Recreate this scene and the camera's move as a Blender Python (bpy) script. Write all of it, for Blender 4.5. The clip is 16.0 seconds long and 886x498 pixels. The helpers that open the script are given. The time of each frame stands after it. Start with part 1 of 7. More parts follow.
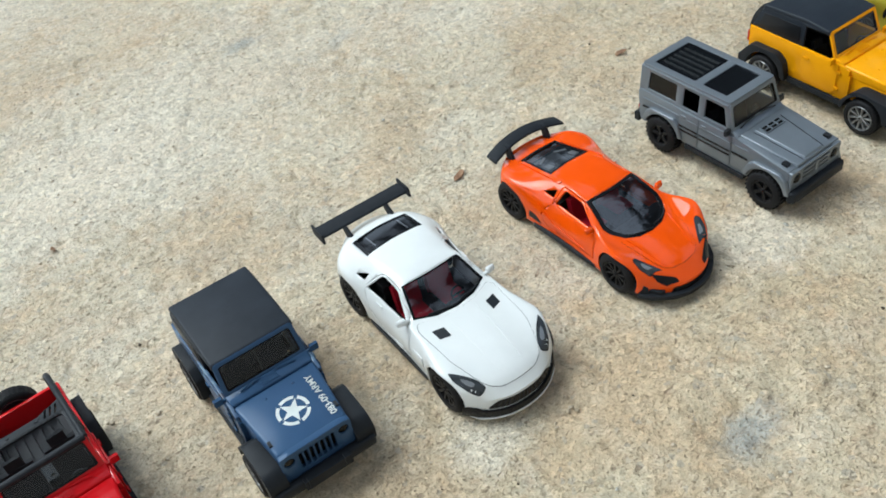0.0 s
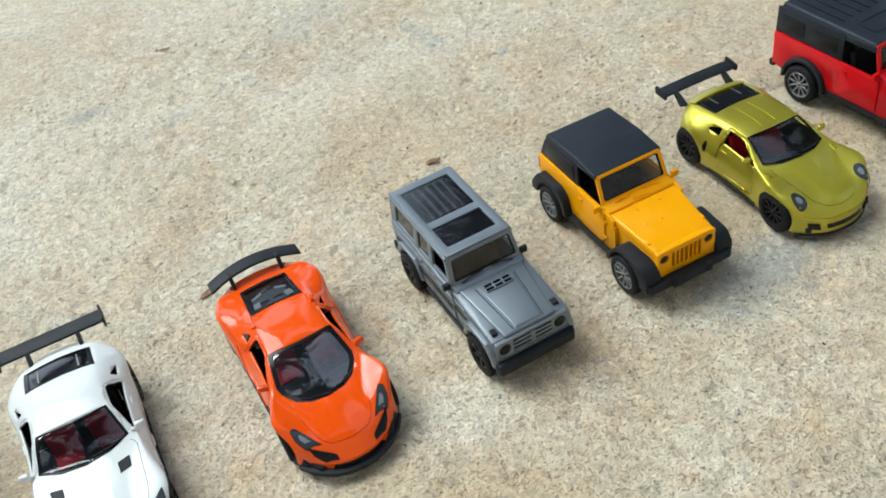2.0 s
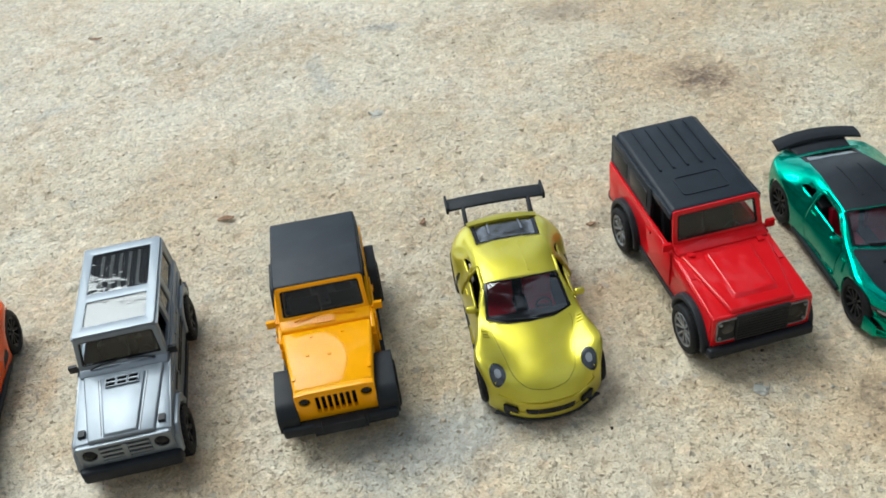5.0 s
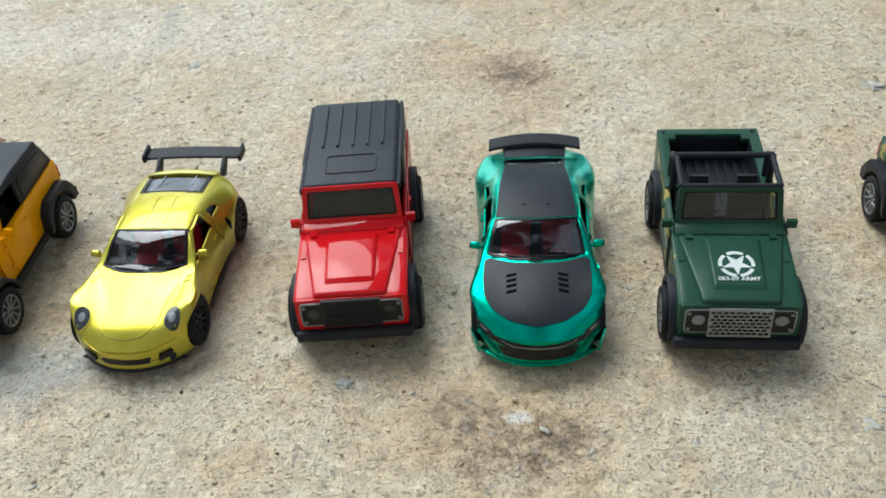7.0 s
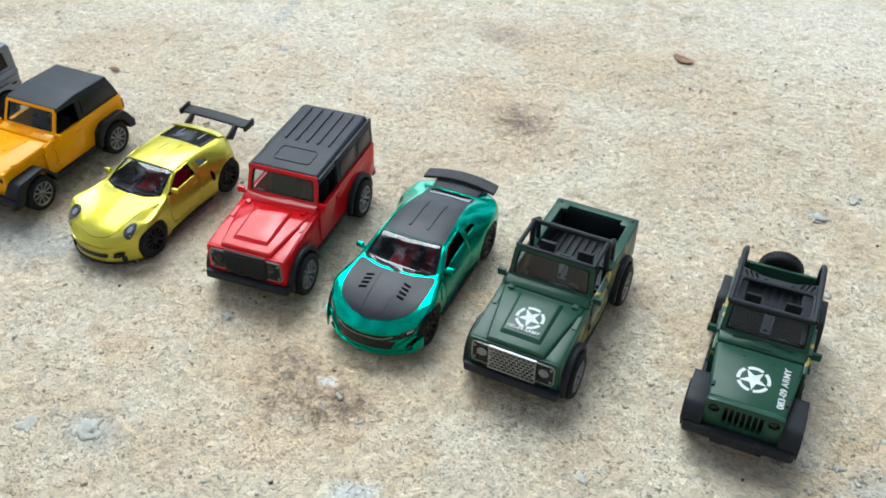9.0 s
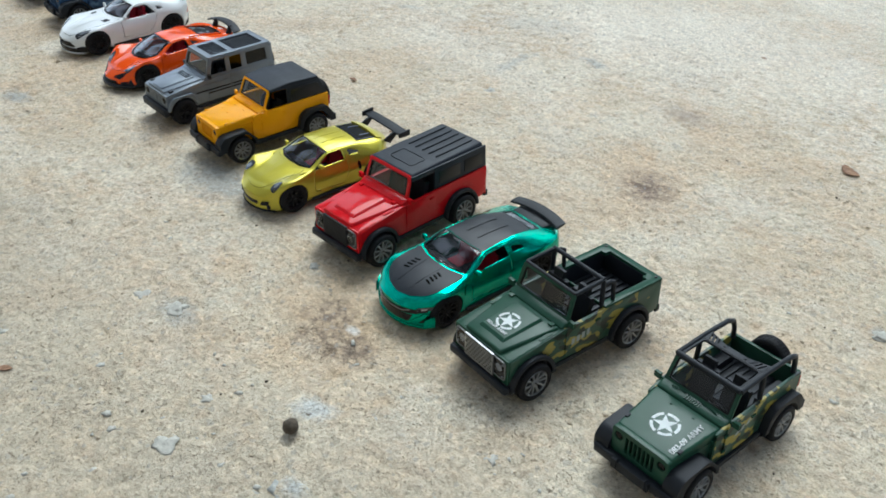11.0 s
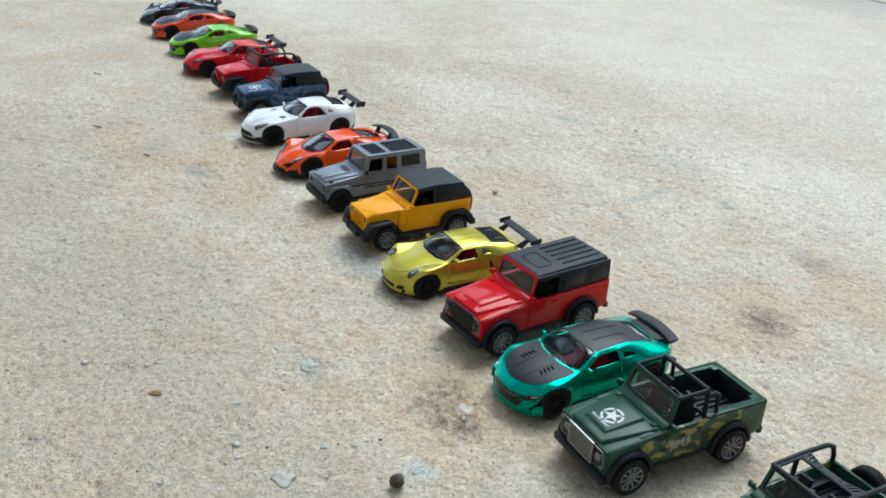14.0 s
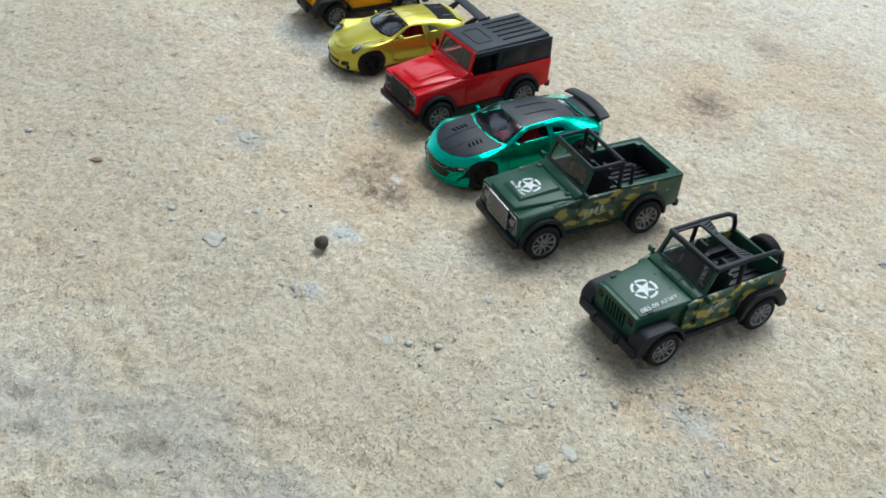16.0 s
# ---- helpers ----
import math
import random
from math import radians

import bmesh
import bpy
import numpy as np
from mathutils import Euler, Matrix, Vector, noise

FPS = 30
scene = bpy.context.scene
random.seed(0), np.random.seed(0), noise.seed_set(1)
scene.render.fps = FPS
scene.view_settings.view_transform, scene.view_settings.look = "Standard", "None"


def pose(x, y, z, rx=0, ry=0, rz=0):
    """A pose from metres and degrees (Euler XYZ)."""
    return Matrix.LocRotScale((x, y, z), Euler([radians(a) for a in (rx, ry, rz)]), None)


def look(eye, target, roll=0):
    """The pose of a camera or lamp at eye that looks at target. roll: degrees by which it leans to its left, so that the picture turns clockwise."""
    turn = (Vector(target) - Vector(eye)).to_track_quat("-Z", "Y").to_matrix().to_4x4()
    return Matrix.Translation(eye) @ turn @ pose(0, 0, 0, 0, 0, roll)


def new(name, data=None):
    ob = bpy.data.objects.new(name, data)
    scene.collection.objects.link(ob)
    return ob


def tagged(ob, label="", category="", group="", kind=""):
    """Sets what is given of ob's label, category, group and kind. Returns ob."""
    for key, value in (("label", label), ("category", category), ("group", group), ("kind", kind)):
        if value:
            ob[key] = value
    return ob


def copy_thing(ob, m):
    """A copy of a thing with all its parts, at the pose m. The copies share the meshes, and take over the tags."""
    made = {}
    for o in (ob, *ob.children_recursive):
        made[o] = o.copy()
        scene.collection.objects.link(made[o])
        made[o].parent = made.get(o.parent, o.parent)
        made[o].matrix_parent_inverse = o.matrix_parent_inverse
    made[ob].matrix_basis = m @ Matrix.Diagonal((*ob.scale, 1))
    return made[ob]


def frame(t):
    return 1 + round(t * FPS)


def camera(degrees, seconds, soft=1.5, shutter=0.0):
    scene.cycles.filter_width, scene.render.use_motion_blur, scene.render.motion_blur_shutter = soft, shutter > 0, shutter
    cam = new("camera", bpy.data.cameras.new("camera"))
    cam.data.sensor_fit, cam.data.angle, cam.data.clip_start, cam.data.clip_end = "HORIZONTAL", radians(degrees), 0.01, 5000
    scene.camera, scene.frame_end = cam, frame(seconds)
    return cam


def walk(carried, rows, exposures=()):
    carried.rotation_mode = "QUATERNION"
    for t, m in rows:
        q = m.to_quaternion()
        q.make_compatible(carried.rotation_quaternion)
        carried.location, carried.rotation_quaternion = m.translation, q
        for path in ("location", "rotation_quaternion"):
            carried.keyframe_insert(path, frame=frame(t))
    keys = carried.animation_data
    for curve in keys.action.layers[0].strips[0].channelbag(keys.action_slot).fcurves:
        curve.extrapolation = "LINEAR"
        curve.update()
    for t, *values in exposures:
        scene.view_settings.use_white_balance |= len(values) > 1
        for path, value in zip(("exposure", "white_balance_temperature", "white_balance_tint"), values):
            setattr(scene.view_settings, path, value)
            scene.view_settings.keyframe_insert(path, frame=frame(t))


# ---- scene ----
cam = camera(50.93, 16.0, 1.75)
# seconds, eye, target, roll
PATH = [
    (0, (-0.4274, -0.2254, 0.3170), (-0.2511, 0.0967, -0.0223), -9.96),
    (0.5, (-0.3780, -0.2323, 0.3121), (-0.2050, 0.0903, -0.0285), -9.10),
    (1, (-0.3301, -0.2260, 0.3106), (-0.1677, 0.1026, -0.0295), -9.59),
    (1.5, (-0.2749, -0.2429, 0.3111), (-0.1252, 0.0947, -0.0260), -9.72),
    (2, (-0.2224, -0.2638, 0.3174), (-0.1009, 0.0893, -0.0150), -11.76),
    (2.5, (-0.1680, -0.2758, 0.3206), (-0.0607, 0.0871, -0.0062), -11.73),
    (3, (-0.1232, -0.2626, 0.3215), (-0.0181, 0.1006, -0.0056), -10.79),
    (3.2, (-0.1190, -0.2563, 0.3203), (-0.0173, 0.1089, -0.0057), -10.16),
    (5.3, (0.0334, -0.2649, 0.2871), (0.0547, 0.1182, -0.0336), -7.37),
    (5.5, (0.0510, -0.2622, 0.2815), (0.0695, 0.1216, -0.0384), -6.90),
    (6, (0.0946, -0.2719, 0.2739), (0.0973, 0.1140, -0.0441), -5.46),
    (6.5, (0.1463, -0.2847, 0.2828), (0.1225, 0.1021, -0.0332), -4.84),
    (7, (0.2125, -0.2739, 0.2628), (0.1679, 0.1094, -0.0551), -5.29),
    (7.5, (0.2660, -0.2620, 0.2730), (0.2054, 0.1216, -0.0420), -3.24),
    (8, (0.3037, -0.2892, 0.3007), (0.2036, 0.0887, -0.0110), -0.62),
    (8.5, (0.3452, -0.2969, 0.3094), (0.2147, 0.0708, -0.0033), 0.24),
    (9, (0.3766, -0.3003, 0.3144), (0.2180, 0.0557, 0.0011), 0.62),
    (9.2, (0.3968, -0.2945, 0.3161), (0.2250, 0.0549, 0.0024), -0.36),
    (11.3, (0.5834, -0.2706, 0.3343), (0.2419, -0.0229, 0.0659), 0.64),
    (11.5, (0.5997, -0.2734, 0.3395), (0.2463, -0.0295, 0.0833), 1.06),
    (12, (0.6226, -0.2730, 0.3352), (0.2446, -0.0359, 0.1097), 0.79),
    (12.5, (0.6321, -0.2904, 0.3390), (0.2429, -0.0531, 0.1335), 2.18),
    (13, (0.6225, -0.3074, 0.3371), (0.2299, -0.0734, 0.1342), 2.41),
    (13.5, (0.6135, -0.3034, 0.3292), (0.2213, -0.0751, 0.1191), 3.02),
    (14, (0.6004, -0.3010, 0.3261), (0.2104, -0.0749, 0.1098), 3.44),
    (14.5, (0.5915, -0.2952, 0.3300), (0.2064, -0.0720, 0.1022), 3.43),
    (15, (0.6029, -0.2772, 0.3215), (0.2271, -0.0578, 0.0753), 3.33),
    (15.5, (0.6220, -0.2785, 0.3084), (0.2644, -0.0668, 0.0303), 3.53),
    (16, (0.6405, -0.2697, 0.3220), (0.3010, -0.0688, 0.0148), 4.59),
]
walk(cam, [(t, look(eye, target, roll)) for t, eye, target, roll in PATH], exposures=[(0, 0.36, 5800, 1), (3, 0.39, 5900, 0), (5.5, 0.38, 5900, 1), (7, 0.34, 5850, 1), (8, 0.66, 5700, 1), (8.5, 0.52, 5650, 1), (9, 0.56, 5650, 2), (11.5, 0.27, 5600, 2), (12.5, 0.30, 5550, 2), (13, 0.28, 5550, 2), (14.5, 0.34, 5550, 2), (15.5, 0.29, 5620, 2), (16, 0.36, 5620, 2)])

world = bpy.data.worlds.new("sky")
scene.world = world
world.use_nodes = True
sky = world.node_tree.nodes.new("ShaderNodeTexSky")
sky.sky_type, sky.sun_disc = "NISHITA", False
sky.sun_elevation, sky.sun_rotation = radians(54), radians(-38)
sky.air_density, sky.dust_density, sky.ozone_density = 0.8, 2.0, 0.6
bg = world.node_tree.nodes["Background"]
bg.inputs["Strength"].default_value = 0.118
# a hazy, clouded sky, paler than a clear one; its patchy contrast imitates reflected trees
haze = world.node_tree.nodes.new("ShaderNodeHueSaturation")
haze.inputs["Saturation"].default_value = 0.42
sky_patches = world.node_tree.nodes.new("ShaderNodeTexNoise")
sky_patches.inputs["Scale"].default_value, sky_patches.inputs["Detail"].default_value = 2.6, 7.0
fine = world.node_tree.nodes.new("ShaderNodeTexNoise")
fine.inputs["Scale"].default_value, fine.inputs["Detail"].default_value = 15.0, 6.0
blend = world.node_tree.nodes.new("ShaderNodeMix")
blend.inputs[0].default_value = 0.22
share = world.node_tree.nodes.new("ShaderNodeMapRange")
for key, v in (("From Min", 0.475), ("From Max", 0.545), ("To Min", 0.15), ("To Max", 2.3)):
    share.inputs[key].default_value = v
coord = world.node_tree.nodes.new("ShaderNodeTexCoord")
for a, b in ((sky.outputs[0], haze.inputs["Color"]), (coord.outputs["Generated"], sky_patches.inputs["Vector"]), (coord.outputs["Generated"], fine.inputs["Vector"]), (sky_patches.outputs["Fac"], blend.inputs[2]), (fine.outputs["Fac"], blend.inputs[3]), (blend.outputs[0], share.inputs["Value"]), (share.outputs[0], haze.inputs["Value"]), (haze.outputs[0], bg.inputs[0])):
    world.node_tree.links.new(a, b)
sun = new("sun", bpy.data.lights.new("sun", "SUN"))
sun.data.energy, sun.data.angle, sun.data.color = 2.1, radians(42), (1, 0.97, 0.92)
sun.matrix_world = look((-0.362, 0.463, 0.809), (0, 0, 0))

# ---- materials ----
class Nodes:
    """A material with its nodes, made in short calls."""

    def __init__(self, name):
        self.m = bpy.data.materials.new(name)
        self.m.use_nodes = True
        self.t = self.m.node_tree
        self.b = self.t.nodes["Principled BSDF"]

    def add(self, kind, links=(), **values):
        n = self.t.nodes.new("ShaderNode" + kind)
        for k, v in values.items():
            if k in n.inputs:
                n.inputs[k].default_value = v
        for key, src in dict(links).items():
            self.t.links.new(src, n.inputs[key])
        return n

    def set(self, **values):
        for k, v in values.items():
            k = k.replace("_", " ")
            if isinstance(v, bpy.types.NodeSocket):
                self.t.links.new(v, self.b.inputs[k])
            else:
                self.b.inputs[k].default_value = (*v, 1) if isinstance(v, tuple) and len(v) == 3 else v
        return self

    def coords(self):
        return self.t.nodes.new("ShaderNodeTexCoord").outputs["Object"]

    def noise(self, scale, detail=4.0, rough=0.55, at=None):
        n = self.add("TexNoise", Scale=scale, Detail=detail, Roughness=rough)
        self.t.links.new(at or self.coords(), n.inputs["Vector"])
        return n.outputs["Fac"]

    def ramp(self, src, *stops, constant=False):
        n = self.t.nodes.new("ShaderNodeValToRGB")
        e = n.color_ramp.elements
        while len(e) < len(stops):
            e.new(0.5)
        for el, (p, c) in zip(e, stops):
            el.position, el.color = p, (c, c, c, 1) if isinstance(c, (int, float)) else (*c, 1)
        if constant:
            n.color_ramp.interpolation = "CONSTANT"
        self.t.links.new(src, n.inputs[0])
        return n.outputs["Color"]

    def mix(self, fac, a, b, how="MIX"):
        n = self.t.nodes.new("ShaderNodeMix")
        n.data_type, n.blend_type = "RGBA", how
        for i, v in ((0, fac), (6, a), (7, b)):
            if isinstance(v, bpy.types.NodeSocket):
                self.t.links.new(v, n.inputs[i])
            else:
                n.inputs[i].default_value = (*v, 1) if isinstance(v, tuple) else v
        return n.outputs[2]

    def bump(self, height, strength, distance, normal=None):
        n = self.add("Bump", Strength=strength, Distance=distance)
        self.t.links.new(height, n.inputs["Height"])
        if normal:
            self.t.links.new(normal, n.inputs["Normal"])
        return n.outputs["Normal"]


def paint(name, rgb, metal=0.0, rough=0.3, coat=0.6, coat_rough=0.045):
    """Sprayed toy paint: slight orange peel, dust in patches, a clear coat."""
    k = Nodes(name)
    dust = k.ramp(k.noise(90, 5), (0.45, 0.0), (0.8, 1.0))
    dark = tuple(c * 0.93 for c in rgb)
    pale = tuple(c * 0.97 + 0.005 for c in rgb)
    k.set(Base_Color=k.mix(dust, dark, pale), Metallic=metal, Coat_Weight=min(1.0, coat * 1.2), Coat_Roughness=coat_rough, Coat_IOR=1.5, Specular_IOR_Level=0.0)
    n = k.t.nodes.new("ShaderNodeMapRange")
    n.inputs["To Min"].default_value, n.inputs["To Max"].default_value = rough * 0.85, min(1, rough * 1.2)
    k.t.links.new(k.noise(260, 3), n.inputs["Value"])
    k.set(Roughness=n.outputs["Result"], Normal=k.bump(k.noise(420, 2), 0.05, 0.0004))
    return k.m


def plastic(name, rgb, rough=0.5, grain=0.08, spec=0.22):
    """Moulded plastic or rubber with a fine grain and rubbed, dusty places."""
    k = Nodes(name)
    worn = k.ramp(k.noise(60, 6, 0.65), (0.42, 0.0), (0.75, 1.0))
    k.set(Base_Color=k.mix(worn, rgb, tuple(c * 1.3 + 0.003 for c in rgb)), Specular_IOR_Level=spec)
    n = k.t.nodes.new("ShaderNodeMapRange")
    n.inputs["To Min"].default_value, n.inputs["To Max"].default_value = rough * 0.85, min(1, rough * 1.2)
    k.t.links.new(k.noise(150, 4), n.inputs["Value"])
    k.set(Roughness=n.outputs["Result"], Normal=k.bump(k.noise(2600, 2), grain, 0.0002))
    return k.m


def camo(name, green, olive, black):
    """Printed camouflage: olive and dark patches with hard edges on green paint."""
    k = Nodes(name)
    at = k.coords()
    m = k.add("Mapping", {"Vector": at})
    m.inputs["Scale"].default_value = (1, 1, 1.7)
    # the print thins out towards the car's ends
    span = k.add("SeparateXYZ", {"Vector": at})
    thin = span.outputs["Y"]
    for how, v in (("SUBTRACT", 0.008), ("ABSOLUTE", 0), ("SUBTRACT", 0.024), ("MAXIMUM", 0.0), ("MULTIPLY", 8.0)):
        step = k.add("Math", {0: thin})
        step.operation = how
        step.inputs[1].default_value = v
        thin = step.outputs[0]

    def thinned(src):
        less = k.add("Math", {0: src, 1: thin})
        less.operation = "SUBTRACT"
        return less.outputs[0]

    a = k.ramp(thinned(k.noise(105, 1.2, 0.4, m.outputs[0])), (0.0, 0.0), (0.535, 1.0), constant=True)
    m2 = k.add("Mapping", {"Vector": at})
    m2.inputs["Location"].default_value, m2.inputs["Scale"].default_value = (3.1, 1.7, 0.4), (1, 1, 1.7)
    b = k.ramp(thinned(k.noise(125, 1.2, 0.4, m2.outputs[0])), (0.0, 0.0), (0.58, 1.0), constant=True)
    k.set(Base_Color=k.mix(b, k.mix(a, green, olive), black), Roughness=0.42, Normal=k.bump(k.noise(700, 2), 0.03, 0.0004))
    return k.m


def clear(name, rgb, rough=0.03, ior=1.4):
    """A thin moulded window: tinted, with a mirror-like face."""
    k = Nodes(name)
    k.t.nodes.remove(k.b)
    see = k.add("BsdfTransparent", Color=(*rgb, 1))
    shine = k.add("BsdfGlossy", Roughness=rough)
    k.t.links.new(k.bump(k.noise(75, 3), 0.1, 0.0016), shine.inputs["Normal"])
    # the same share of reflection on both faces of the pane
    face = ((ior - 1) / (ior + 1)) ** 2
    turn = k.add("LayerWeight", Blend=0.5)
    edge = k.add("Math", {0: turn.outputs["Facing"]})
    edge.operation, edge.inputs[1].default_value = "POWER", 4.0
    f = k.add("MapRange", {"Value": edge.outputs[0]})
    f.inputs["To Min"].default_value = face
    m = k.add("MixShader", {0: f.outputs[0], 1: see.outputs[0], 2: shine.outputs[0]})
    k.t.links.new(m.outputs[0], k.t.nodes["Material Output"].inputs["Surface"])
    return k.m


GLASS = clear("clear_glass", (0.78, 0.81, 0.84), 0.03, 1.5)
SPORT_GLASS = clear("tinted_glass", (0.62, 0.64, 0.66), 0.03, 1.85)
DARK_GLASS = clear("smoked_glass", (0.15, 0.16, 0.18), 0.03, 1.5)
REAR_GLASS = clear("bright_rear_glass", (0.5, 0.52, 0.54), 0.05, 2.4)
DARK_SLAT = paint("dark_grey_slat", (0.36, 0.34, 0.3), 0.4, 0.35, 0.2)
LENS = clear("lamp_lens", (0.85, 0.87, 0.9), 0.03)
BLACK = plastic("black_plastic", (0.013, 0.014, 0.016), 0.42)
MATT = plastic("matt_black_plastic", (0.014, 0.0165, 0.0205), 0.5, 0.12, 0.2)
SATIN = plastic("satin_black_panel", (0.014, 0.0165, 0.0205), 0.38, 0.05, 0.24)
TOP = plastic("matt_black_top", (0.015, 0.0195, 0.027), 0.46, 0.15, 0.22)
RUBBER = plastic("tyre_rubber", (0.011, 0.011, 0.012), 0.62, 0.25, 0.15)
GLOSS = plastic("gloss_black_plastic", (0.008, 0.008, 0.009), 0.16, 0.01)
TRIM = plastic("black_window_border", (0.006, 0.006, 0.007), 0.22, 0.01)
RED_SEAT = plastic("red_plastic", (0.42, 0.009, 0.026), 0.4)
DECAL = plastic("white_print", (0.62, 0.65, 0.63), 0.6, 0.0, 0.1)
TAIL = paint("red_lens", (0.5, 0.01, 0.01), 0, 0.15)
CHROME = paint("bright_metal", (0.26, 0.27, 0.28), 0.85, 0.34, 0.15)
LAMP_BED = paint("grey_lamp_bed", (0.045, 0.05, 0.056), 0.3, 0.25, 0.8)
LAMP_BOWL = paint("silver_lamp_bowl", (0.3, 0.31, 0.32), 0.5, 0.25, 0.5)
GREY_PRINT = plastic("grey_print", (0.36, 0.40, 0.38), 0.5, 0.0)
GLOSS_WINDOW = plastic("black_moulded_window", (0.012, 0.013, 0.015), 0.3, 0.02)
# near-black colour that stands in for the shade inside vent openings
OPENING_SHADE = plastic("opening_shade", (0.003, 0.003, 0.003), 0.9, 0.0, 0.05)
RIM_SILVER = paint("silver_rim", (0.27, 0.28, 0.29), 0.75, 0.34, 0.2)
RIM_BLACK = plastic("black_rim", (0.008, 0.008, 0.009), 0.36, 0.02, 0.15)
P_YELLOW = paint("amber_yellow_paint", (0.93, 0.395, 0.0), 0, 0.28, 0.35)
P_BLUE = paint("army_blue_paint", (0.045, 0.092, 0.18), 0.1, 0.36, 0.3, 0.15)
P_GREEN = paint("army_green_paint", (0.025, 0.072, 0.045), 0.0, 0.42, 0.3, 0.2)
P_RED = paint("red_paint", (0.60, 0.007, 0.012), 0, 0.26, 0.5)
P_GREY = paint("silver_grey_paint", (0.215, 0.242, 0.272), 0.5, 0.4, 0.35, 0.1)
P_WHITE = paint("white_paint", (0.80, 0.82, 0.81), 0, 0.25, 0.7)
P_ORANGE = paint("orange_paint", (0.88, 0.088, 0.0), 0, 0.22, 0.8, 0.04)
P_LIME = paint("metallic_lime_paint", (0.56, 0.49, 0.05), 0.72, 0.3, 0.45)
P_TEAL = paint("metallic_teal_paint", (0.0, 0.38, 0.25), 0.85, 0.24, 0.3)
P_BLACK = paint("graphite_paint", (0.028, 0.034, 0.044), 0.5, 0.3, 0.8)
P_FLAME = paint("flame_orange_paint", (0.76, 0.062, 0.008), 0, 0.25, 0.7)
P_LEAF = paint("bright_green_paint", (0.22, 0.60, 0.005), 0, 0.25, 0.7)
CAMO_GREEN = camo("green_camouflage", (0.021, 0.072, 0.042), (0.34, 0.28, 0.05), (0.006, 0.018, 0.01))
CAMO_BLUE = camo("blue_camouflage", (0.045, 0.092, 0.18), (0.10, 0.17, 0.26), (0.01, 0.02, 0.05))

# ---- building helpers; every car is drawn in millimetres round its own origin, nose towards -y ----
from mathutils.bvhtree import BVHTree

MM = 0.001


def part(name, bm, material, parent, label="", smooth=38, thick=0.0):
    """One mesh object under a thing or a part, from a bmesh in millimetres."""
    me = bpy.data.meshes.new(name)
    bmesh.ops.scale(bm, vec=(MM, MM, MM), verts=bm.verts)
    bm.to_mesh(me)
    bm.free()
    me.polygons.foreach_set("use_smooth", [True] * len(me.polygons))
    me.set_sharp_from_angle(angle=radians(smooth))
    me.materials.append(material)
    ob = new(name, me)
    ob.parent = parent
    if thick:
        mod = ob.modifiers.new("wall", "SOLIDIFY")
        mod.thickness, mod.offset = thick * MM, -1
    return tagged(ob, label) if label else ob


def joined(*bms):
    out = bmesh.new()
    for b in bms:
        me = bpy.data.meshes.new("tmp")
        b.to_mesh(me)
        b.free()
        out.from_mesh(me)
        bpy.data.meshes.remove(me)
    return out


def mirrored(bm):
    """A copy on the car's other side."""
    b = bm.copy()
    bmesh.ops.scale(b, vec=(-1, 1, 1), verts=b.verts)
    bmesh.ops.reverse_faces(b, faces=b.faces)
    return b


def soften(bm, width, seg=2, angle=30):
    if width <= 0:
        return bm
    edges = [e for e in bm.edges if len(e.link_faces) == 2 and e.calc_face_angle(0) > radians(angle)]
    bmesh.ops.bevel(bm, geom=edges, offset=width, segments=seg, affect="EDGES", profile=0.5, clamp_overlap=True)
    return bm


def hexa(low, high, bevel=0.5, seg=2):
    """A block between a low and a high rectangle (x0, x1, y0, y1, z)."""
    bm = bmesh.new()
    vs = [bm.verts.new(p) for x0, x1, y0, y1, z in (low, high) for p in ((x0, y0, z), (x1, y0, z), (x1, y1, z), (x0, y1, z))]
    for f in ((3, 2, 1, 0), (4, 5, 6, 7), (0, 1, 5, 4), (1, 2, 6, 5), (2, 3, 7, 6), (3, 0, 4, 7)):
        bm.faces.new([vs[i] for i in f])
    return soften(bm, bevel, seg)


def box(x0, x1, y0, y1, z0, z1, bevel=0.5, seg=2):
    return hexa((x0, x1, y0, y1, z0), (x0, x1, y0, y1, z1), bevel, seg)


def place2(axis, u, v, w):
    return {"x": (w, u, v), "y": (u, w, v), "z": (u, v, w)}[axis]


def slab(axis, outline, a, b, holes=(), bevel=0.25, seg=2):
    """A plate with an outline and holes, drawn in the plane across axis, from a to b along it."""
    bm = bmesh.new()
    for loop in (outline, *holes):
        vs = [bm.verts.new(place2(axis, u, v, a)) for u, v in loop]
        for i, p in enumerate(vs):
            bm.edges.new((p, vs[i - 1]))
    if holes:
        bmesh.ops.triangle_fill(bm, use_beauty=True, use_dissolve=False, edges=bm.edges[:])
        bmesh.ops.dissolve_limit(bm, angle_limit=0.01, verts=bm.verts[:], edges=[e for e in bm.edges if len(e.link_faces) == 2])
    else:
        bm.faces.new(bm.verts[:])
    made = bmesh.ops.extrude_face_region(bm, geom=bm.faces[:])
    moved = [g for g in made["geom"] if isinstance(g, bmesh.types.BMVert)]
    bmesh.ops.translate(bm, vec=place2(axis, 0, 0, b - a), verts=moved)
    bmesh.ops.recalc_face_normals(bm, faces=bm.faces[:])
    return soften(bm, bevel, seg, 25)


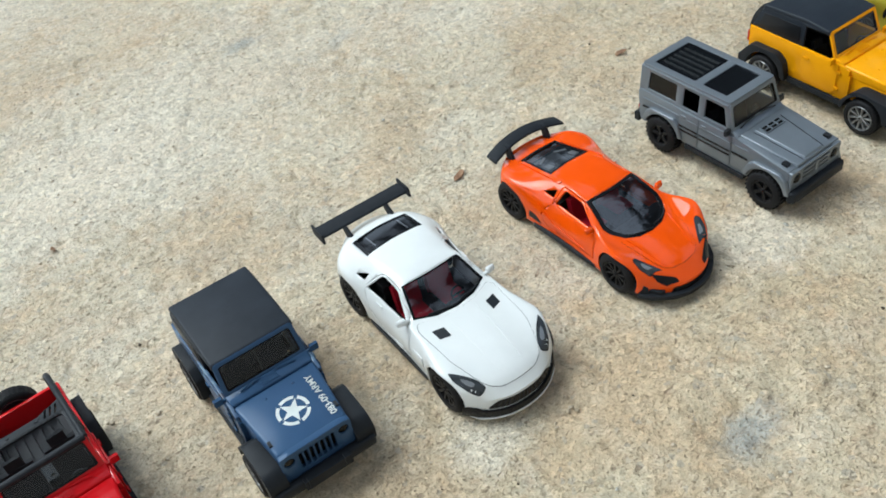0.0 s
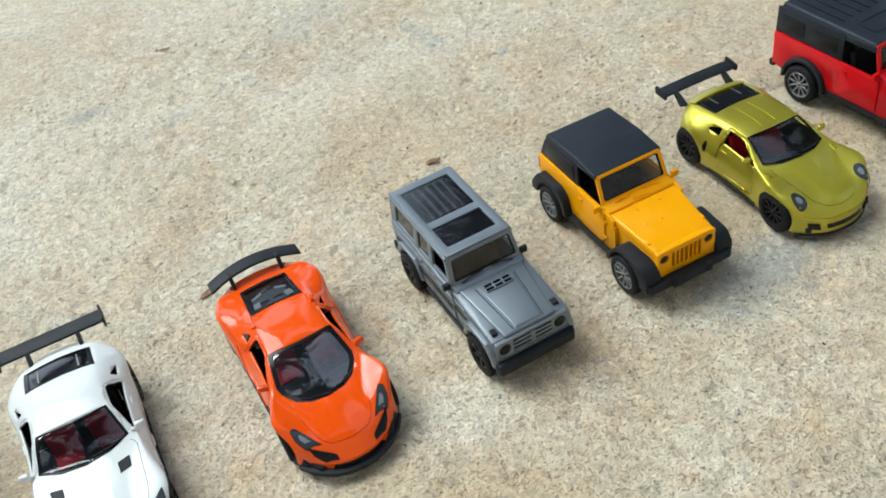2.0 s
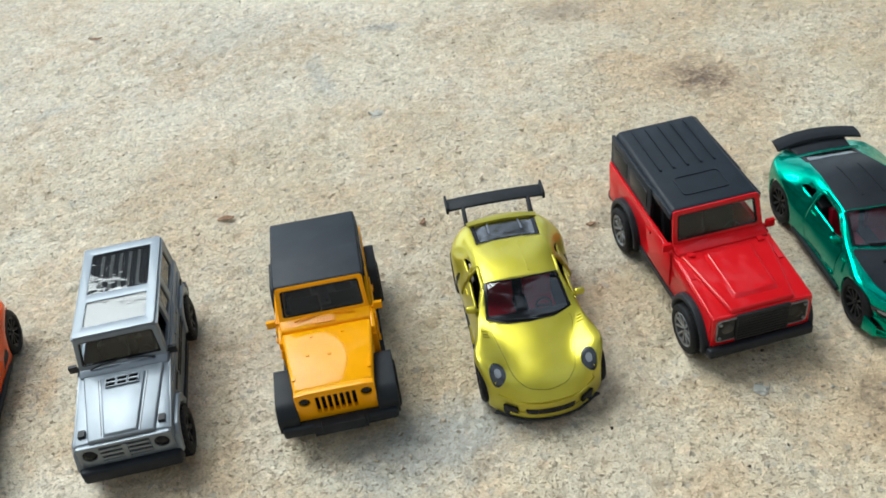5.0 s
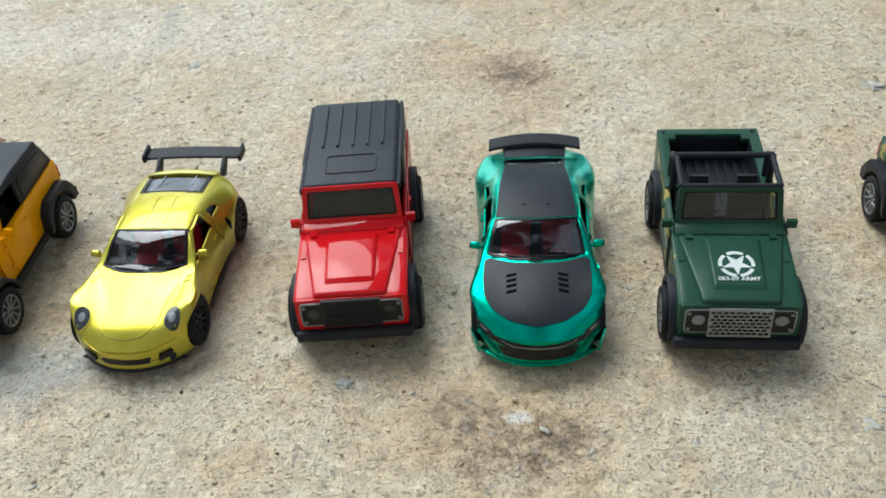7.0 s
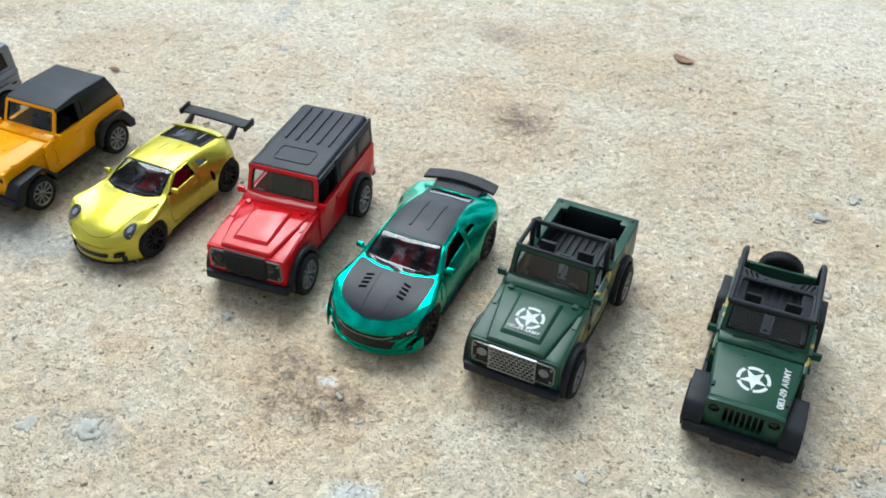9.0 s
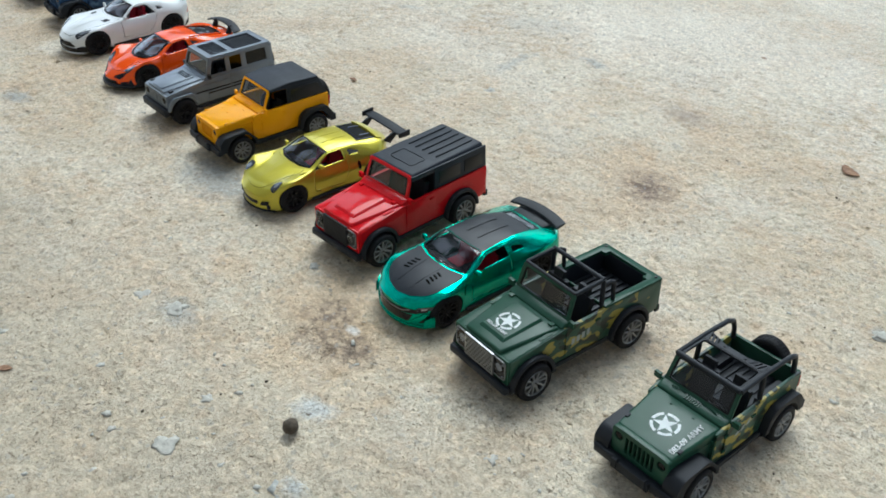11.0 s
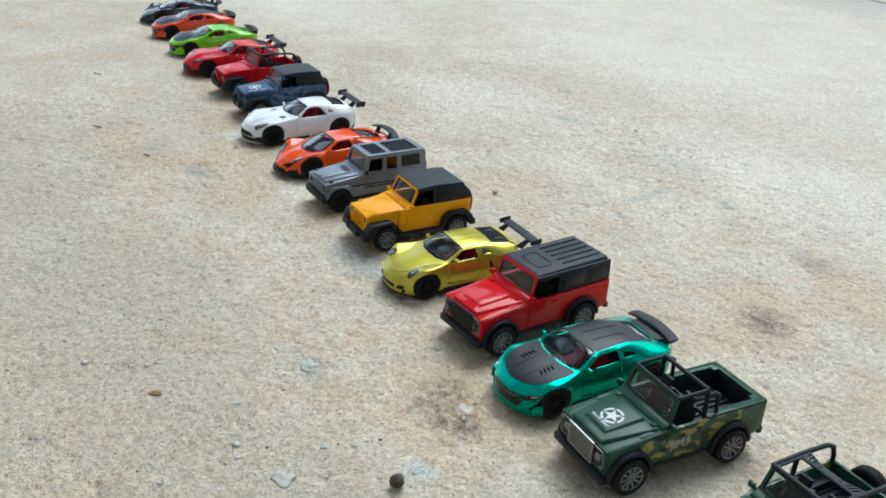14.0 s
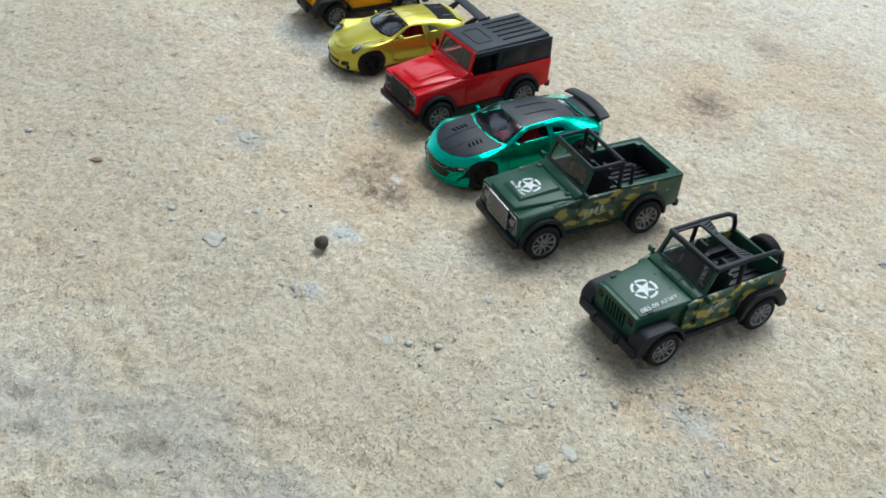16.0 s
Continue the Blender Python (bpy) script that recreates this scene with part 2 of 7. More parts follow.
def tube(points, r, seg=8):
    """A round bar along a bent line, with closed ends."""
    bm = bmesh.new()
    pts = [Vector(p) for p in points]
    rings = []
    up = Vector((0.13, 0.31, 0.94)).normalized()
    for i, p in enumerate(pts):
        a = (p - pts[i - 1]).normalized() if i else None
        b = (pts[i + 1] - p).normalized() if i + 1 < len(pts) else None
        d = (a + b).normalized() if a and b else (a or b)
        side = d.cross(up).normalized() if abs(d.dot(up)) < 0.98 else d.cross(Vector((1, 0, 0))).normalized()
        other = side.cross(d)
        k = 1 / max(0.6, math.sqrt((1 + a.dot(b)) / 2)) if a and b else 1
        rings.append([bm.verts.new(p + r * k * (math.cos(t) * side + math.sin(t) * other)) for t in (2 * math.pi * j / seg for j in range(seg))])
    for p, q in zip(rings, rings[1:]):
        for j in range(seg):
            bm.faces.new((p[j - 1], p[j], q[j], q[j - 1]))
    bm.faces.new(rings[0])
    bm.faces.new(rings[-1][::-1])
    bmesh.ops.recalc_face_normals(bm, faces=bm.faces[:])
    return bm


def lathe(profile, seg=28, closed=False):
    """A turned form about the x axis: (radius, x) from one end to the other."""
    bm = bmesh.new()
    rings = []
    for r, x in profile:
        rings.append([bm.verts.new((x, r * math.cos(t), r * math.sin(t))) for t in (2 * math.pi * j / seg for j in range(seg))])
    pairs = list(zip(rings, rings[1:])) + ([(rings[-1], rings[0])] if closed else [])
    for p, q in pairs:
        for j in range(seg):
            bm.faces.new((p[j - 1], p[j], q[j], q[j - 1]))
    if not closed:
        bm.faces.new(rings[0])
        bm.faces.new(rings[-1][::-1])
    bmesh.ops.recalc_face_normals(bm, faces=bm.faces[:])
    return bm


def moved(bm, m):
    bm.transform(m)
    return bm


def rounded(pts, r, n=4):
    """An outline with its corners rounded by r (one number, or one a corner)."""
    out, count = [], len(pts)
    for i, p in enumerate(pts):
        ri = r[i] if isinstance(r, (list, tuple)) else r
        p, a, b = Vector(p), Vector(pts[i - 1]), Vector(pts[(i + 1) % count])
        da, db = a - p, b - p
        k = min(ri, 0.48 * da.length, 0.48 * db.length)
        if k < 0.02:
            out.append(tuple(p))
            continue
        p0, p1 = p + da.normalized() * k, p + db.normalized() * k
        for j in range(n + 1):
            t = j / n
            out.append(tuple((1 - t) ** 2 * p0 + 2 * t * (1 - t) * p + t * t * p1))
    return out


def rect(x0, x1, y0, y1, r=0.0):
    pts = [(x0, y0), (x1, y0), (x1, y1), (x0, y1)]
    return rounded(pts, r) if r else pts


def disc(cx, cy, r, n=20, ry=None):
    return [(cx + r * math.cos(2 * math.pi * k / n), cy + (ry or r) * math.sin(2 * math.pi * k / n)) for k in range(n)]


def flipped(pts):
    return [(-x, y) for x, y in pts][::-1]


def inside(u, v, loop):
    hit = False
    for i, (x1, y1) in enumerate(loop):
        x0, y0 = loop[i - 1]
        if (y0 > v) != (y1 > v) and u < (x1 - x0) * (v - y0) / (y1 - y0) + x0:
            hit = not hit
    return hit


UV = {"x": (1, 2, 0), "y": (0, 2, 1), "z": (0, 1, 2)}


def knife(bm, axis, loop, keep=lambda c: True):
    """Cuts an outline, seen along axis, into a skin; returns the faces within it."""
    iu, iv, _ = UV[axis]
    lo = (min(p[0] for p in loop) - 0.01, min(p[1] for p in loop) - 0.01)
    hi = (max(p[0] for p in loop) + 0.01, max(p[1] for p in loop) + 0.01)

    def near(f, a, b):
        us, vs = [v.co[iu] for v in f.verts], [v.co[iv] for v in f.verts]
        return max(us) >= a[0] and min(us) <= b[0] and max(vs) >= a[1] and min(vs) <= b[1]

    local = {f for f in bm.faces if near(f, lo, hi) and keep(f.calc_center_median())}
    for i, p in enumerate(loop):
        q = loop[i - 1]
        a, b = (min(p[0], q[0]) - 1e-4, min(p[1], q[1]) - 1e-4), (max(p[0], q[0]) + 1e-4, max(p[1], q[1]) + 1e-4)
        some = [f for f in local if near(f, a, b)]
        if not some or (abs(p[0] - q[0]) + abs(p[1] - q[1])) < 1e-5:
            continue
        geom = list({e for f in some for e in f.edges}) + list({v for f in some for v in f.verts}) + some
        n = Vector(place2(axis, q[1] - p[1], p[0] - q[0], 0))
        made = bmesh.ops.bisect_plane(bm, geom=geom, plane_co=place2(axis, *p, 0), plane_no=n.normalized(), dist=1e-4)
        local = {f for f in local if f.is_valid} | {g for g in made["geom"] if isinstance(g, bmesh.types.BMFace)}
    out = []
    for f in local:
        c = f.calc_center_median()
        if inside(c[iu], c[iv], loop) and keep(c):
            out.append(f)
    return out


def cut(bm, axis, loop, keep=lambda c: True):
    bmesh.ops.delete(bm, geom=knife(bm, axis, loop, keep), context="FACES")


def lifted(bm, axis, loop, keep=lambda c: True, gap=0.28):
    """Takes the skin within an outline out as a skin of its own, with a fine gap round it."""
    faces = knife(bm, axis, loop, keep)
    out = bmesh.new()
    seen = {}
    for f in faces:
        for v in f.verts:
            if v not in seen:
                seen[v] = out.verts.new(v.co)
        out.faces.new([seen[v] for v in f.verts])
    bmesh.ops.delete(bm, geom=faces, context="FACES")
    rim = {v for e in out.edges if len(e.link_faces) == 1 for v in e.verts}
    iu, iv, _ = UV[axis]
    mid = Vector((sum(p[0] for p in loop) / len(loop), sum(p[1] for p in loop) / len(loop)))
    for v in rim:
        d = Vector((v.co[iu], v.co[iv])) - mid
        d = d.normalized() * gap
        v.co[iu] -= d[0]
        v.co[iv] -= d[1]
    return out


def cast(bvh, axis, u, v, sign):
    """The skin's place and normal, seen along axis from the side of sign."""
    d = Vector(place2(axis, 0, 0, -sign))
    place, normal, *_ = bvh.ray_cast(Vector(place2(axis, u, v, 200 * sign)), d)
    if place is None:
        place, normal, *_ = bvh.find_nearest(Vector(place2(axis, u, v, 12 * sign)))
    if normal.dot(d) > 0:
        normal = -normal
    return place, normal


def panel(bvh, axis, loop, off, thick=0.5, sign=1, holes=(), step=2.0):
    """A thin sheet that lies on the skin within an outline seen along axis, proud of it by off, with a rim that goes into it."""
    bm = bmesh.new()
    bm.faces.new([bm.verts.new(place2(axis, u, v, 0)) for u, v in loop])
    iu, iv, iw = UV[axis]
    for k, i in ((0, iu), (1, iv)):
        low, high = min(p[k] for p in loop), max(p[k] for p in loop)
        n = int((high - low) / step)
        for j in range(1, n + 1):
            co, no = [0, 0, 0], [0, 0, 0]
            co[i], no[i] = low + j * (high - low) / (n + 1), 1
            bmesh.ops.bisect_plane(bm, geom=bm.verts[:] + bm.edges[:] + bm.faces[:], plane_co=co, plane_no=no)
    for hole in holes:
        cut(bm, axis, hole)
    bmesh.ops.triangulate(bm, faces=[f for f in bm.faces if len(f.verts) > 4])
    normals = {}
    for v in bm.verts:
        place, n = cast(bvh, axis, v.co[iu], v.co[iv], sign)
        v.co = place + n * off
        normals[v] = n
    want = Vector(place2(axis, 0, 0, sign))
    bm.normal_update()
    wrong = [f for f in bm.faces if f.normal.dot(want) < 0]
    if len(wrong) > len(bm.faces) / 2:
        bmesh.ops.reverse_faces(bm, faces=bm.faces[:])
    rim = [e for e in bm.edges if len(e.link_faces) == 1]
    pairs = {v: bm.verts.new(v.co - normals[v] * thick) for v in {v for e in rim for v in e.verts}}
    for e in rim:
        loop_ = e.link_loops[0]
        a, b = loop_.vert, loop_.link_loop_next.vert
        bm.faces.new((b, a, pairs[a], pairs[b]))
    return bm


def smooth_curve(keys):
    """A curve through (y, value) keys that never overshoots them."""
    x, y = np.array([k[0] for k in keys], float), np.array([k[1] for k in keys], float)
    h, d = np.diff(x), np.diff(y) / np.diff(x)
    m = np.zeros(len(x))
    for i in range(1, len(x) - 1):
        if d[i - 1] * d[i] > 0:
            w1, w2 = 2 * h[i] + h[i - 1], h[i] + 2 * h[i - 1]
            m[i] = (w1 + w2) / (w1 / d[i - 1] + w2 / d[i])
    m[0], m[-1] = d[0], d[-1]

    def at(v):
        v = min(max(v, x[0]), x[-1])
        i = min(int(np.searchsorted(x, v, "right")) - 1, len(x) - 2)
        t = (v - x[i]) / h[i]
        return float((1 + 2 * t) * (1 - t) ** 2 * y[i] + t * (1 - t) ** 2 * h[i] * m[i] + t * t * (3 - 2 * t) * y[i + 1] + t * t * (t - 1) * h[i] * m[i + 1])

    return at


class Shell:
    """A car's skin: cross sections from the sill over the side, the shoulder and the roof's edge to the middle, along the car."""

    def __init__(self, curves, nose, tail, ends, rows=84, cols=22, tight=0.75):
        self.c = {k: smooth_curve(v) for k, v in curves.items()}
        self.nose, self.tail, self.ends, self.tight = nose, tail, ends, tight
        y0, y1 = ends
        ts = [0.5 - 0.5 * math.cos(math.pi * (0.12 + 0.76 * i / rows)) for i in range(rows + 1)]
        ts = [(t - ts[0]) / (ts[-1] - ts[0]) for t in ts]
        ys = [y0 + (y1 - y0) * t for t in ts]
        ys = sorted(set(ys + [y0 + d for d in (0.3, 0.8, 1.5)] + [y1 - d for d in (0.3, 0.8, 1.5)]))
        bm = bmesh.new()
        grid = []
        for y in ys:
            half = [self.point(y, k / cols) for k in range(cols + 1)]
            grid.append([bm.verts.new(p) for p in half] + [bm.verts.new((-p[0], p[1], p[2])) for p in half[-2::-1]])
        for a, b in zip(grid, grid[1:]):
            for k in range(len(a) - 1):
                bm.faces.new((a[k], b[k], b[k + 1], a[k + 1]))
        across = 16
        for ring, turn, end, sweep in ((grid[0], 1, y0, nose[0]), (grid[-1], -1, y1, -tail[0])):
            n, w = len(ring) - 1, max(self.c["w1"](end), 1)
            rows_ = []
            for k in range(cols):
                a, b = ring[k], ring[n - k]
                row = [a]
                for j in range(1, across):
                    x = a.co[0] * (1 - 2 * j / across)
                    row.append(bm.verts.new((x, end + sweep * (abs(x) / w) ** 2.3, a.co[2])))
                rows_.append(row + [b])
            for p, q in zip(rows_, rows_[1:]):
                for j in range(across):
                    bm.faces.new((p[j], q[j], q[j + 1], p[j + 1])[::turn])
            for j in range(across):
                bm.faces.new((rows_[-1][j], ring[cols], rows_[-1][j + 1])[::turn])
        bm.normal_update()
        self.bm = bm
        self.bvh = BVHTree.FromBMesh(bm)

    def point(self, y, s):
        g = {k: f(y) for k, f in self.c.items()}
        knots = [(g["w0"], g["z0"]), (g["w1"], g["z1"]), (g["w2"], g["z2"]), (g["w3"], g["z3"]), (0.0, g["z4"])]
        i = min(int(s * 4), 3)
        t = s * 4 - i
        p = [Vector(k) for k in knots]
        ext = [2 * p[0] - p[1]] + p + [Vector((-p[3][0], p[3][1]))]
        m0, m1 = (ext[i + 2] - ext[i]) * 0.5 * self.tight, (ext[i + 3] - ext[i + 1]) * 0.5 * self.tight
        if i == 3:
            m1 = Vector((ext[i + 2][0] - ext[i + 1][0], 0))
        a = (1 + 2 * t) * (1 - t) ** 2 * p[i] + t * (1 - t) ** 2 * m0 + t * t * (3 - 2 * t) * p[i + 1] + t * t * (t - 1) * m1
        x, z = max(a[0], 0.0), a[1]
        q = (x / max(g["w1"], 1)) ** 2.3
        (na, nl), (ta, tl) = self.nose, self.tail
        u, v = (y - self.ends[0]) / nl, (self.ends[1] - y) / tl
        y += na * q * max(0, 1 - u) ** 1.5 if u < 1 else 0
        y -= ta * q * max(0, 1 - v) ** 1.5 if v < 1 else 0
        return x, y, z

# ---- pieces that the cars share ----
def hull8(low, high, bevel=0.6, seg=2):
    """A block from four low and four high corners, each front-left, front-right, back-right, back-left."""
    bm = bmesh.new()
    vs = [bm.verts.new(p) for p in (*low, *high)]
    for f in ((3, 2, 1, 0), (4, 5, 6, 7), (0, 1, 5, 4), (1, 2, 6, 5), (2, 3, 7, 6), (3, 0, 4, 7)):
        bm.faces.new([vs[i] for i in f])
    bmesh.ops.recalc_face_normals(bm, faces=bm.faces[:])
    return soften(bm, bevel, seg, 12)


def wedge(y0, w0, a0, b0, y1, w1, a1, b1, bevel=0.8, seg=3):
    """A block that runs from y0 to y1: half width, bottom and top at each end."""
    return hull8([(-w0, y0, a0), (w0, y0, a0), (w1, y1, a1), (-w1, y1, a1)], [(-w0, y0, b0), (w0, y0, b0), (w1, y1, b1), (-w1, y1, b1)], bevel, seg)


WHEELS = {}


def wheel_meshes(style, R, W):
    """Hub, tyre and rim of a toy wheel about the x axis, outer face towards +x."""
    key = (style, R, W)
    if key in WHEELS:
        return WHEELS[key]
    h, q = W / 2, R * (0.60 if style == "knob" else 0.70 if style == "silver" else 0.66)
    tyre = lathe([(q, -h + 0.6), (q + 0.6, -h), (R - 1.0, -h), (R - 0.3, -h + 0.5), (R, -h + 1.3), (R, h - 1.3), (R - 0.3, h - 0.5), (R - 1.0, h), (q + 0.6, h), (q, h - 0.6)], 40, True)
    blocks = []
    n = 26 if style == "knob" else 34
    for k in range(n):
        for s in (-1, 1):
            a = 360 * (k + (0.25 if s > 0 else -0.25)) / n
            long, deep = (h - 0.7, 0.75) if style == "knob" else (h - 1.2, 0.22)
            b = box(min(0.25 * s, long * s), max(0.25 * s, long * s), -0.42 * R * 6.28 / n / 2, 0.42 * R * 6.28 / n / 2, R - 0.3, R + deep, 0.0)
            blocks.append(moved(b, pose(0, 0, 0, a, 0, 0)))
    tyre = joined(tyre, *blocks)
    rim = [lathe([(q - 0.9, h - 2.6), (q - 0.75, h - 0.5), (q - 0.2, h - 0.15), (q + 0.1, h - 0.5), (q + 0.1, -h + 0.6), (q - 0.5, -h + 0.6)], 36, True)]
    rim.append(lathe([(1.5, h - 2.6), (1.5, h - 1.0), (1.1, h - 0.6)], 16))
    spokes = 10 if style in ("silver", "multi") else 5
    for k in range(spokes):
        if style == "five":
            arms = ((-9, 0.52), (9, 0.52))
        elif style == "knob":
            arms = ((0, 1.15),)
        else:
            arms = ((0, 0.62),)
        for turn, w in arms:
            b = hull8([(h - 2.4, -w * 0.8, 1.0), (h - 1.0, -w * 0.8, 1.0), (h - 1.0, w * 0.8, 1.0), (h - 2.4, w * 0.8, 1.0)], [(h - 2.0, -w, q - 0.5), (h - 0.45, -w, q - 0.5), (h - 0.45, w, q - 0.5), (h - 2.0, w, q - 0.5)], 0.15, 1)
            rim.append(moved(b, pose(0, 0, 0, 360 * k / spokes + turn, 0, 0)))
    rim = joined(*rim)
    hub = joined(lathe([(q - 0.6, -h + 0.8), (q - 0.6, h - 3.0), (2.0, h - 2.8)], 28), lathe([(0.55, h - 1.0), (0.5, h - 0.25), (0.3, h - 0.15)], 10))
    metal = RIM_SILVER if style == "silver" else RIM_BLACK
    made = []
    for name, bm, mat in (("wheel", hub, BLACK), ("tyre", tyre, RUBBER), ("rim", rim, metal)):
        ob = part(name, bm, mat, None)
        made.append(ob.data)
        bpy.data.objects.remove(ob)
    WHEELS[key] = made
    return made


def add_wheel(car, style, R, W, at, turn=(0, 0, 0), name="wheel"):
    hub, tyre, rim = wheel_meshes(style, R, W)
    w = new(name, hub)
    w.parent = car
    w.matrix_local = pose(at[0] * MM, at[1] * MM, at[2] * MM, *turn)
    for n, me in (("tyre", tyre), ("rim", rim)):
        o = new(n, me)
        o.parent = w
    return w


def four_wheels(car, style, R, W, out, axles, rear_out=None, sink=0.0):
    for y in axles:
        x = (rear_out or out) if y > 0 else out
        for s in (1, -1):
            spin = random.uniform(0, 70)
            add_wheel(car, style, R, W, (s * (x - W / 2), y, R - sink), (spin, 0, 0 if s > 0 else 180))
        part("axle", tube([(-out + W, y, R), (out - W, y, R)], 1.0), BLACK, car)


def seat(car, x, y, z, mat, high=19.0, wide=11.0, head=True):
    """A toy bucket seat: cushion, reclined back and headrest in one moulding."""
    base = box(x - wide / 2, x + wide / 2, y - 9, y + 3, z, z + 4, 1.2, 3)
    back = moved(box(-wide / 2, wide / 2, -1.6, 1.6, 0, high - 4.5, 1.2, 3), pose(x, y + 2, z + 2, -14, 0, 0))
    rest = moved(box(-wide * 0.27, wide * 0.27, -1.2, 1.2, high - 5.5, high, 0.9, 3), pose(x, y + 2, z + 2, -14, 0, 0))
    return part("seat", joined(base, back, rest) if head else joined(base, back), mat, car)


def cabin(car, width, y_dash, y_seat, floor, belt, seat_mat, y_back, high=19.0):
    """Floor pan, dashboard, steering wheel and two seats behind the windscreen."""
    part("cabin_floor", box(-width, width, y_dash - 2, y_back, floor - 2, floor, 0.3), BLACK, car)
    d = joined(wedge(y_dash, width, floor, belt - 1.0, y_dash + 6, width, floor + 5, belt - 1.8, 0.8), box(-3, 3, y_dash + 4, y_seat + 2, floor, floor + 5, 0.6))
    part("dashboard", d, BLACK, car)
    ring = lathe([(3.2, -0.4), (3.6, -0.4), (3.8, 0), (3.6, 0.4), (3.2, 0.4), (3.0, 0)], 20, True)
    spokes = [box(-0.3, 0.3, -3.2, 3.2, -0.4, 0.4, 0.1), box(-0.3, 0.3, -0.4, 0.4, -3.2, 0.2, 0.1)]
    part("steering_wheel", moved(joined(ring, *spokes), pose(width * 0.48, y_dash + 8.5, belt - 3.5, 0, 0, 90) @ pose(0, 0, 0, 0, 25, 0)), BLACK, car)
    for s in (-1, 1):
        seat(car, s * width * 0.48, y_seat, floor, seat_mat, high, width * 0.7)


def star(cx, cy, r):
    """The outlines of a five-pointed star within a broken ring, drawn in a plane."""
    tips = [(cx + (r * 0.84 if k % 2 == 0 else r * 0.33) * math.sin(math.pi * k / 5), cy - (r * 0.84 if k % 2 == 0 else r * 0.33) * math.cos(math.pi * k / 5)) for k in range(10)]
    arcs = []
    for k in range(5):
        a0, a1 = 2 * math.pi * k / 5 + 0.12, 2 * math.pi * (k + 1) / 5 - 0.12
        line = [a0 + (a1 - a0) * j / 8 for j in range(9)]
        arcs.append([(cx + r * math.sin(a), cy - r * math.cos(a)) for a in line] + [(cx + r * 0.79 * math.sin(a), cy - r * 0.79 * math.cos(a)) for a in line[::-1]])
    return tips, arcs


def letters(text, size, m, name, parent, mat, label, bvh):
    """Printed writing, set out by the pose m (in millimetres) and laid on the skin."""
    cu = bpy.data.curves.new(name, "FONT")
    cu.body, cu.size, cu.align_x, cu.align_y, cu.extrude = text, size, "CENTER", "CENTER", 0.02
    cu.offset = 0.03
    ob = new("tmp", cu)
    me = bpy.data.meshes.new_from_object(ob.evaluated_get(bpy.context.evaluated_depsgraph_get()))
    bpy.data.objects.remove(ob)
    bm = bmesh.new()
    bm.from_mesh(me)
    bm.transform(m)
    for v in bm.verts:
        p, n = cast(bvh, "z", v.co[0], v.co[1], 1)
        v.co = p + n * (0.5 + 4 * v.co[2])
    return part(name, bm, mat, parent, label)


def emblem(bvh, parent, cx, cy, r):
    """The white army star on a bonnet."""
    tips, arcs = star(cx, cy, r)
    kites = [[(cx, cy), tips[2 * k - 1], tips[2 * k], tips[(2 * k + 1) % 10]] for k in range(5)]
    part("star", joined(*[panel(bvh, "z", q, 0.08, 0.1) for q in kites]), DECAL, parent)
    for loop in arcs:
        part("ring_segment", panel(bvh, "z", loop, 0.08, 0.1), DECAL, parent)


def skin_of(ob):
    """A search tree over a finished part, in millimetres."""
    bm = bmesh.new()
    bm.from_mesh(ob.data)
    bmesh.ops.scale(bm, vec=(1000, 1000, 1000), verts=bm.verts)
    tree = BVHTree.FromBMesh(bm)
    bm.free()
    return tree


def arch(cy, cz, r, a0, a1, n=14):
    """Points of an arc in the side view, from a0 to a1 degrees (0 is towards the tail)."""
    return [(cy + r * math.cos(radians(a0 + (a1 - a0) * k / n)), cz + r * math.sin(radians(a0 + (a1 - a0) * k / n))) for k in range(n + 1)]


def both(name, bm, mat, car, label="", smooth=38):
    """A part on the +x side and its mirror image."""
    other = mirrored(bm)
    a = part(name, bm, mat, car, label, smooth)
    b = part(name, other, mat, car, label, smooth)
    return a, b


def leaned(bm, base_y, base_z, lean):
    """Tilts a plate drawn upright at y = 0, z = 0 back by lean degrees and sets it on its base."""
    return moved(bm, pose(0, base_y, base_z, -lean, 0, 0))


def screen(car, y, z, lean, bottom, top, height, mat, border=1.9, thick=1.4):
    """A windscreen frame with its pane, on the cowl, leaning back."""
    outer = rounded([(-bottom, 0), (bottom, 0), (top, height), (-top, height)], [0.3, 0.3, 1.6, 1.6])
    inner = rounded([(-bottom + border, border * 0.8), (bottom - border, border * 0.8), (top - border, height - border), (-top + border, height - border)], 1.2)
    frame_ = part("windscreen_frame", leaned(slab("y", outer, -thick / 2, thick / 2, [inner[::-1]], 0.35), y, z, lean), mat, car)
    part("windscreen", leaned(slab("y", inner, -0.25, 0.25, (), 0), y, z, lean), GLASS, frame_)
    gasket = slab("y", inner, -0.55, 0.55, [[(u * 0.955, (v - height / 2) * 0.92 + height / 2) for u, v in inner][::-1]], 0)
    part("window_seal", leaned(gasket, y, z, lean), TRIM, frame_)
    return frame_


def finish(car, x, y, rz, label, wide=1.0, long=1.0, category="toy car", group="row of toy cars"):
    """Sets a car in the row, at its true width and length."""
    car.matrix_world = pose(x, y, 0, 0, 0, rz) @ Matrix.Diagonal((wide, long, long, 1))
    return tagged(car, label, category, group)

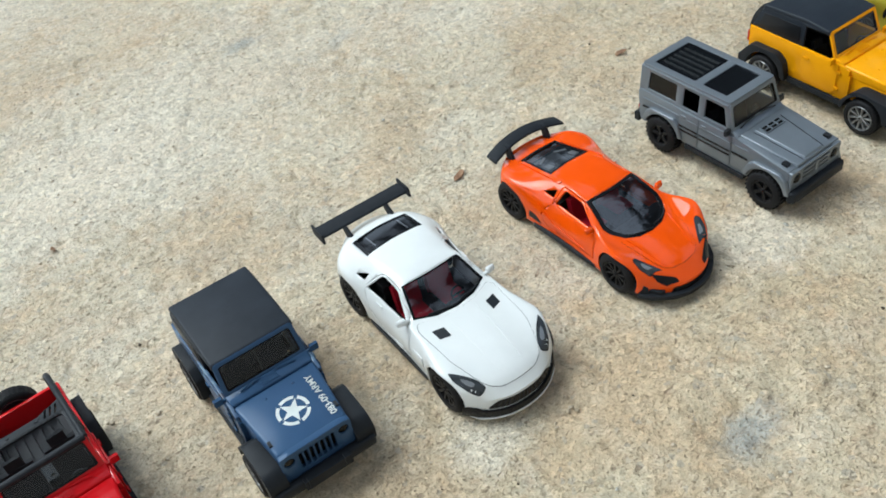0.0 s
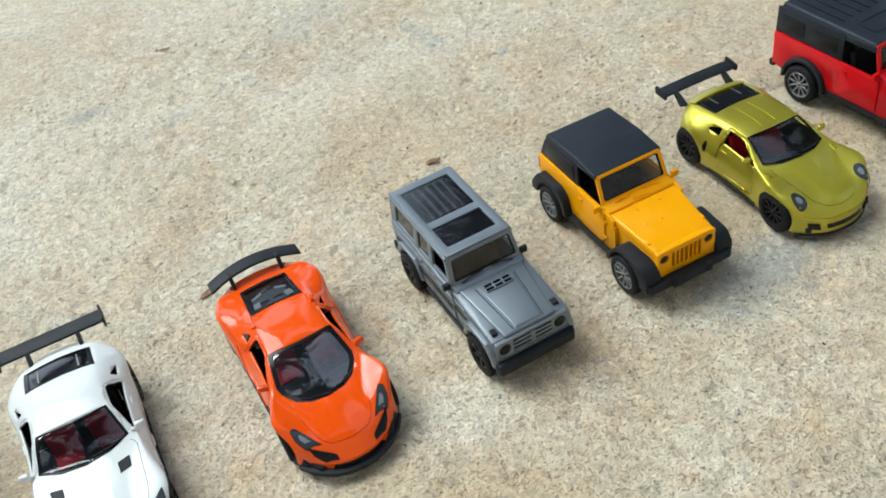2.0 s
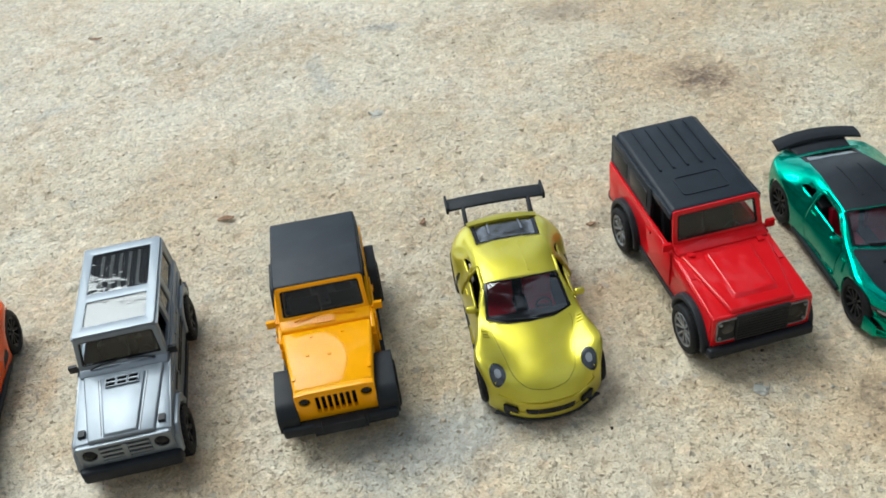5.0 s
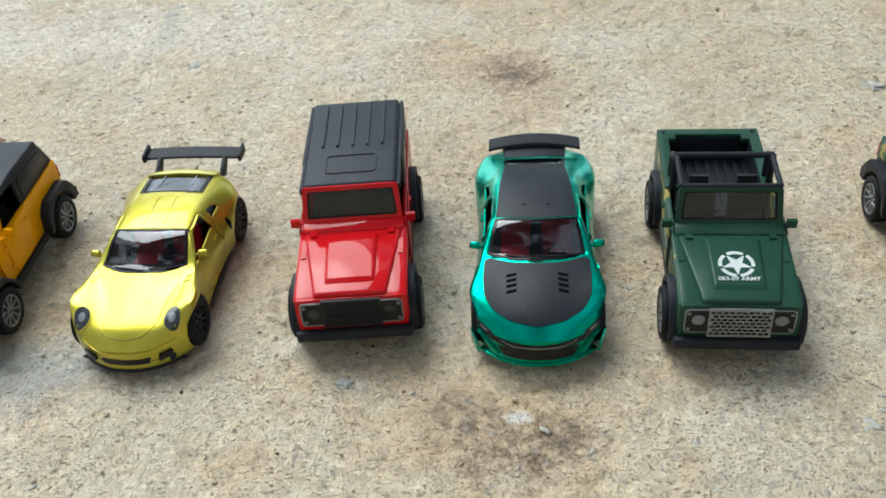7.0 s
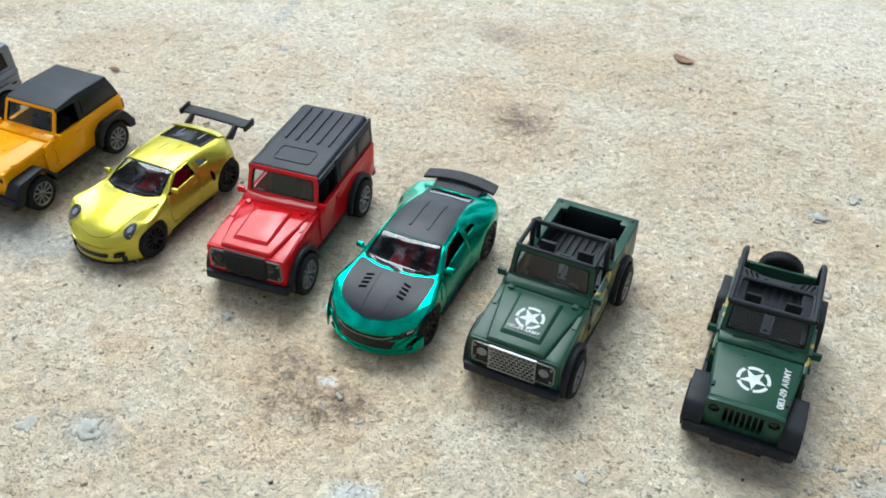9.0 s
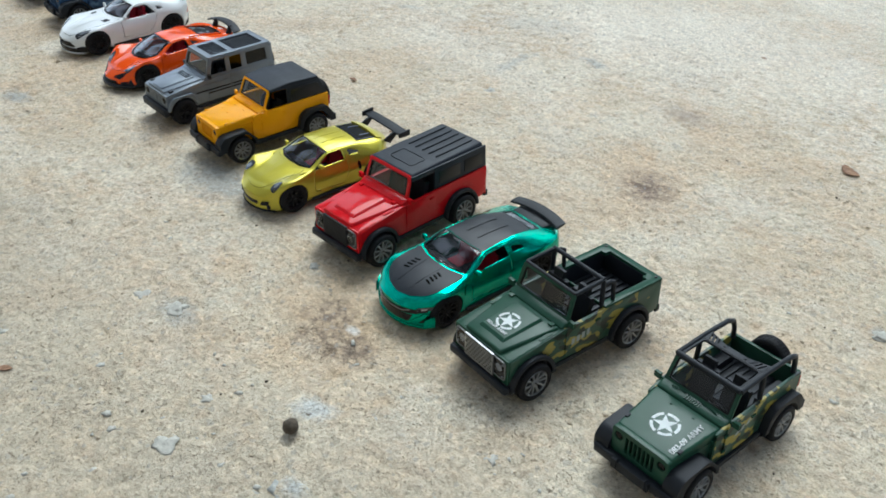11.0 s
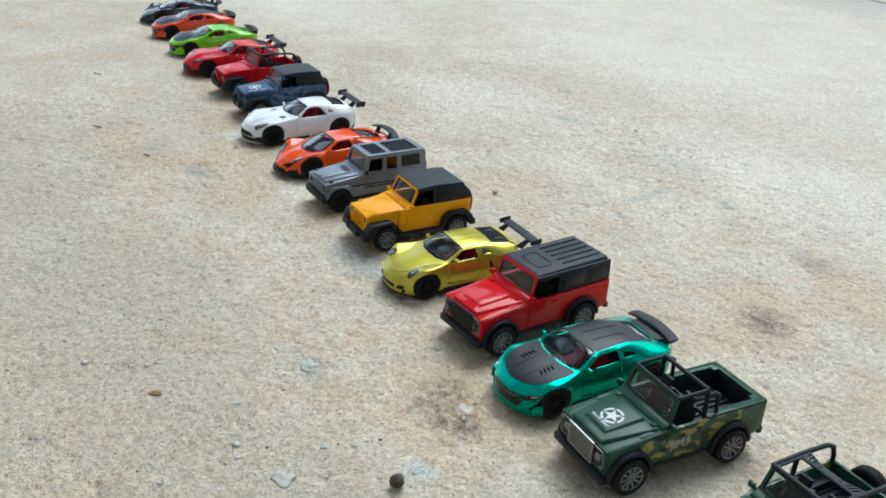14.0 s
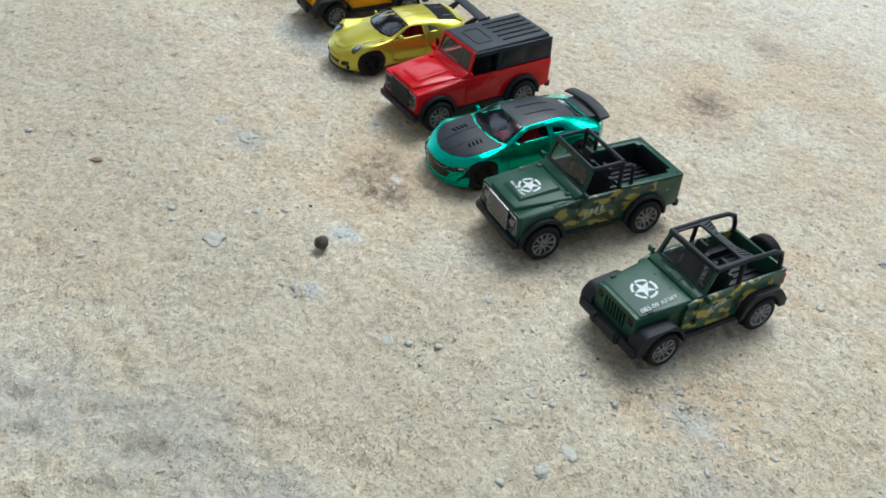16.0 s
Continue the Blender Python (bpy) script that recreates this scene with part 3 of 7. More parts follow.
# ---- off-road cars ----
def mirrors(car, x, y, z, mat):
    arm = joined(hull8([(x - 1.0, y - 0.5, z - 0.6), (x + 1.6, y - 0.5, z - 0.6), (x + 1.6, y + 0.6, z - 0.6), (x - 1.0, y + 0.6, z - 0.6)], [(x - 1.0, y - 0.5, z + 0.4), (x + 1.6, y - 0.5, z + 0.4), (x + 1.6, y + 0.6, z + 0.4), (x - 1.0, y + 0.6, z + 0.4)], 0.2), box(x + 0.6, x + 4.4, y - 0.9, y + 0.8, z - 1.3, z + 2.2, 0.5))
    return both("mirror", arm, mat, car)


def jeep(paint_, side, top=None, seats=BLACK, spare=True, army=False, mirror=None, screen_lean=24):
    car = new("toy_jeep")
    R, axle = 10.6, 34.3
    part("chassis", joined(box(-17, 17, -46, 47, 8.5, 13.5, 0.8), box(-12, 12, -50, 50, 8, 12, 0.6)), BLACK, car)
    # tub: two sides, tailgate, inner floor with ribs
    outline = [(-20, 12.5), (-20, 33), (-14, 34.5), (49, 35), (49, 15), (48.5, 13)] + arch(axle, R, 13.6, 10, 170)[:] + [(18.5, 12.5)]
    plate = slab("x", outline, 18.9, 20.6, (), 0.35)
    sides = both("side_panel", plate, side, car)
    part("tailgate", joined(slab("y", rounded([(-20.4, 13), (20.4, 13), (20.4, 35), (-20.4, 35)], 0.6), 47.8, 49.6, (), 0.35), box(-14, 14, 49.3, 50.2, 16, 32, 0.4)), paint_, car)
    bed = part("bed_floor", box(-18.9, 18.9, 12, 48, 20, 22, 0.2), MATT, car)
    for x in range(-16, 17, 4):
        part("floor_rib", box(x - 0.75, x + 0.75, 14, 47.5, 21.6, 23.1, 0.4), MATT, bed)
    both("wheel_box", box(13, 19, 22, 43, 21, 27.5, 1.0), MATT, car)
    cabin(car, 18.8, -13, 5, 15, 35, seats, 14, 27 if top == "open" else 19)
    # nose: lower block with the front wheels' wells, bonnet, cowl, grille
    part("nose", joined(wedge(-47, 15.8, 14, 27, -14, 19.2, 14, 29.5, 0.6), box(-20.4, 20.4, -21, -13, 13, 29.5, 0.6)), paint_, car)
    bonnet = part("bonnet", wedge(-48.2, 16.2, 25.5, 31.2, -15.2, 19.4, 28, 34.4, 1.5, 4), paint_, car)
    cowl = joined(wedge(-14.8, 19.5, 29, 34.5, -8.5, 19.8, 30, 36.2, 0.9), *[moved(box(x - 0.35, x + 0.35, -1.6, 1.6, -0.2, 0.4, 0.12), pose(0, -12.2, 35.5, 13, 0, 0)) for x in (-4, -2.7, -1.4, -0.1, 1.2, 2.5, 3.8)])
    part("cowl", cowl, paint_, car)
    slots = [rounded([(x - 0.85, 18.4), (x + 0.85, 18.4), (x + 0.85, 28.3), (x - 0.85, 28.3)], 0.6)[::-1] for x in (-7.5, -5, -2.5, 0, 2.5, 5, 7.5)]
    lamps = [disc(s * 12.6, 26.2, 2.45)[::-1] for s in (-1, 1)]
    face = rounded([(-16.2, 14.5), (16.2, 14.5), (16.4, 30.6), (12, 31.2), (-12, 31.2), (-16.4, 30.6)], 1.0)
    part("grille", slab("y", face, -50.2, -47.2, slots + lamps, 0.35), paint_, car)
    part("grille_backing", box(-15.5, 15.5, -48, -46.8, 15.5, 29.8, 0), GLOSS, car)
    for s in (-1, 1):
        lamp = moved(lathe([(2.3, 0), (2.3, 1.3), (1.7, 1.9), (0.6, 2.1)], 20), pose(s * 12.6, -48.2, 26.2, 0, 0, -90))
        part("headlight", lamp, DARK_GLASS, car)
    tree = skin_of(bonnet)
    for x, y in ((-15.5, -41), (15.5, -41)):
        part("bonnet_latch", joined(box(x - 0.7, x + 0.7, y - 1.4, y + 1.4, 31.2, 32.6, 0.3)), MATT if army else paint_, car)
    for x, y in ((-6.5, -20), (6.5, -20)) if army else ((-6.5, -20), (6.5, -20), (0, -31), (-9, -30)):
        p, _ = cast(tree, "z", x, y, 1)
        part("washer_jet", moved(lathe([(0.8, 0), (0.7, 0.35), (0.35, 0.5)], 10), pose(p[0], p[1], p[2] - 0.05, 0, -90, 0)), paint_, car)
    for s in (-1, 1):
        part("wiper", joined(tube([(s * 13, -11.2, 36.1), (s * 9, -10.4, 36.7), (s * 3.2, -10.0, 36.4)], 0.38, 6)), BLACK if top is None else paint_, car)
    # fenders, bumpers, sills
    front = rounded([(-52.6, 12.5), (-52.6, 19.5), (-48.5, 24.6), (-29, 26.2), (-19.4, 15.5), (-19.4, 11.6)], [0.3, 1.5, 2.5, 2.5, 1, 0.3], 3) + arch(-axle, R, 13.0, 6, 172)
    both("front_fender", slab("x", front, 16.2, 24.8, (), 0.8, 3), MATT, car)
    rear = rounded([(51, 12), (50.5, 19), (44.5, 26.4), (26, 26.4), (20.5, 22), (18, 11.5)], [0.3, 1.5, 2.5, 2.5, 1.5, 0.3], 3) + arch(axle, R, 13.0, 172, 6)
    both("rear_fender", slab("x", rear, 20.0, 25.0, (), 0.8, 3), MATT, car)
    bar = joined(hull8([(-23.4, -54.6, 10.5), (23.4, -54.6, 10.5), (24.6, -50, 10.5), (-24.6, -50, 10.5)], [(-23.4, -54.6, 16), (23.4, -54.6, 16), (24.6, -50, 16), (-24.6, -50, 16)], 1.2, 3), box(-11, 11, -56, -52, 11, 16.4, 1.0), box(-9.6, -7.6, -56.6, -54, 12, 17.4, 0.5), box(7.6, 9.6, -56.6, -54, 12, 17.4, 0.5))
    part("front_bumper", bar, MATT, car)
    part("rear_bumper", joined(box(-24.5, 24.5, 48.5, 53.2, 11, 16.2, 1.0)), MATT, car)
    both("sill", box(19.2, 22.4, -19, 18, 10.2, 13.4, 0.6), MATT, car)
    # doors with their handles, hinges and mirrors
    leaf = rounded([(-13.2, 17.5), (-13.2, 34.4), (11.2, 34.8), (11.2, 20), (7.5, 14.2), (-10.5, 14.2)], [1, 0.6, 0.6, 2, 2, 2], 3)
    for s, d in zip((1, -1), both("door", slab("x", leaf, 20.75, 21.4, (), 0.3), side, car)):
        part("door_handle", box(min(s * 21.2, s * 22.1), max(s * 21.2, s * 22.1), 6.2, 9.6, 29.6, 30.8, 0.3), paint_, d)
        for z in (19, 29):
            part("hinge", box(min(s * 21.2, s * 21.9), max(s * 21.2, s * 21.9), -15.2, -12.4, z, z + 1.4, 0.25), paint_, d)
    mirrors(car, 20.5, -9.5, 35.2, mirror or paint_)
    screen(car, -8.8, 35.4, screen_lean, 19.4, 18.7, 15.6, paint_)
    rear_glow = box(16.5, 20.2, 49.4, 51.0, 24, 31, 0.5)
    both("tail_light", rear_glow, TAIL, car)
    if spare:
        add_wheel(car, "silver" if not army else "five", R + 0.3, 7.5, (0, 54.6, 29 if top == "open" else 26), (0, 0, 90), "spare_wheel")
    four_wheels(car, "silver", R, 8.6, 25.6, (-axle, axle))
    if top == "soft":
        # folding roof in two panels, quarter windows and a sloping back
        roof = part("soft_top", wedge(-2.6, 18.4, 47.6, 49.2, 43, 18.2, 46.4, 49, 0.2), TOP, car)
        if army:
            part("roof_panel", slab("x", [(-3.3, 47.6), (-3.2, 50.2), (13, 51.7), (30, 51.9), (43, 50.9), (44.4, 45.0)], -19.4, 19.4, (), 2.6, 5), TOP, roof)
        else:
            part("roof_panel", slab("x", [(-3.3, 48.2), (-3.2, 50.3), (13, 51.9), (15, 52.0), (42, 50.9), (44.2, 45.0)], -19.4, 19.4, (), 2.4, 5), TOP, roof)
        q = [(12.2, 34.6), (12.2, 49.4), (42.6, 48.4), (49.2, 34.8)]
        wall = slab("x", rounded(q, [0.3, 0.5, 2.5, 0.6]), 18.2, 19.6, (), 0.35)
        both("quarter_panel", wall, TOP, car)
        win = slab("x", rounded([(15.5, 36.8), (15.5, 46.5), (40.5, 46.2), (44.5, 36.8)], 1.4), 19.5, 20.0, (), 0.15)
        both("quarter_window", win, GLOSS_WINDOW, car)
        part("rear_panel", hull8([(-19.4, 47.4, 34.6), (19.4, 47.4, 34.6), (19.4, 49.4, 34.6), (-19.4, 49.4, 34.6)], [(-18.2, 41, 49.4), (18.2, 41, 49.4), (18.2, 43, 49.4), (-18.2, 43, 49.4)], 0.6), TOP, car)
        both("window_rail", tube([(18.4, -3.2, 48.6), (19.0, 13, 48.6)], 0.9), TOP, car)
    elif top == "open":
        rail = lambda s: tube([(s * 18.2, -3.4, 49.6), (s * 18.2, 18, 50.0), (s * 18.2, 38, 49.0), (s * 18.0, 43.5, 46.5), (s * 17.8, 45.5, 41), (s * 17.8, 46.2, 34.5)], 1.35, 10)
        bar2 = [rail(1), rail(-1)]
        bar2 += [tube([(s * 18.2, 15.5, 49.6), (s * 18.8, 15.5, 35)], 1.35, 10) for s in (1, -1)]
        bar2 += [tube([(-18.2, -3.4, 49.7), (18.2, -3.4, 49.7)], 1.5, 10)]
        part("roll_cage", joined(*bar2), MATT, car)
        cuts = [[(s * (9.0 + 2.2 * k) + e * s, y) for e, y in ((0, 16.6), (0.9, 16.6), (2.6, 21.4), (1.7, 21.4))][:: 1 if s < 0 else -1] for s in (-1, 1) for k in range(3)]
        plate = slab("z", rounded([(-18.2, 15.6), (18.2, 15.6), (18.2, 23.5), (7, 19.6), (-7, 19.6), (-18.2, 23.5)], 0.8), 48.6, 50.4, cuts, 0.25)
        part("cage_plate", joined(plate, *[moved(lathe([(0.9, 0), (0.8, 0.6)], 10), pose(x, 17.8, 50.2, 0, -90, 0)) for x in (-6, 6)]), MATT, car)
        opening = slab("z", rounded([(-18.4, -4.2), (18.4, -4.2), (18.4, 16.4), (-18.4, 16.4)], 0.8), 48.8, 50.2, [rounded([(-15.8, -1.4), (15.8, -1.4), (15.8, 15), (-15.8, 15)], 1.6)[::-1]], 0.4)
        part("roof_frame", opening, MATT, car)
    if army and top == "open":
        for sd in sides:
            s = 1 if sd.data.vertices[0].co[0] > 0 else -1
            for k in range(3):
                y, z = -6 + 4.2 * k, 23.5 + 1.2 * k
                part("door_print", slab("x", [(y, z), (y + 3.2, z + 1.2), (y + 3.8, z + 4.2), (y + 1.4, z + 3.0)], min(s * 21.3, s * 21.46), max(s * 21.3, s * 21.46), (), 0), GREY_PRINT, car, "faded grey print on the door")
    if army:
        emblem(tree, bonnet, 0, -32.5, 7.3)
        letters("083-09 ARMY", 4.1, pose(13.0, -33.0, 0, 0, 0, 90), "bonnet_writing", bonnet, DECAL, "white stencilled writing", tree)
    return car




def defender_front(car, paint_, mesh_grille):
    face = rounded([(-21.2, 14), (21.2, 14), (21.2, 29.6), (-21.2, 29.6)], 1.0)
    part("front_panel", slab("y", face, -51.4, -50, (), 0.5), paint_, car)
    hole = rounded([(-19.6, 16.3), (19.6, 16.3), (19.6, 28.2), (-19.6, 28.2)], 2.0)
    ring = slab("y", hole, -52.1, -51.2, [[(u * 0.972, (v - 22.25) * 0.91 + 22.25) for u, v in hole][::-1]], 0.1)
    part("lamp_surround", ring, CHROME, car)
    part("lamp_panel", slab("y", [(u * 0.975, (v - 22.25) * 0.92 + 22.25) for u, v in hole], -51.8, -51.2, (), 0), GLOSS, car)
    if mesh_grille:
        holes = []
        for r in range(7):
            z = 16.6 + r * 1.75
            for c in range(-5, 6):
                x0 = c * 2.2 + (0 if r % 2 else 1.1)
                a, b = max(x0 - 0.85, -10.6), min(x0 + 0.85, 10.6)
                if b - a > 0.5:
                    holes.append([(a, z), (a, z + 1.15), (b, z + 1.15), (b, z)])
        part("grille", slab("y", [(-11.2, 15.4), (11.2, 15.4), (11.2, 29.2), (-11.2, 29.2)], -53.1, -52.0, holes, 0), CHROME, car, "bright metal mesh grille")
        part("grille_backing", box(-10.9, 10.9, -52.2, -51.4, 15.8, 28.8, 0), GLOSS, car)
    else:
        bars = [box(-10.8, 10.8, -52.9, -52.2, 16.4 + 1.5 * k, 17.0 + 1.5 * k, 0.15) for k in range(8)]
        part("grille", joined(slab("y", rounded([(-11.4, 15.4), (11.4, 15.4), (11.4, 29.4), (-11.4, 29.4)], 0.6), -52.6, -51.4, (), 0.3), *bars), BLACK, car)
    for s in (-1, 1):
        lamp = moved(lathe([(2.6, 0), (2.6, 0.9), (2.0, 1.5), (0.8, 1.8)], 20), pose(s * 14.6, -51.7, 22.8, 0, 0, -90))
        part("headlight", lamp, LENS, car)
        part("headlight_bowl", moved(lathe([(2.5, -0.1), (2.4, 0.15)], 20), pose(s * 14.6, -51.7, 22.8, 0, 0, -90)), LAMP_BOWL if mesh_grille else DARK_GLASS, car)
        for z in (18.6, 26.2):
            part("side_light", moved(lathe([(0.7, 0), (0.7, 0.6), (0.4, 0.9)], 12), pose(s * 18.0, -51.8, z, 0, 0, -90)), CHROME, car)


def defender(paint_, side, pickup=False, army=False, seats=BLACK):
    car = new("toy_off_roader")
    R, axle = 11.0, 35.6
    part("chassis", joined(box(-17, 17, -48, 58, 8.5, 13.5, 0.8), box(-12, 12, -50, 58, 8, 12, 0.6)), BLACK, car)
    lower = [(-50, 14), (-50, 29), (-14, 33.2), (59.5, 34.2), (60.5, 32), (59.5, 15), (56, 13)] + arch(axle, R, 13.2, 10, 170) + [(21, 12), (-21, 12)] + arch(-axle, R, 13.2, 10, 170) + [(-49.5, 14)]
    both("side_panel", slab("x", lower, 19.9, 21.6, (), 0.45), side, car)
    # wings, bonnet with its raised middle, scuttle
    both("front_wing", hull8([(13, -50.4, 24), (21.3, -50.4, 24), (21.3, -13, 24), (17, -13, 24)], [(13, -50.4, 29.6), (21.3, -50.4, 29.6), (21.3, -13, 33.6), (17, -13, 33.6)], 0.8, 3), paint_, car)
    bonnet = part("bonnet", joined(wedge(-50.6, 13.6, 26, 31.6, -15.5, 19.6, 28, 34.6, 1.2, 3)), paint_, car)
    bulge = hull8([(-10.6, -47, 30.8), (10.6, -47, 30.8), (11.4, -18, 33.4), (-11.4, -18, 33.4)], [(-8.6, -43.4, 33.4), (8.6, -43.4, 33.4), (9.2, -19.5, 35.8), (-9.2, -19.5, 35.8)], 0.45, 3)
    part("bonnet_bulge", bulge, paint_, bonnet)
    for s in (-1, 1):
        part("bonnet_hinge", box(s * 15.5 - 1.3, s * 15.5 + 1.3, -18.6, -16, 34, 35.3, 0.5), paint_, bonnet)
        part("wing_vent", moved(box(-1.0, 1.0, -4, 4, -0.4, 0.5, 0.25), pose(s * 19.2, -25, 32.3, 6, 0, 0)), paint_, car)
    part("scuttle", joined(wedge(-15.3, 20.4, 28, 34.4, -9.5, 20.8, 30, 36.4, 0.8)), paint_, car)
    defender_front(car, paint_, pickup)
    bar = hull8([(-22.4, -54.4, 9.6), (22.4, -54.4, 9.6), (23.2, -51, 9.6), (-23.2, -51, 9.6)], [(-22.4, -54.4, 14.2), (22.4, -54.4, 14.2), (23.2, -51, 14.2), (-23.2, -51, 14.2)], 0.9, 3)
    part("front_bumper", bar, MATT, car)
    part("rear_bumper", box(-21, 21, 59.5, 62.5, 11, 15, 0.7), MATT, car)
    for y in (-axle, axle):
        flare = arch(y, R, 15.4, -4, 184, 20) + arch(y, R, 12.8, 184, -4, 20)
        both("wheel_arch", slab("x", flare, 19.6, 24.4, (), 0.7, 3), MATT, car)
    both("sill", box(19.8, 22.2, -21, 21, 10.4, 13.0, 0.6), MATT, car)
    leaf = rounded([(-12.5, 14.5), (-12.5, 33.4), (13, 33.9), (13, 14.5)], 0.9)
    for s, d in zip((1, -1), both("door", slab("x", leaf, 21.75, 22.3, (), 0.3), side, car)):
        part("door_handle", box(min(s * 22.1, s * 23), max(s * 22.1, s * 23), 8, 11.5, 29.5, 30.7, 0.3), paint_, d)
    mirrors(car, 20.8, -10.5, 35.8, paint_)
    screen(car, -9.6, 35.6, 17, 20.2, 19.2, 15.4, paint_, 2.0)
    both("tail_light", moved(lathe([(1.2, 0), (1.2, 0.8), (0.7, 1.1)], 12), pose(18.5, 60.4, 24, 0, 0, 90)), TAIL, car)
    four_wheels(car, "silver", R, 9.2, 26.2, (-axle, axle))
    if pickup and army:
        for d in [o for o in car.children if o.name.split(".")[0] == "door"]:
            tree = skin_of(d)
            s = 1 if d.data.vertices[0].co[0] > 0 else -1
            for k in range(4):
                y = -8.5 + 3.6 * k
                part("door_print", panel(tree, "x", [(y, 21 + 0.5 * k), (y + 2.2, 21.3 + 0.5 * k), (y + 2.4, 25.2 + 0.5 * k), (y + 0.3, 24.9 + 0.5 * k)], 0.06, 0.1, s), GREY_PRINT, d, "faded grey print")
    if not pickup:
        part("tailgate", slab("y", rounded([(-21.4, 13), (21.4, 13), (21.4, 34.4), (-21.4, 34.4)], 0.8), 58.8, 60.4, (), 0.4), paint_, car)
        cabin(car, 19.6, -13, 4, 15, 35.5, seats, 58, 27)
        part("bulkhead", box(-18.8, 18.8, 14, 15.2, 15, 47, 0.4), BLACK, car)
        shell = hull8([(-20.2, -5.4, 48.2), (20.2, -5.4, 48.2), (20.4, 59.5, 46.5), (-20.4, 59.5, 46.5)], [(-18.6, -5.0, 50.9), (18.6, -5.0, 50.9), (18.6, 58.2, 52.4), (-18.6, 58.2, 52.4)], 1.6, 4)
        roof = part("hard_top", joined(shell), TOP, car)
        tree = skin_of(roof)
        for x in (-12.6, -6.3, 0, 6.3, 12.6):
            part("roof_rib", panel(tree, "z", rounded([(x - 0.6, 22), (x + 0.6, 22), (x + 0.6, 55.0), (x - 0.6, 55.0)], 0.5), 0.8, 1.1), TOP, roof)
        lid = rounded([(-10.5, 2.5), (10.5, 2.5), (10.5, 15.5), (-10.5, 15.5)], 2.2)
        part("roof_hatch", panel(tree, "z", lid, 0.4, 0.6, 1, [[(u * 0.95, (v - 9) * 0.925 + 9) for u, v in lid]]), TOP, roof)
        wall = slab("x", [(13.4, 34.2), (13.4, 50), (59.8, 50), (60.4, 34.4)], 19.2, 20.8, (), 0.4)
        both("quarter_panel", wall, TOP, car)
        both("quarter_window", slab("x", rounded([(17, 37), (17, 46.2), (36, 46.2), (36, 37)], 0.8), 20.6, 21.1, (), 0.12), GLOSS_WINDOW, car)
        both("rear_quarter_window", slab("x", rounded([(40, 37), (40, 46.2), (55.5, 46.2), (56.5, 37)], 0.8), 20.6, 21.1, (), 0.12), GLOSS_WINDOW, car)
        both("roof_rail", slab("x", [(-5.5, 46.6), (-5.5, 49.8), (14, 49.8), (14, 46.6)], 18.9, 20.3, (), 0.3), TOP, car)
        part("rear_panel", hull8([(-20.4, 58.4, 34.4), (20.4, 58.4, 34.4), (20.4, 60.2, 34.4), (-20.4, 60.2, 34.4)], [(-19.6, 57.6, 49), (19.6, 57.6, 49), (19.6, 59.4, 49), (-19.6, 59.4, 49)], 0.5), TOP, car)
        part("rear_window", hull8([(-11, 60, 37), (11, 60, 37), (11, 60.5, 37), (-11, 60.5, 37)], [(-11, 59.4, 46), (11, 59.4, 46), (11, 59.9, 46), (-11, 59.9, 46)], 0.15), GLOSS_WINDOW, car)
    else:
        # load bed with a broad rim, notched towards the tail, and a ribbed floor
        cabin(car, 19.6, -13, 4, 15, 35.5, seats, 58, 27)
        rim = slab("z", rounded([(-21.6, 16), (21.6, 16), (21.6, 60.6), (-21.6, 60.6)], 0.8), 32.6, 34.9, [[(-17.2, 17), (-17.2, 52.5), (-14, 52.5), (-14, 56.2), (14, 56.2), (14, 52.5), (17.2, 52.5), (17.2, 17)]], 0.35)
        part("bed_rim", rim, paint_, car)
        part("tailgate", slab("y", rounded([(-21.5, 13), (21.5, 13), (21.5, 34), (-21.5, 34)], 0.6), 58.8, 60.5, (), 0.4), paint_, car)
        bed = part("bed_floor", box(-19.8, 19.8, 14, 58.6, 19, 21, 0.2), MATT, car)
        for x in range(-16, 17, 4):
            part("floor_rib", box(x - 0.85, x + 0.85, 16, 54, 20.7, 22.3, 0.4), MATT, bed)
        part("bed_wall", joined(slab("y", [(-17.3, 20), (17.3, 20), (17.3, 33), (-17.3, 33)], 55.8, 57, (), 0.2), box(17.2, 18.4, 16, 56, 20, 33, 0.2), box(-18.4, -17.2, 16, 56, 20, 33, 0.2)), MATT, car)
        for s in (-1, 1):
            part("bed_bolt", moved(lathe([(1.0, 0), (0.9, 0.5)], 12), pose(s * 19, 58, 34.8, 0, -90, 0)), BLACK, car)
        cage = [tube([(s * 18.3, -4.8, 50.2), (s * 18.3, 15.5, 50.8)], 1.15, 10) for s in (1, -1)]
        cage += [tube([(-18.5, -4.8, 50.2), (18.5, -4.8, 50.2)], 1.1, 10), tube([(-18.9, 15.5, 51.0), (18.9, 15.5, 51.0)], 1.35, 10)]
        for s in (1, -1):
            cage += [tube([(s * 18.6, 15.5, 51.2), (s * 18.9, 15.5, 34.6)], 1.35, 10)]
            cage += [tube([(s * 18.7, 15.5, 47.6), (s * 18.8, 20.5, 48.0), (s * 18.8, 23.4, 46.4), (s * 18.8, 24.2, 34.8)], 1.2, 10)]
        part("roll_cage", joined(*cage), MATT, car)
    if army:
        tree = skin_of([o for o in car.children_recursive if o.name.startswith("bonnet_bulge")][0])
        emblem(tree, bonnet, 0, -33.2, 6.6)
        letters("083-09 ARMY", 2.6, pose(0, -41.2, 0), "bonnet_writing", bonnet, DECAL, "white stencilled writing", tree)
    return car


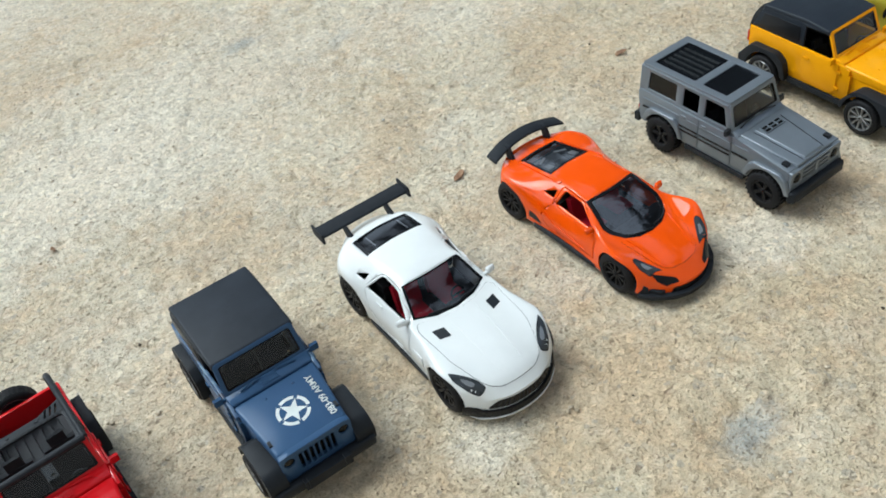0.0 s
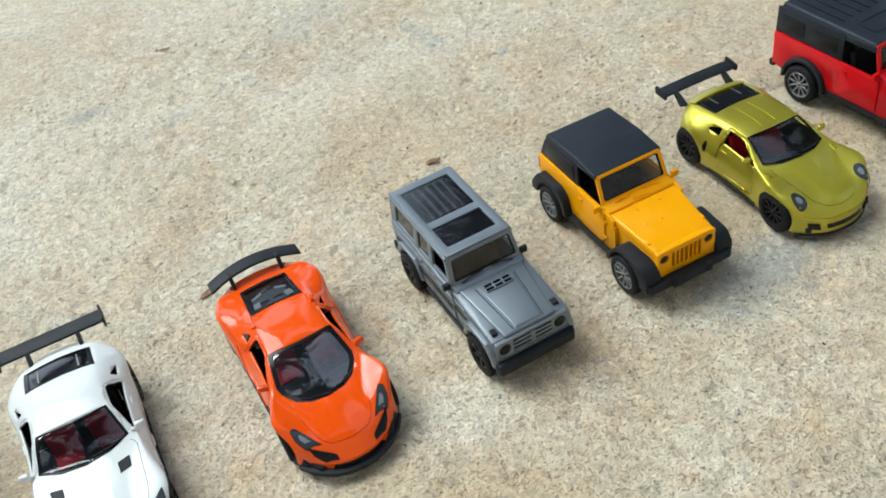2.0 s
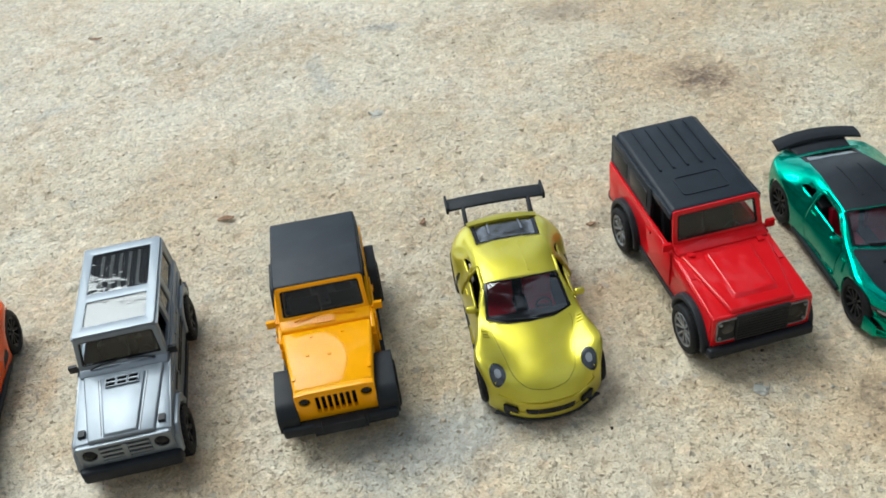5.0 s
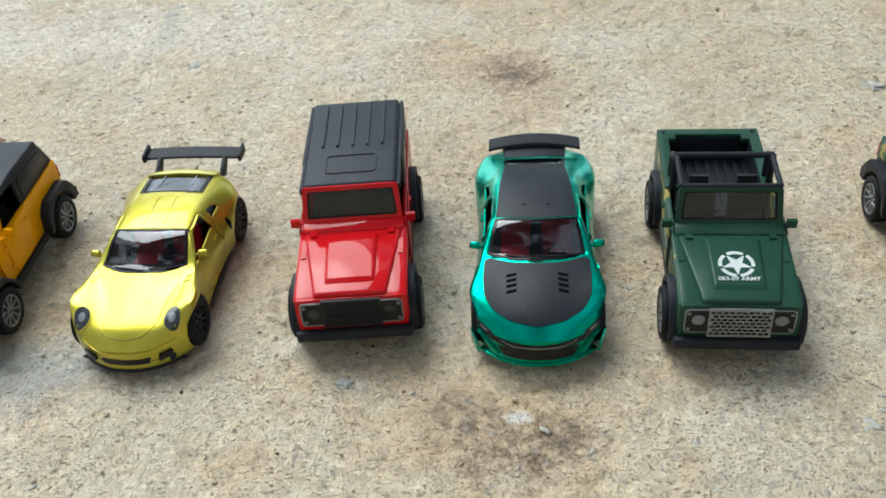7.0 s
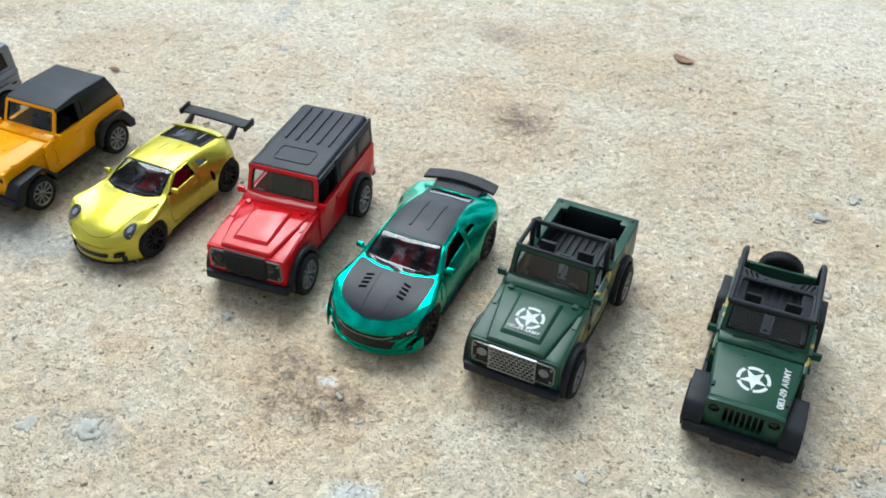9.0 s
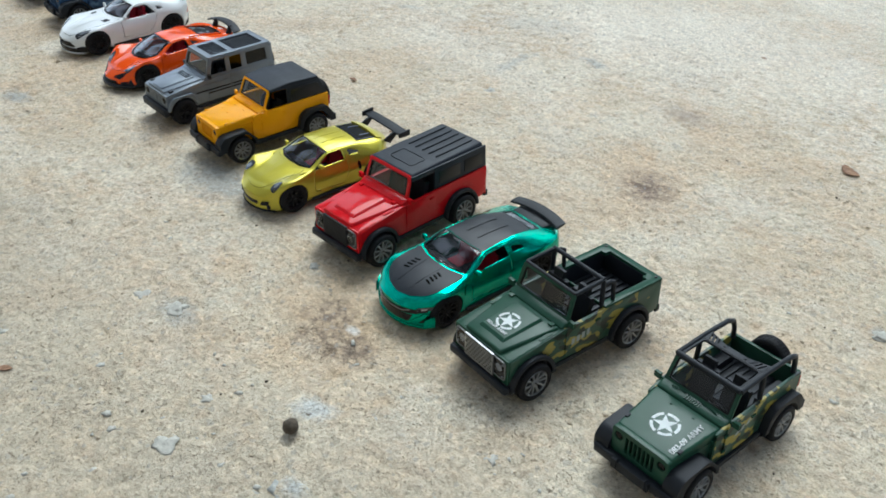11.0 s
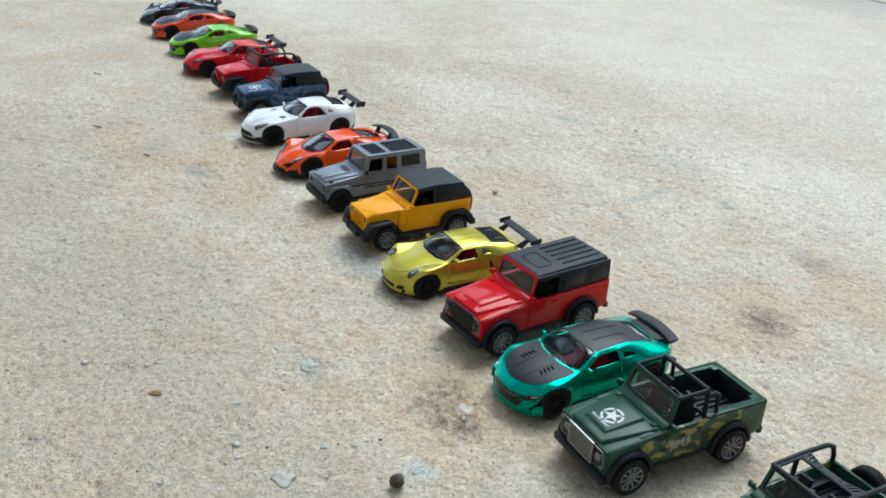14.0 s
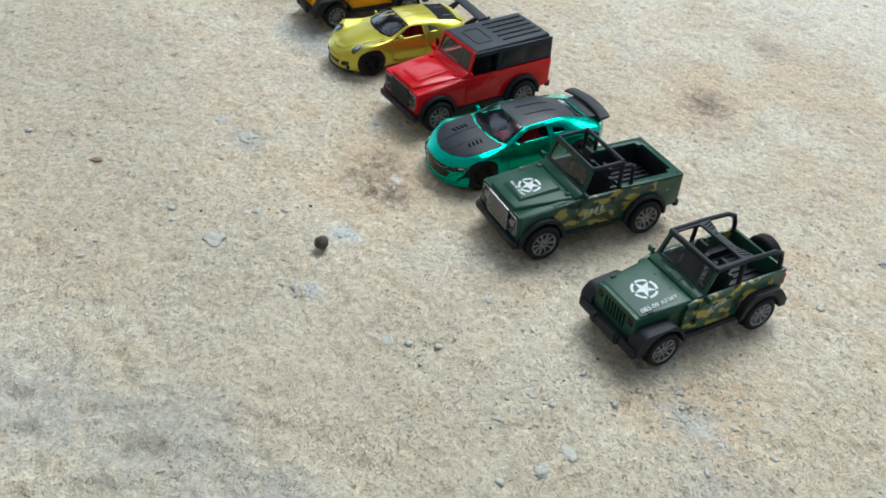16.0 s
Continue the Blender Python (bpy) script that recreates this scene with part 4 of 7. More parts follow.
def g_wagon(paint_):
    car = new("toy_off_roader")
    R, axles = 11.0, (-35.5, 38.5)
    part("chassis", joined(box(-17, 17, -46, 54, 8.5, 13.5, 0.8), box(-12, 12, -48, 56, 8, 12, 0.6)), BLACK, car)
    lower = [(-48, 14), (-48, 28.6), (-12, 33.4), (57.6, 34.2), (58.6, 32), (57, 15), (56, 13)] + arch(axles[1], R, 13.2, 10, 170) + [(22, 12), (-20, 12)] + arch(axles[0], R, 12.4, 10, 170) + [(-47.5, 14)]
    both("side_panel", slab("x", lower, 19.9, 21.4, (), 0.4), paint_, car)
    both("front_wing", hull8([(13, -48.2, 22), (21.2, -48.2, 22), (21.2, -11, 24), (16.5, -11, 24)], [(12, -48.2, 29.2), (21.2, -48.2, 28.8), (21.2, -11, 33.5), (16.5, -11, 33.9)], 0.9, 3), paint_, car)
    bonnet = part("bonnet", wedge(-48.6, 14.6, 25.5, 30.4, -13.5, 18.6, 28, 34.6, 0.9, 3), paint_, car)
    part("bonnet_bulge", hull8([(-7.8, -48, 30), (7.8, -48, 30), (11, -17, 33), (-11, -17, 33)], [(-7.0, -47, 31.6), (7.0, -47, 31.6), (10, -17, 35.0), (-10, -17, 35.0)], 0.35), paint_, bonnet)
    tree = skin_of(bonnet)
    vents = []
    for x in (-5.2, 0, 5.2):
        holes = [rect(x - 2.1, x + 2.1, y, y + 1.75)[::-1] for y in (-2.05, 0.3)]
        vents.append(moved(slab("z", rounded(rect(x - 2.5, x + 2.5, -2.5, 2.5), 0.4), -0.4, 0.6, holes, 0.1), pose(0, -20.5, 34.8, 6, 0, 0)))
    part("bonnet_vent", joined(*vents), paint_, bonnet)
    part("vent_backing", moved(box(-7.3, 7.3, -2.2, 2.2, -0.4, 0.3, 0), pose(0, -20.5, 34.8, 6, 0, 0)), OPENING_SHADE, bonnet)
    for s in (-1, 1):
        edge = [(s * 8.2, -47.4), (s * 8.6, -47.4), (s * 11.6, -17.2), (s * 11.2, -17.2)][:: 1 if s > 0 else -1]
        part("bonnet_groove", panel(tree, "z", edge, 0.06, 0.2), TRIM, bonnet)
        part("indicator", joined(box(s * 17.6 - 1.5, s * 17.6 + 1.5, -45, -41.5, 28.5, 31.0, 0.7, 3)), BLACK, car)
    part("scuttle", joined(wedge(-13.6, 20.2, 28, 34.0, -9, 20.8, 30, 36.0, 0.7)), paint_, car)
    face = rounded([(-21, 14), (21, 14), (21, 28.6), (-21, 28.6)], 1.2)
    part("front_panel", slab("y", face, -50.2, -48, [disc(15.8, 23.2, 3.2)[::-1], disc(-15.8, 23.2, 3.2)[::-1], rect(-11, 11, 18.6, 27)[::-1]], 0.4), paint_, car)
    part("grille_backing", box(-20, 20, -48.8, -48, 15, 28, 0), GLOSS, car)
    part("grille", joined(*[box(-11, 11, -50.4, -49.2, z, z + 1.3, 0.3) for z in (19.6, 22.2, 24.8)], box(-1.2, 1.2, -50.6, -49.2, 18.6, 27, 0.3)), paint_, car)
    for s in (-1, 1):
        part("headlight", moved(lathe([(2.8, 0), (2.8, 0.9), (2.1, 1.6), (0.9, 1.9)], 20), pose(s * 15.8, -48.9, 23.2, 0, 0, -90)), GLOSS, car)
    part("front_bumper", joined(hull8([(-21.6, -54, 10), (21.6, -54, 10), (23.2, -49.5, 10), (-23.2, -49.5, 10)], [(-21.6, -54, 17), (21.6, -54, 17), (23.2, -49.5, 17), (-23.2, -49.5, 17)], 1.4, 3)), MATT, car)
    part("rear_bumper", box(-22, 22, 57.6, 61, 11, 16.5, 1.0), MATT, car)
    for y in axles:
        flare = [(y + 15.6, 15), (y + 12, 23.4), (y + 8.5, 26), (y - 8.5, 26), (y - 12, 23.4), (y - 15.6, 15)] + arch(y, R, 12.9, 166, 14, 16)
        both("wheel_arch", slab("x", flare, 20, 23.6, (), 0.7, 3), paint_, car)
    both("sill", joined(box(19.4, 22.6, -21, 21, 9.8, 12.6, 0.6)), MATT, car)
    # doors with their mouldings
    for name, y0, y1 in (("front_door", -10.5, 12), ("rear_door", 12.6, 26.5)):
        leaf = rounded([(y0, 13.5), (y0, 33.6), (y1, 34), (y1, 13.5)], 0.8)
        for s, d in zip((1, -1), both(name, slab("x", leaf, 21.5, 22.0, (), 0.25), paint_, car)):
            part("door_handle", box(min(s * 21.8, s * 22.7), max(s * 21.8, s * 22.7), y1 - 5, y1 - 1.5, 30, 31.2, 0.3), paint_, d)
            # black on the lower mouldings colours in the strips and their shadow lines
            for z in (20.5, 23.2, 28.6):
                part("moulding", box(min(s * 21.8, s * 22.5), max(s * 21.8, s * 22.5), y0 + 0.4, y1 - 0.4, z, z + 0.9, 0.2), TRIM if z != 28.6 else paint_, d)
    for z in (23.2, 28.6):
        both("moulding", box(21.2, 22.1, 27.4, 54.5, z, z + 0.9, 0.2), TRIM if z != 28.6 else paint_, car)
        both("moulding", box(21.0, 22.0, -22, -11.2, z, z + 0.9, 0.2), TRIM if z != 28.6 else paint_, car)
    mirrors(car, 20.6, -8.2, 35.4, BLACK)
    screen(car, -9.4, 35.3, 18, 20.3, 18.9, 15.2, paint_, 2.0)
    for s in (-1, 1):
        part("wiper", tube([(s * 15, -10.8, 35.7), (s * 9, -10.4, 37.2), (s * 2.5, -10.3, 37.4)], 0.34, 6), BLACK, car)
    # cabin sides: three openings each, roof with two openings
    side = [(-9.2, 33.8), (-4.4, 49.8), (57.2, 49.8), (58.4, 34)]
    wins = [rounded([(-5.6, 35.6), (-2.4, 47.4), (10.4, 47.4), (10.4, 35.6)], 0.9)[::-1], rounded([(14.6, 35.6), (14.6, 47.4), (26, 47.4), (26, 35.6)], 0.9)[::-1], rounded([(31, 36), (31, 47.2), (51.2, 47.2), (52, 36)], 0.9)[::-1]]
    wall = slab("x", side, 19.2, 20.7, wins, 0.3)
    for v in wall.verts:
        v.co[0] -= (v.co[2] - 34) * 0.09
    both("cabin_side", wall, paint_, car)
    for i, w in enumerate(wins[1:]):
        pane = slab("x", w[::-1], 19.7, 20.0, (), 0)
        for v in pane.verts:
            v.co[0] -= (v.co[2] - 34) * 0.09
        both("rear_door_window" if i == 0 else "quarter_window", pane, DARK_GLASS, car)
    lid = [rect(-14.4, 14.4, 0.6, 17.4, 1.0), rect(-14.6, 14.6, 22.6, 52.4, 1.0)]
    roof = part("roof", slab("z", rounded([(-18.8, -5.2), (18.8, -5.2), (19.2, 57.6), (-19.2, 57.6)], 1.5), 48.6, 51.2, [l[::-1] for l in lid], 0.8, 3), paint_, car)
    part("sunroof", slab("z", lid[0], 50.3, 50.8, (), 0), SPORT_GLASS, roof)
    part("sunroof_lining", slab("z", lid[0], 49.2, 49.6, (), 0), BLACK, roof)
    part("roof_window", slab("z", lid[1], 50.75, 50.95, (), 0), SPORT_GLASS, roof)
    part("roof_lining", slab("z", lid[1], 49.2, 49.6, (), 0), BLACK, roof)
    part("roof_window_border", slab("z", lid[1], 50.2, 50.7, [rect(-12.8, 12.8, 24.4, 50.8, 0.8)[::-1]], 0), TRIM, roof)
    for x in (-8.4, -4.2, 0, 4.2, 8.4):
        part("roof_slat", box(x * 1.07 - 0.8, x * 1.07 + 0.8, 24.6, 50.6, 49.8, 50.5, 0.3), DARK_SLAT, roof)
    both("gutter", box(18.3, 19.9, -4.4, 57, 48.4, 49.5, 0.4), paint_, car)
    part("rear_panel", slab("y", rounded([(-20.8, 13), (20.8, 13), (20.8, 34), (19.3, 49.6), (-19.3, 49.6), (-20.8, 34)], 0.8), 56.8, 58.4, [rect(-14, 14, 36, 46.5, 1.0)[::-1]], 0.4), paint_, car)
    part("rear_window", slab("y", rect(-14, 14, 36, 46.5, 1.0), 57.4, 57.7, (), 0), DARK_GLASS, car)
    add_wheel(car, "knob", R, 6.5, (0, 62, 29), (0, 0, 90), "spare_wheel")
    both("tail_light", box(16.5, 20.2, 58.2, 59.4, 19, 22, 0.4), TAIL, car)
    cabin(car, 19.0, -11, 6, 15, 35.2, BLACK, 53, 18)
    seat(car, -8.5, 28, 15, BLACK, 17, 13)
    seat(car, 8.5, 28, 15, BLACK, 17, 13)
    four_wheels(car, "knob", R, 8.6, 24.6, axles)
    return car

# ---- sports cars ----
def wing(half, y, z, chord, thick, bow_z=0.0, bow_y=0.0, tilt=6, n=14):
    """An aerofoil across the car, bowed by its middle."""
    bm = bmesh.new()
    prof = [(-0.5, 0.0), (-0.42, 0.45), (-0.2, 0.62), (0.1, 0.5), (0.5, 0.12), (0.5, -0.05), (0.1, -0.3), (-0.3, -0.35)]
    rings = []
    for i in range(n + 1):
        u = -1 + 2 * i / n
        ring = []
        for a, b in prof:
            yy, zz = a * chord, b * thick
            c, s = math.cos(radians(tilt)), math.sin(radians(tilt))
            ring.append(bm.verts.new((u * half, y + yy * c - zz * s + bow_y * u * u, z + yy * s + zz * c - bow_z * u * u)))
        rings.append(ring)
    m = len(prof)
    for p, q in zip(rings, rings[1:]):
        for j in range(m):
            bm.faces.new((p[j - 1], p[j], q[j], q[j - 1]))
    bm.faces.new(rings[0])
    bm.faces.new(rings[-1][::-1])
    bmesh.ops.recalc_face_normals(bm, faces=bm.faces[:])
    return bm


def mirror_pair(car, x, y, z, mat):
    stalk = tube([(x - 2.4, y + 0.6, z - 1.2), (x + 1.0, y, z)], 0.8, 6)
    shell = hull8([(x + 0.0, y - 1.3, z - 1.2), (x + 4.6, y - 0.5, z - 1.0), (x + 5.0, y + 1.6, z - 0.8), (x + 0.0, y + 1.6, z - 1.2)], [(x + 0.3, y - 0.7, z + 1.7), (x + 4.2, y + 0.0, z + 1.5), (x + 4.6, y + 1.6, z + 1.7), (x + 0.3, y + 1.6, z + 1.8)], 0.7, 3)
    return both("mirror", joined(stalk, shell), mat, car)


def scaled(loop, k):
    cx, cy = sum(p[0] for p in loop) / len(loop), sum(p[1] for p in loop) / len(loop)
    return [(cx + (u - cx) * k, cy + (v - cy) * k) for u, v in loop]


def sym(right):
    """A closed outline from its right half (from the front's middle to the back's middle)."""
    return right + [(-x, y) for x, y in right[::-1] if abs(x) > 1e-6]


def sports_car(paint_, curves, ends, nose, tail, axles, R, track, screen_, rear_glass, side_win, quarter, door, bonnet=None, seats=RED_SEAT, dash=-14, seat_y=8, wheel="multi", belt=26.0, tight=0.75, bonnet_mat=None, rear_mat=None, screen_mat=None, border=0.935):
    """The skin of a car with its openings, doors, windows, cabin and wheels; returns the car, its body's search tree and its parts."""
    car = new("toy_sports_car")
    sh = Shell(curves, nose, tail, ends, tight=tight)
    bm, tree = sh.bm, sh.bvh
    for y, r in axles:
        cut(bm, "x", disc(y, R - 0.3, r, 26), lambda c: abs(c[0]) > 20.6 and c[2] < 23.4)
    high = lambda c: c[2] > belt - 4
    cut(bm, "z", screen_, high)
    if rear_glass:
        cut(bm, "z", rear_glass, high)
    for hole in [side_win] + ([quarter] if quarter else []):
        cut(bm, "x", hole, lambda c: abs(c[0]) > 8 and c[2] > 18)
    out = {}
    for s in (1, -1):
        out["door", s] = lifted(bm, "x", door, lambda c, s=s: c[0] * s > 8)
    part("body", bm, paint_, car, "", 42, 0.9)
    doors = [part("door", out["door", s], paint_, car, "", 42, 0.9) for s in (1, -1)]
    part("bonnet", panel(tree, "z", rounded(bonnet, 2.5, 6), 0.2, 0.6, 1, (), 1.6), bonnet_mat or paint_, car, "", 42)
    part("bonnet_gap", panel(tree, "z", scaled(rounded(bonnet, 2.5, 6), 1.008), 0.05, 0.3, 1, [scaled(rounded(bonnet, 2.5, 6), 0.99)], 1.6), TRIM, car)
    glass = part("windscreen", panel(tree, "z", screen_, -0.25, 0.2), screen_mat or SPORT_GLASS, car)
    part("window_border", panel(tree, "z", scaled(screen_, 1.005), 0.1, 0.5, 1, [scaled(screen_, border)], 2.5), TRIM, glass)
    if rear_glass:
        rg = part("rear_window", panel(tree, "z", rear_glass, -0.25, 0.2), rear_mat or SPORT_GLASS, car)
        part("window_border", panel(tree, "z", scaled(rear_glass, 1.005), 0.12, 0.5, 1, [scaled(rear_glass, 0.88)], 2.5), TRIM, rg)
    lo, hi = ends
    part("chassis", joined(wedge(lo + 5, track - 9, 4.2, 7.5, axles[0][0] - 11, track - 4, 4.2, 9, 0.5), box(-track + 9.5, track - 9.5, axles[0][0] - 12, axles[1][0] + 12, 4, 11, 0.5), box(-track + 2.5, track - 2.5, axles[0][0] + 12.5, axles[1][0] - 12.5, 3.6, 7, 0.8), wedge(axles[1][0] + 11, track - 4, 4.4, 10, hi - 5, track - 9, 7, 12, 0.5)), MATT, car)
    wells = [lathe([(R - 0.6, -0.5), (R - 0.6, 0.5)], 24) for _ in range(4)]
    for b, (y, x) in zip(wells, [(a[0], s * (track - 10.2)) for a in axles for s in (1, -1)]):
        part("wheel_well", moved(b, pose(x, y, R)), BLACK, car)
    cabin(car, track - 8, dash, seat_y, 8, belt - 3.5, seats, axles[1][0] - 6, 19.5)
    part("parcel_shelf", wedge(seat_y + 9, track - 9, 10, belt - 3, axles[1][0] + 6, track - 9, 10, belt - 3, 0.5), BLACK, car)
    four_wheels(car, wheel, R, 7.2, track, (axles[0][0], axles[1][0]))
    return car, tree, doors


def wipers(car, tree, edge):
    """Two blades that lie along the windscreen's lower edge, given from the middle outwards."""
    low, reach = smooth_curve(edge), edge[-1][0]
    for x0, x1 in ((0.84, 0.16), (0.06, -0.66)):
        pts = []
        for j in range(7):
            t = j / 6
            x = reach * (x0 + (x1 - x0) * t)
            p, n = cast(tree, "z", x, low(abs(x)) + 0.9 + 0.9 * t, 1)
            pts.append(p + n * (0.55 if 0 < j < 6 else 0.2))
        part("wiper", tube(pts, 0.36, 6), BLACK, car)


def lamp(car, tree, axis, loop, sign=1, mat=None, off=0.12, name="headlight"):
    """A lamp in both sides of the skin: dark bed, bright bowl and clear lens."""
    for l in (loop, flipped(loop)):
        lens = part(name, panel(tree, axis, l, off, 0.5, sign, (), 1.2), mat or LAMP_BED, car)
        if mat is None:
            part("lamp_surround", panel(tree, axis, scaled(l, 1.06), off - 0.04, 0.5, sign, [scaled(l, 0.9)], 1.2), TRIM, lens)
        if mat is None:
            part("reflector", panel(tree, axis, scaled(l, 0.42), off + 0.12, 0.2, sign, (), 1.2), LAMP_BOWL, lens)


def lip(tree, z, out, reach, back, z0, z1, bevel=0.3):
    """A thin blade under the nose that follows its outline."""
    xs = [0, 4, 8, 12, 15, 18, 19.5]
    edge = []
    for x in xs:
        p, n = cast(tree, "y", x, z, -1)
        edge.append((x * (1 + out / 40), p[1] - out))
    return slab("z", sym(edge + [(reach + out * 0.4, back - 1.5), (reach - 2, back), (0, back)]), z0, z1, (), bevel)


def decal(car, name, tree, axis, loop, mat, off=0.12, sign=1, thick=0.4, step=2.0, holes=(), label=""):
    return part(name, panel(tree, axis, loop, off, thick, sign, holes, step), mat, car, label)


def camaro(paint_):
    """The muscle car with a black bonnet, a black roof and a low tail spoiler."""
    c = dict(
        w0=[(-60, 19), (-50, 24.4), (-36, 25), (0, 24), (36, 25.8), (50, 24.8), (62, 18)], z0=[(-60, 4.2), (-50, 4.6), (0, 5.5), (50, 7), (62, 11)],
        w1=[(-60, 20), (-51, 25), (-37, 26.9), (-16, 25), (8, 25), (34, 26.8), (50, 25.8), (62, 20)], z1=[(-60, 11.5), (-36, 16), (0, 16.5), (36, 18), (62, 18)],
        w2=[(-60, 17), (-51, 22.8), (-38, 26.2), (-18, 23.0), (0, 22.4), (20, 23.0), (36, 26.4), (52, 23.4), (62, 17)], z2=[(-60, 15.6), (-51, 20.2), (-37, 23.8), (-16, 24.6), (0, 25), (20, 25.4), (36, 26), (52, 26.0), (62, 23.5)],
        w3=[(-60, 9), (-50, 12), (-36, 15), (-22, 20.4), (-5, 17.6), (18, 17.0), (36, 15.4), (46, 15.0), (62, 11)], z3=[(-60, 16.4), (-50, 21.4), (-36, 24.8), (-22, 26.2), (-5, 33.2), (18, 33.8), (36, 30.8), (46, 28.4), (62, 24.8)],
        z4=[(-60, 16.8), (-50, 22.0), (-36, 25.6), (-24, 27.0), (-5, 34.4), (8, 35.4), (20, 34.9), (36, 31.6), (46, 28.8), (62, 25.2)],
    )
    ws = sym([(0, -24.6), (10, -23.6), (19.6, -20.0), (16.9, -4.8), (8, -6.0), (0, -6.4)])
    rg = sym([(0, 38.2), (13.6, 37.8), (13.4, 44.6), (0, 45.4)])
    hood_line = sym([(0, -55.2), (10, -52.6), (17.4, -47.6), (20.8, -41.5), (21.4, -32), (21.0, -23), (19.6, -21.8), (10, -25), (0, -25.8)])
    car, tree, doors = sports_car(paint_, c, (-60, 62), (7, 30), (5, 20), ((-38, 11.8), (36, 11.9)), 10.9, 26.2, ws, rg,
        rounded([(-17.4, 26.0), (-4, 32.2), (11.2, 32.8), (12.2, 26.6)], [0.4, 1.8, 1.5, 0.8]), rounded([(15, 27.6), (15, 31.4), (23, 30), (25, 28)], 0.6), rounded([(-18.6, 9), (-18.6, 25), (-11.5, 29.4), (-4.4, 33.2), (13.2, 33.6), (13.2, 20), (11, 9)], [2, 2, 1, 1, 1, 2, 2]),
        hood_line, dash=-19, seat_y=3, bonnet_mat=SATIN)
    decal(car, "roof_panel", tree, "z", sym([(0, -5.8), (8, -5.4), (16.6, -4.2), (15.2, 18), (13.0, 37.2), (0, 37.7)]), SATIN, 0.22)
    for x in (-5.0, 5.0):
        decal(car, "roof_rib", tree, "z", rounded([(x - 0.7, 2), (x + 0.7, 2), (x + 0.35, 26), (x - 0.35, 26)], 0.3), SATIN, 0.6, 1, 0.6)
        decal(car, "bonnet_crease", tree, "z", rounded([(x * 1.1 - 0.5, -50), (x * 1.1 + 0.5, -50), (x * 1.25 + 0.5, -27), (x * 1.25 - 0.5, -27)], 0.3), SATIN, 0.42, 1, 0.7)
    for s in (-1, 1):
        for k in range(4):
            x, y = s * 10.2, -40.6 + 2.7 * k
            decal(car, "bonnet_vent", tree, "z", [(x - 2.0, y + 0.4 * s), (x + 2.0, y - 0.4 * s), (x + 2.0, y + 1.35 - 0.4 * s), (x - 2.0, y + 1.35 + 0.4 * s)], OPENING_SHADE, 0.34, 1, 0.5)
    band = sym([(0, 11.8), (12, 12), (18, 12.8), (22.4, 14.4), (23.4, 16.6), (18, 15.8), (12, 15.2), (0, 14.4)])
    decal(car, "upper_grille", tree, "y", band, GLOSS, 0.15, -1, 0.5)
    decal(car, "lower_grille", tree, "y", rounded([(-13.5, 6.6), (13.5, 6.6), (16.0, 11.6), (-16.0, 11.6)], 0.8), GLOSS, 0.15, -1)
    decal(car, "grille_bar", tree, "y", sym([(0, 12.9), (10, 13.1), (14.4, 14.6), (14.4, 15.1), (10, 13.7), (0, 13.5)]), CHROME, 0.5, -1)
    lamp(car, tree, "y", rounded([(18.2, 13.6), (24.0, 16.0), (24.4, 18.0), (18.0, 16.6)], 0.4), -1)
    for s in (1, -1):
        decal(car, "bumper_fin", tree, "y", [(s * 14.8, 7.4), (s * 16.6, 7.4), (s * 23.4, 13.4), (s * 21.6, 13.6)][:: 1 if s > 0 else -1], paint_, 1.0, -1, 1.2)
        decal(car, "side_intake", tree, "y", rounded([(s * 18.8, 6.6), (s * 23.4, 7.0), (s * 24.4, 12.0), (s * 22.8, 11.6)][:: 1 if s > 0 else -1], 0.4), GLOSS, 0.15, -1)
        blade = hull8([(s * 22.8, -54, 4.8), (s * 24, -53.4, 4.8), (s * 26.6, -47.6, 4.8), (s * 25.4, -47.4, 4.8)], [(s * 23.6, -53.2, 10.5), (s * 24.4, -52.8, 11), (s * 26.8, -47.8, 13), (s * 25.6, -47.4, 12.5)], 0.3)
        part("bumper_blade", blade, paint_, car)
    part("splitter", lip(tree, 5.5, 0.7, 23.2, -49.5, 3.4, 4.8), paint_, car)
    part("rear_spoiler", joined(wing(21, 59, 30.4, 8.4, 2.2, 1.0, -3.0, 8), wedge(47.5, 13.6, 26, 28.4, 61, 15, 24, 28.6, 0.6)), MATT, car)
    both("sill", box(22.8, 25.4, -23, 22, 4.4, 6.6, 0.6), MATT, car)
    decal(car, "rear_panel", tree, "y", rounded([(-16, 15), (16, 15), (16, 21), (-16, 21)], 1), GLOSS, 0.15, 1)
    lamp(car, tree, "y", rounded([(10, 18.5), (17, 18.5), (17, 21.5), (10, 21.5)], 0.5), 1, TAIL, 0.3, "tail_light")
    mirror_pair(car, 23.0, -15.0, 27.2, paint_)
    wipers(car, tree, ws[:3])
    for s, d in zip((1, -1), doors):
        decal(car, "fender_vent", tree, "x", [(-25, 17), (-22, 17), (-21, 22), (-24, 22)], paint_, 0.5, s)
        part("door_handle", panel(tree, "x", rounded([(7, 22.6), (11.5, 22.8), (11.5, 23.8), (7, 23.6)], 0.3), 0.45, 0.6, s), paint_, d)
    return car


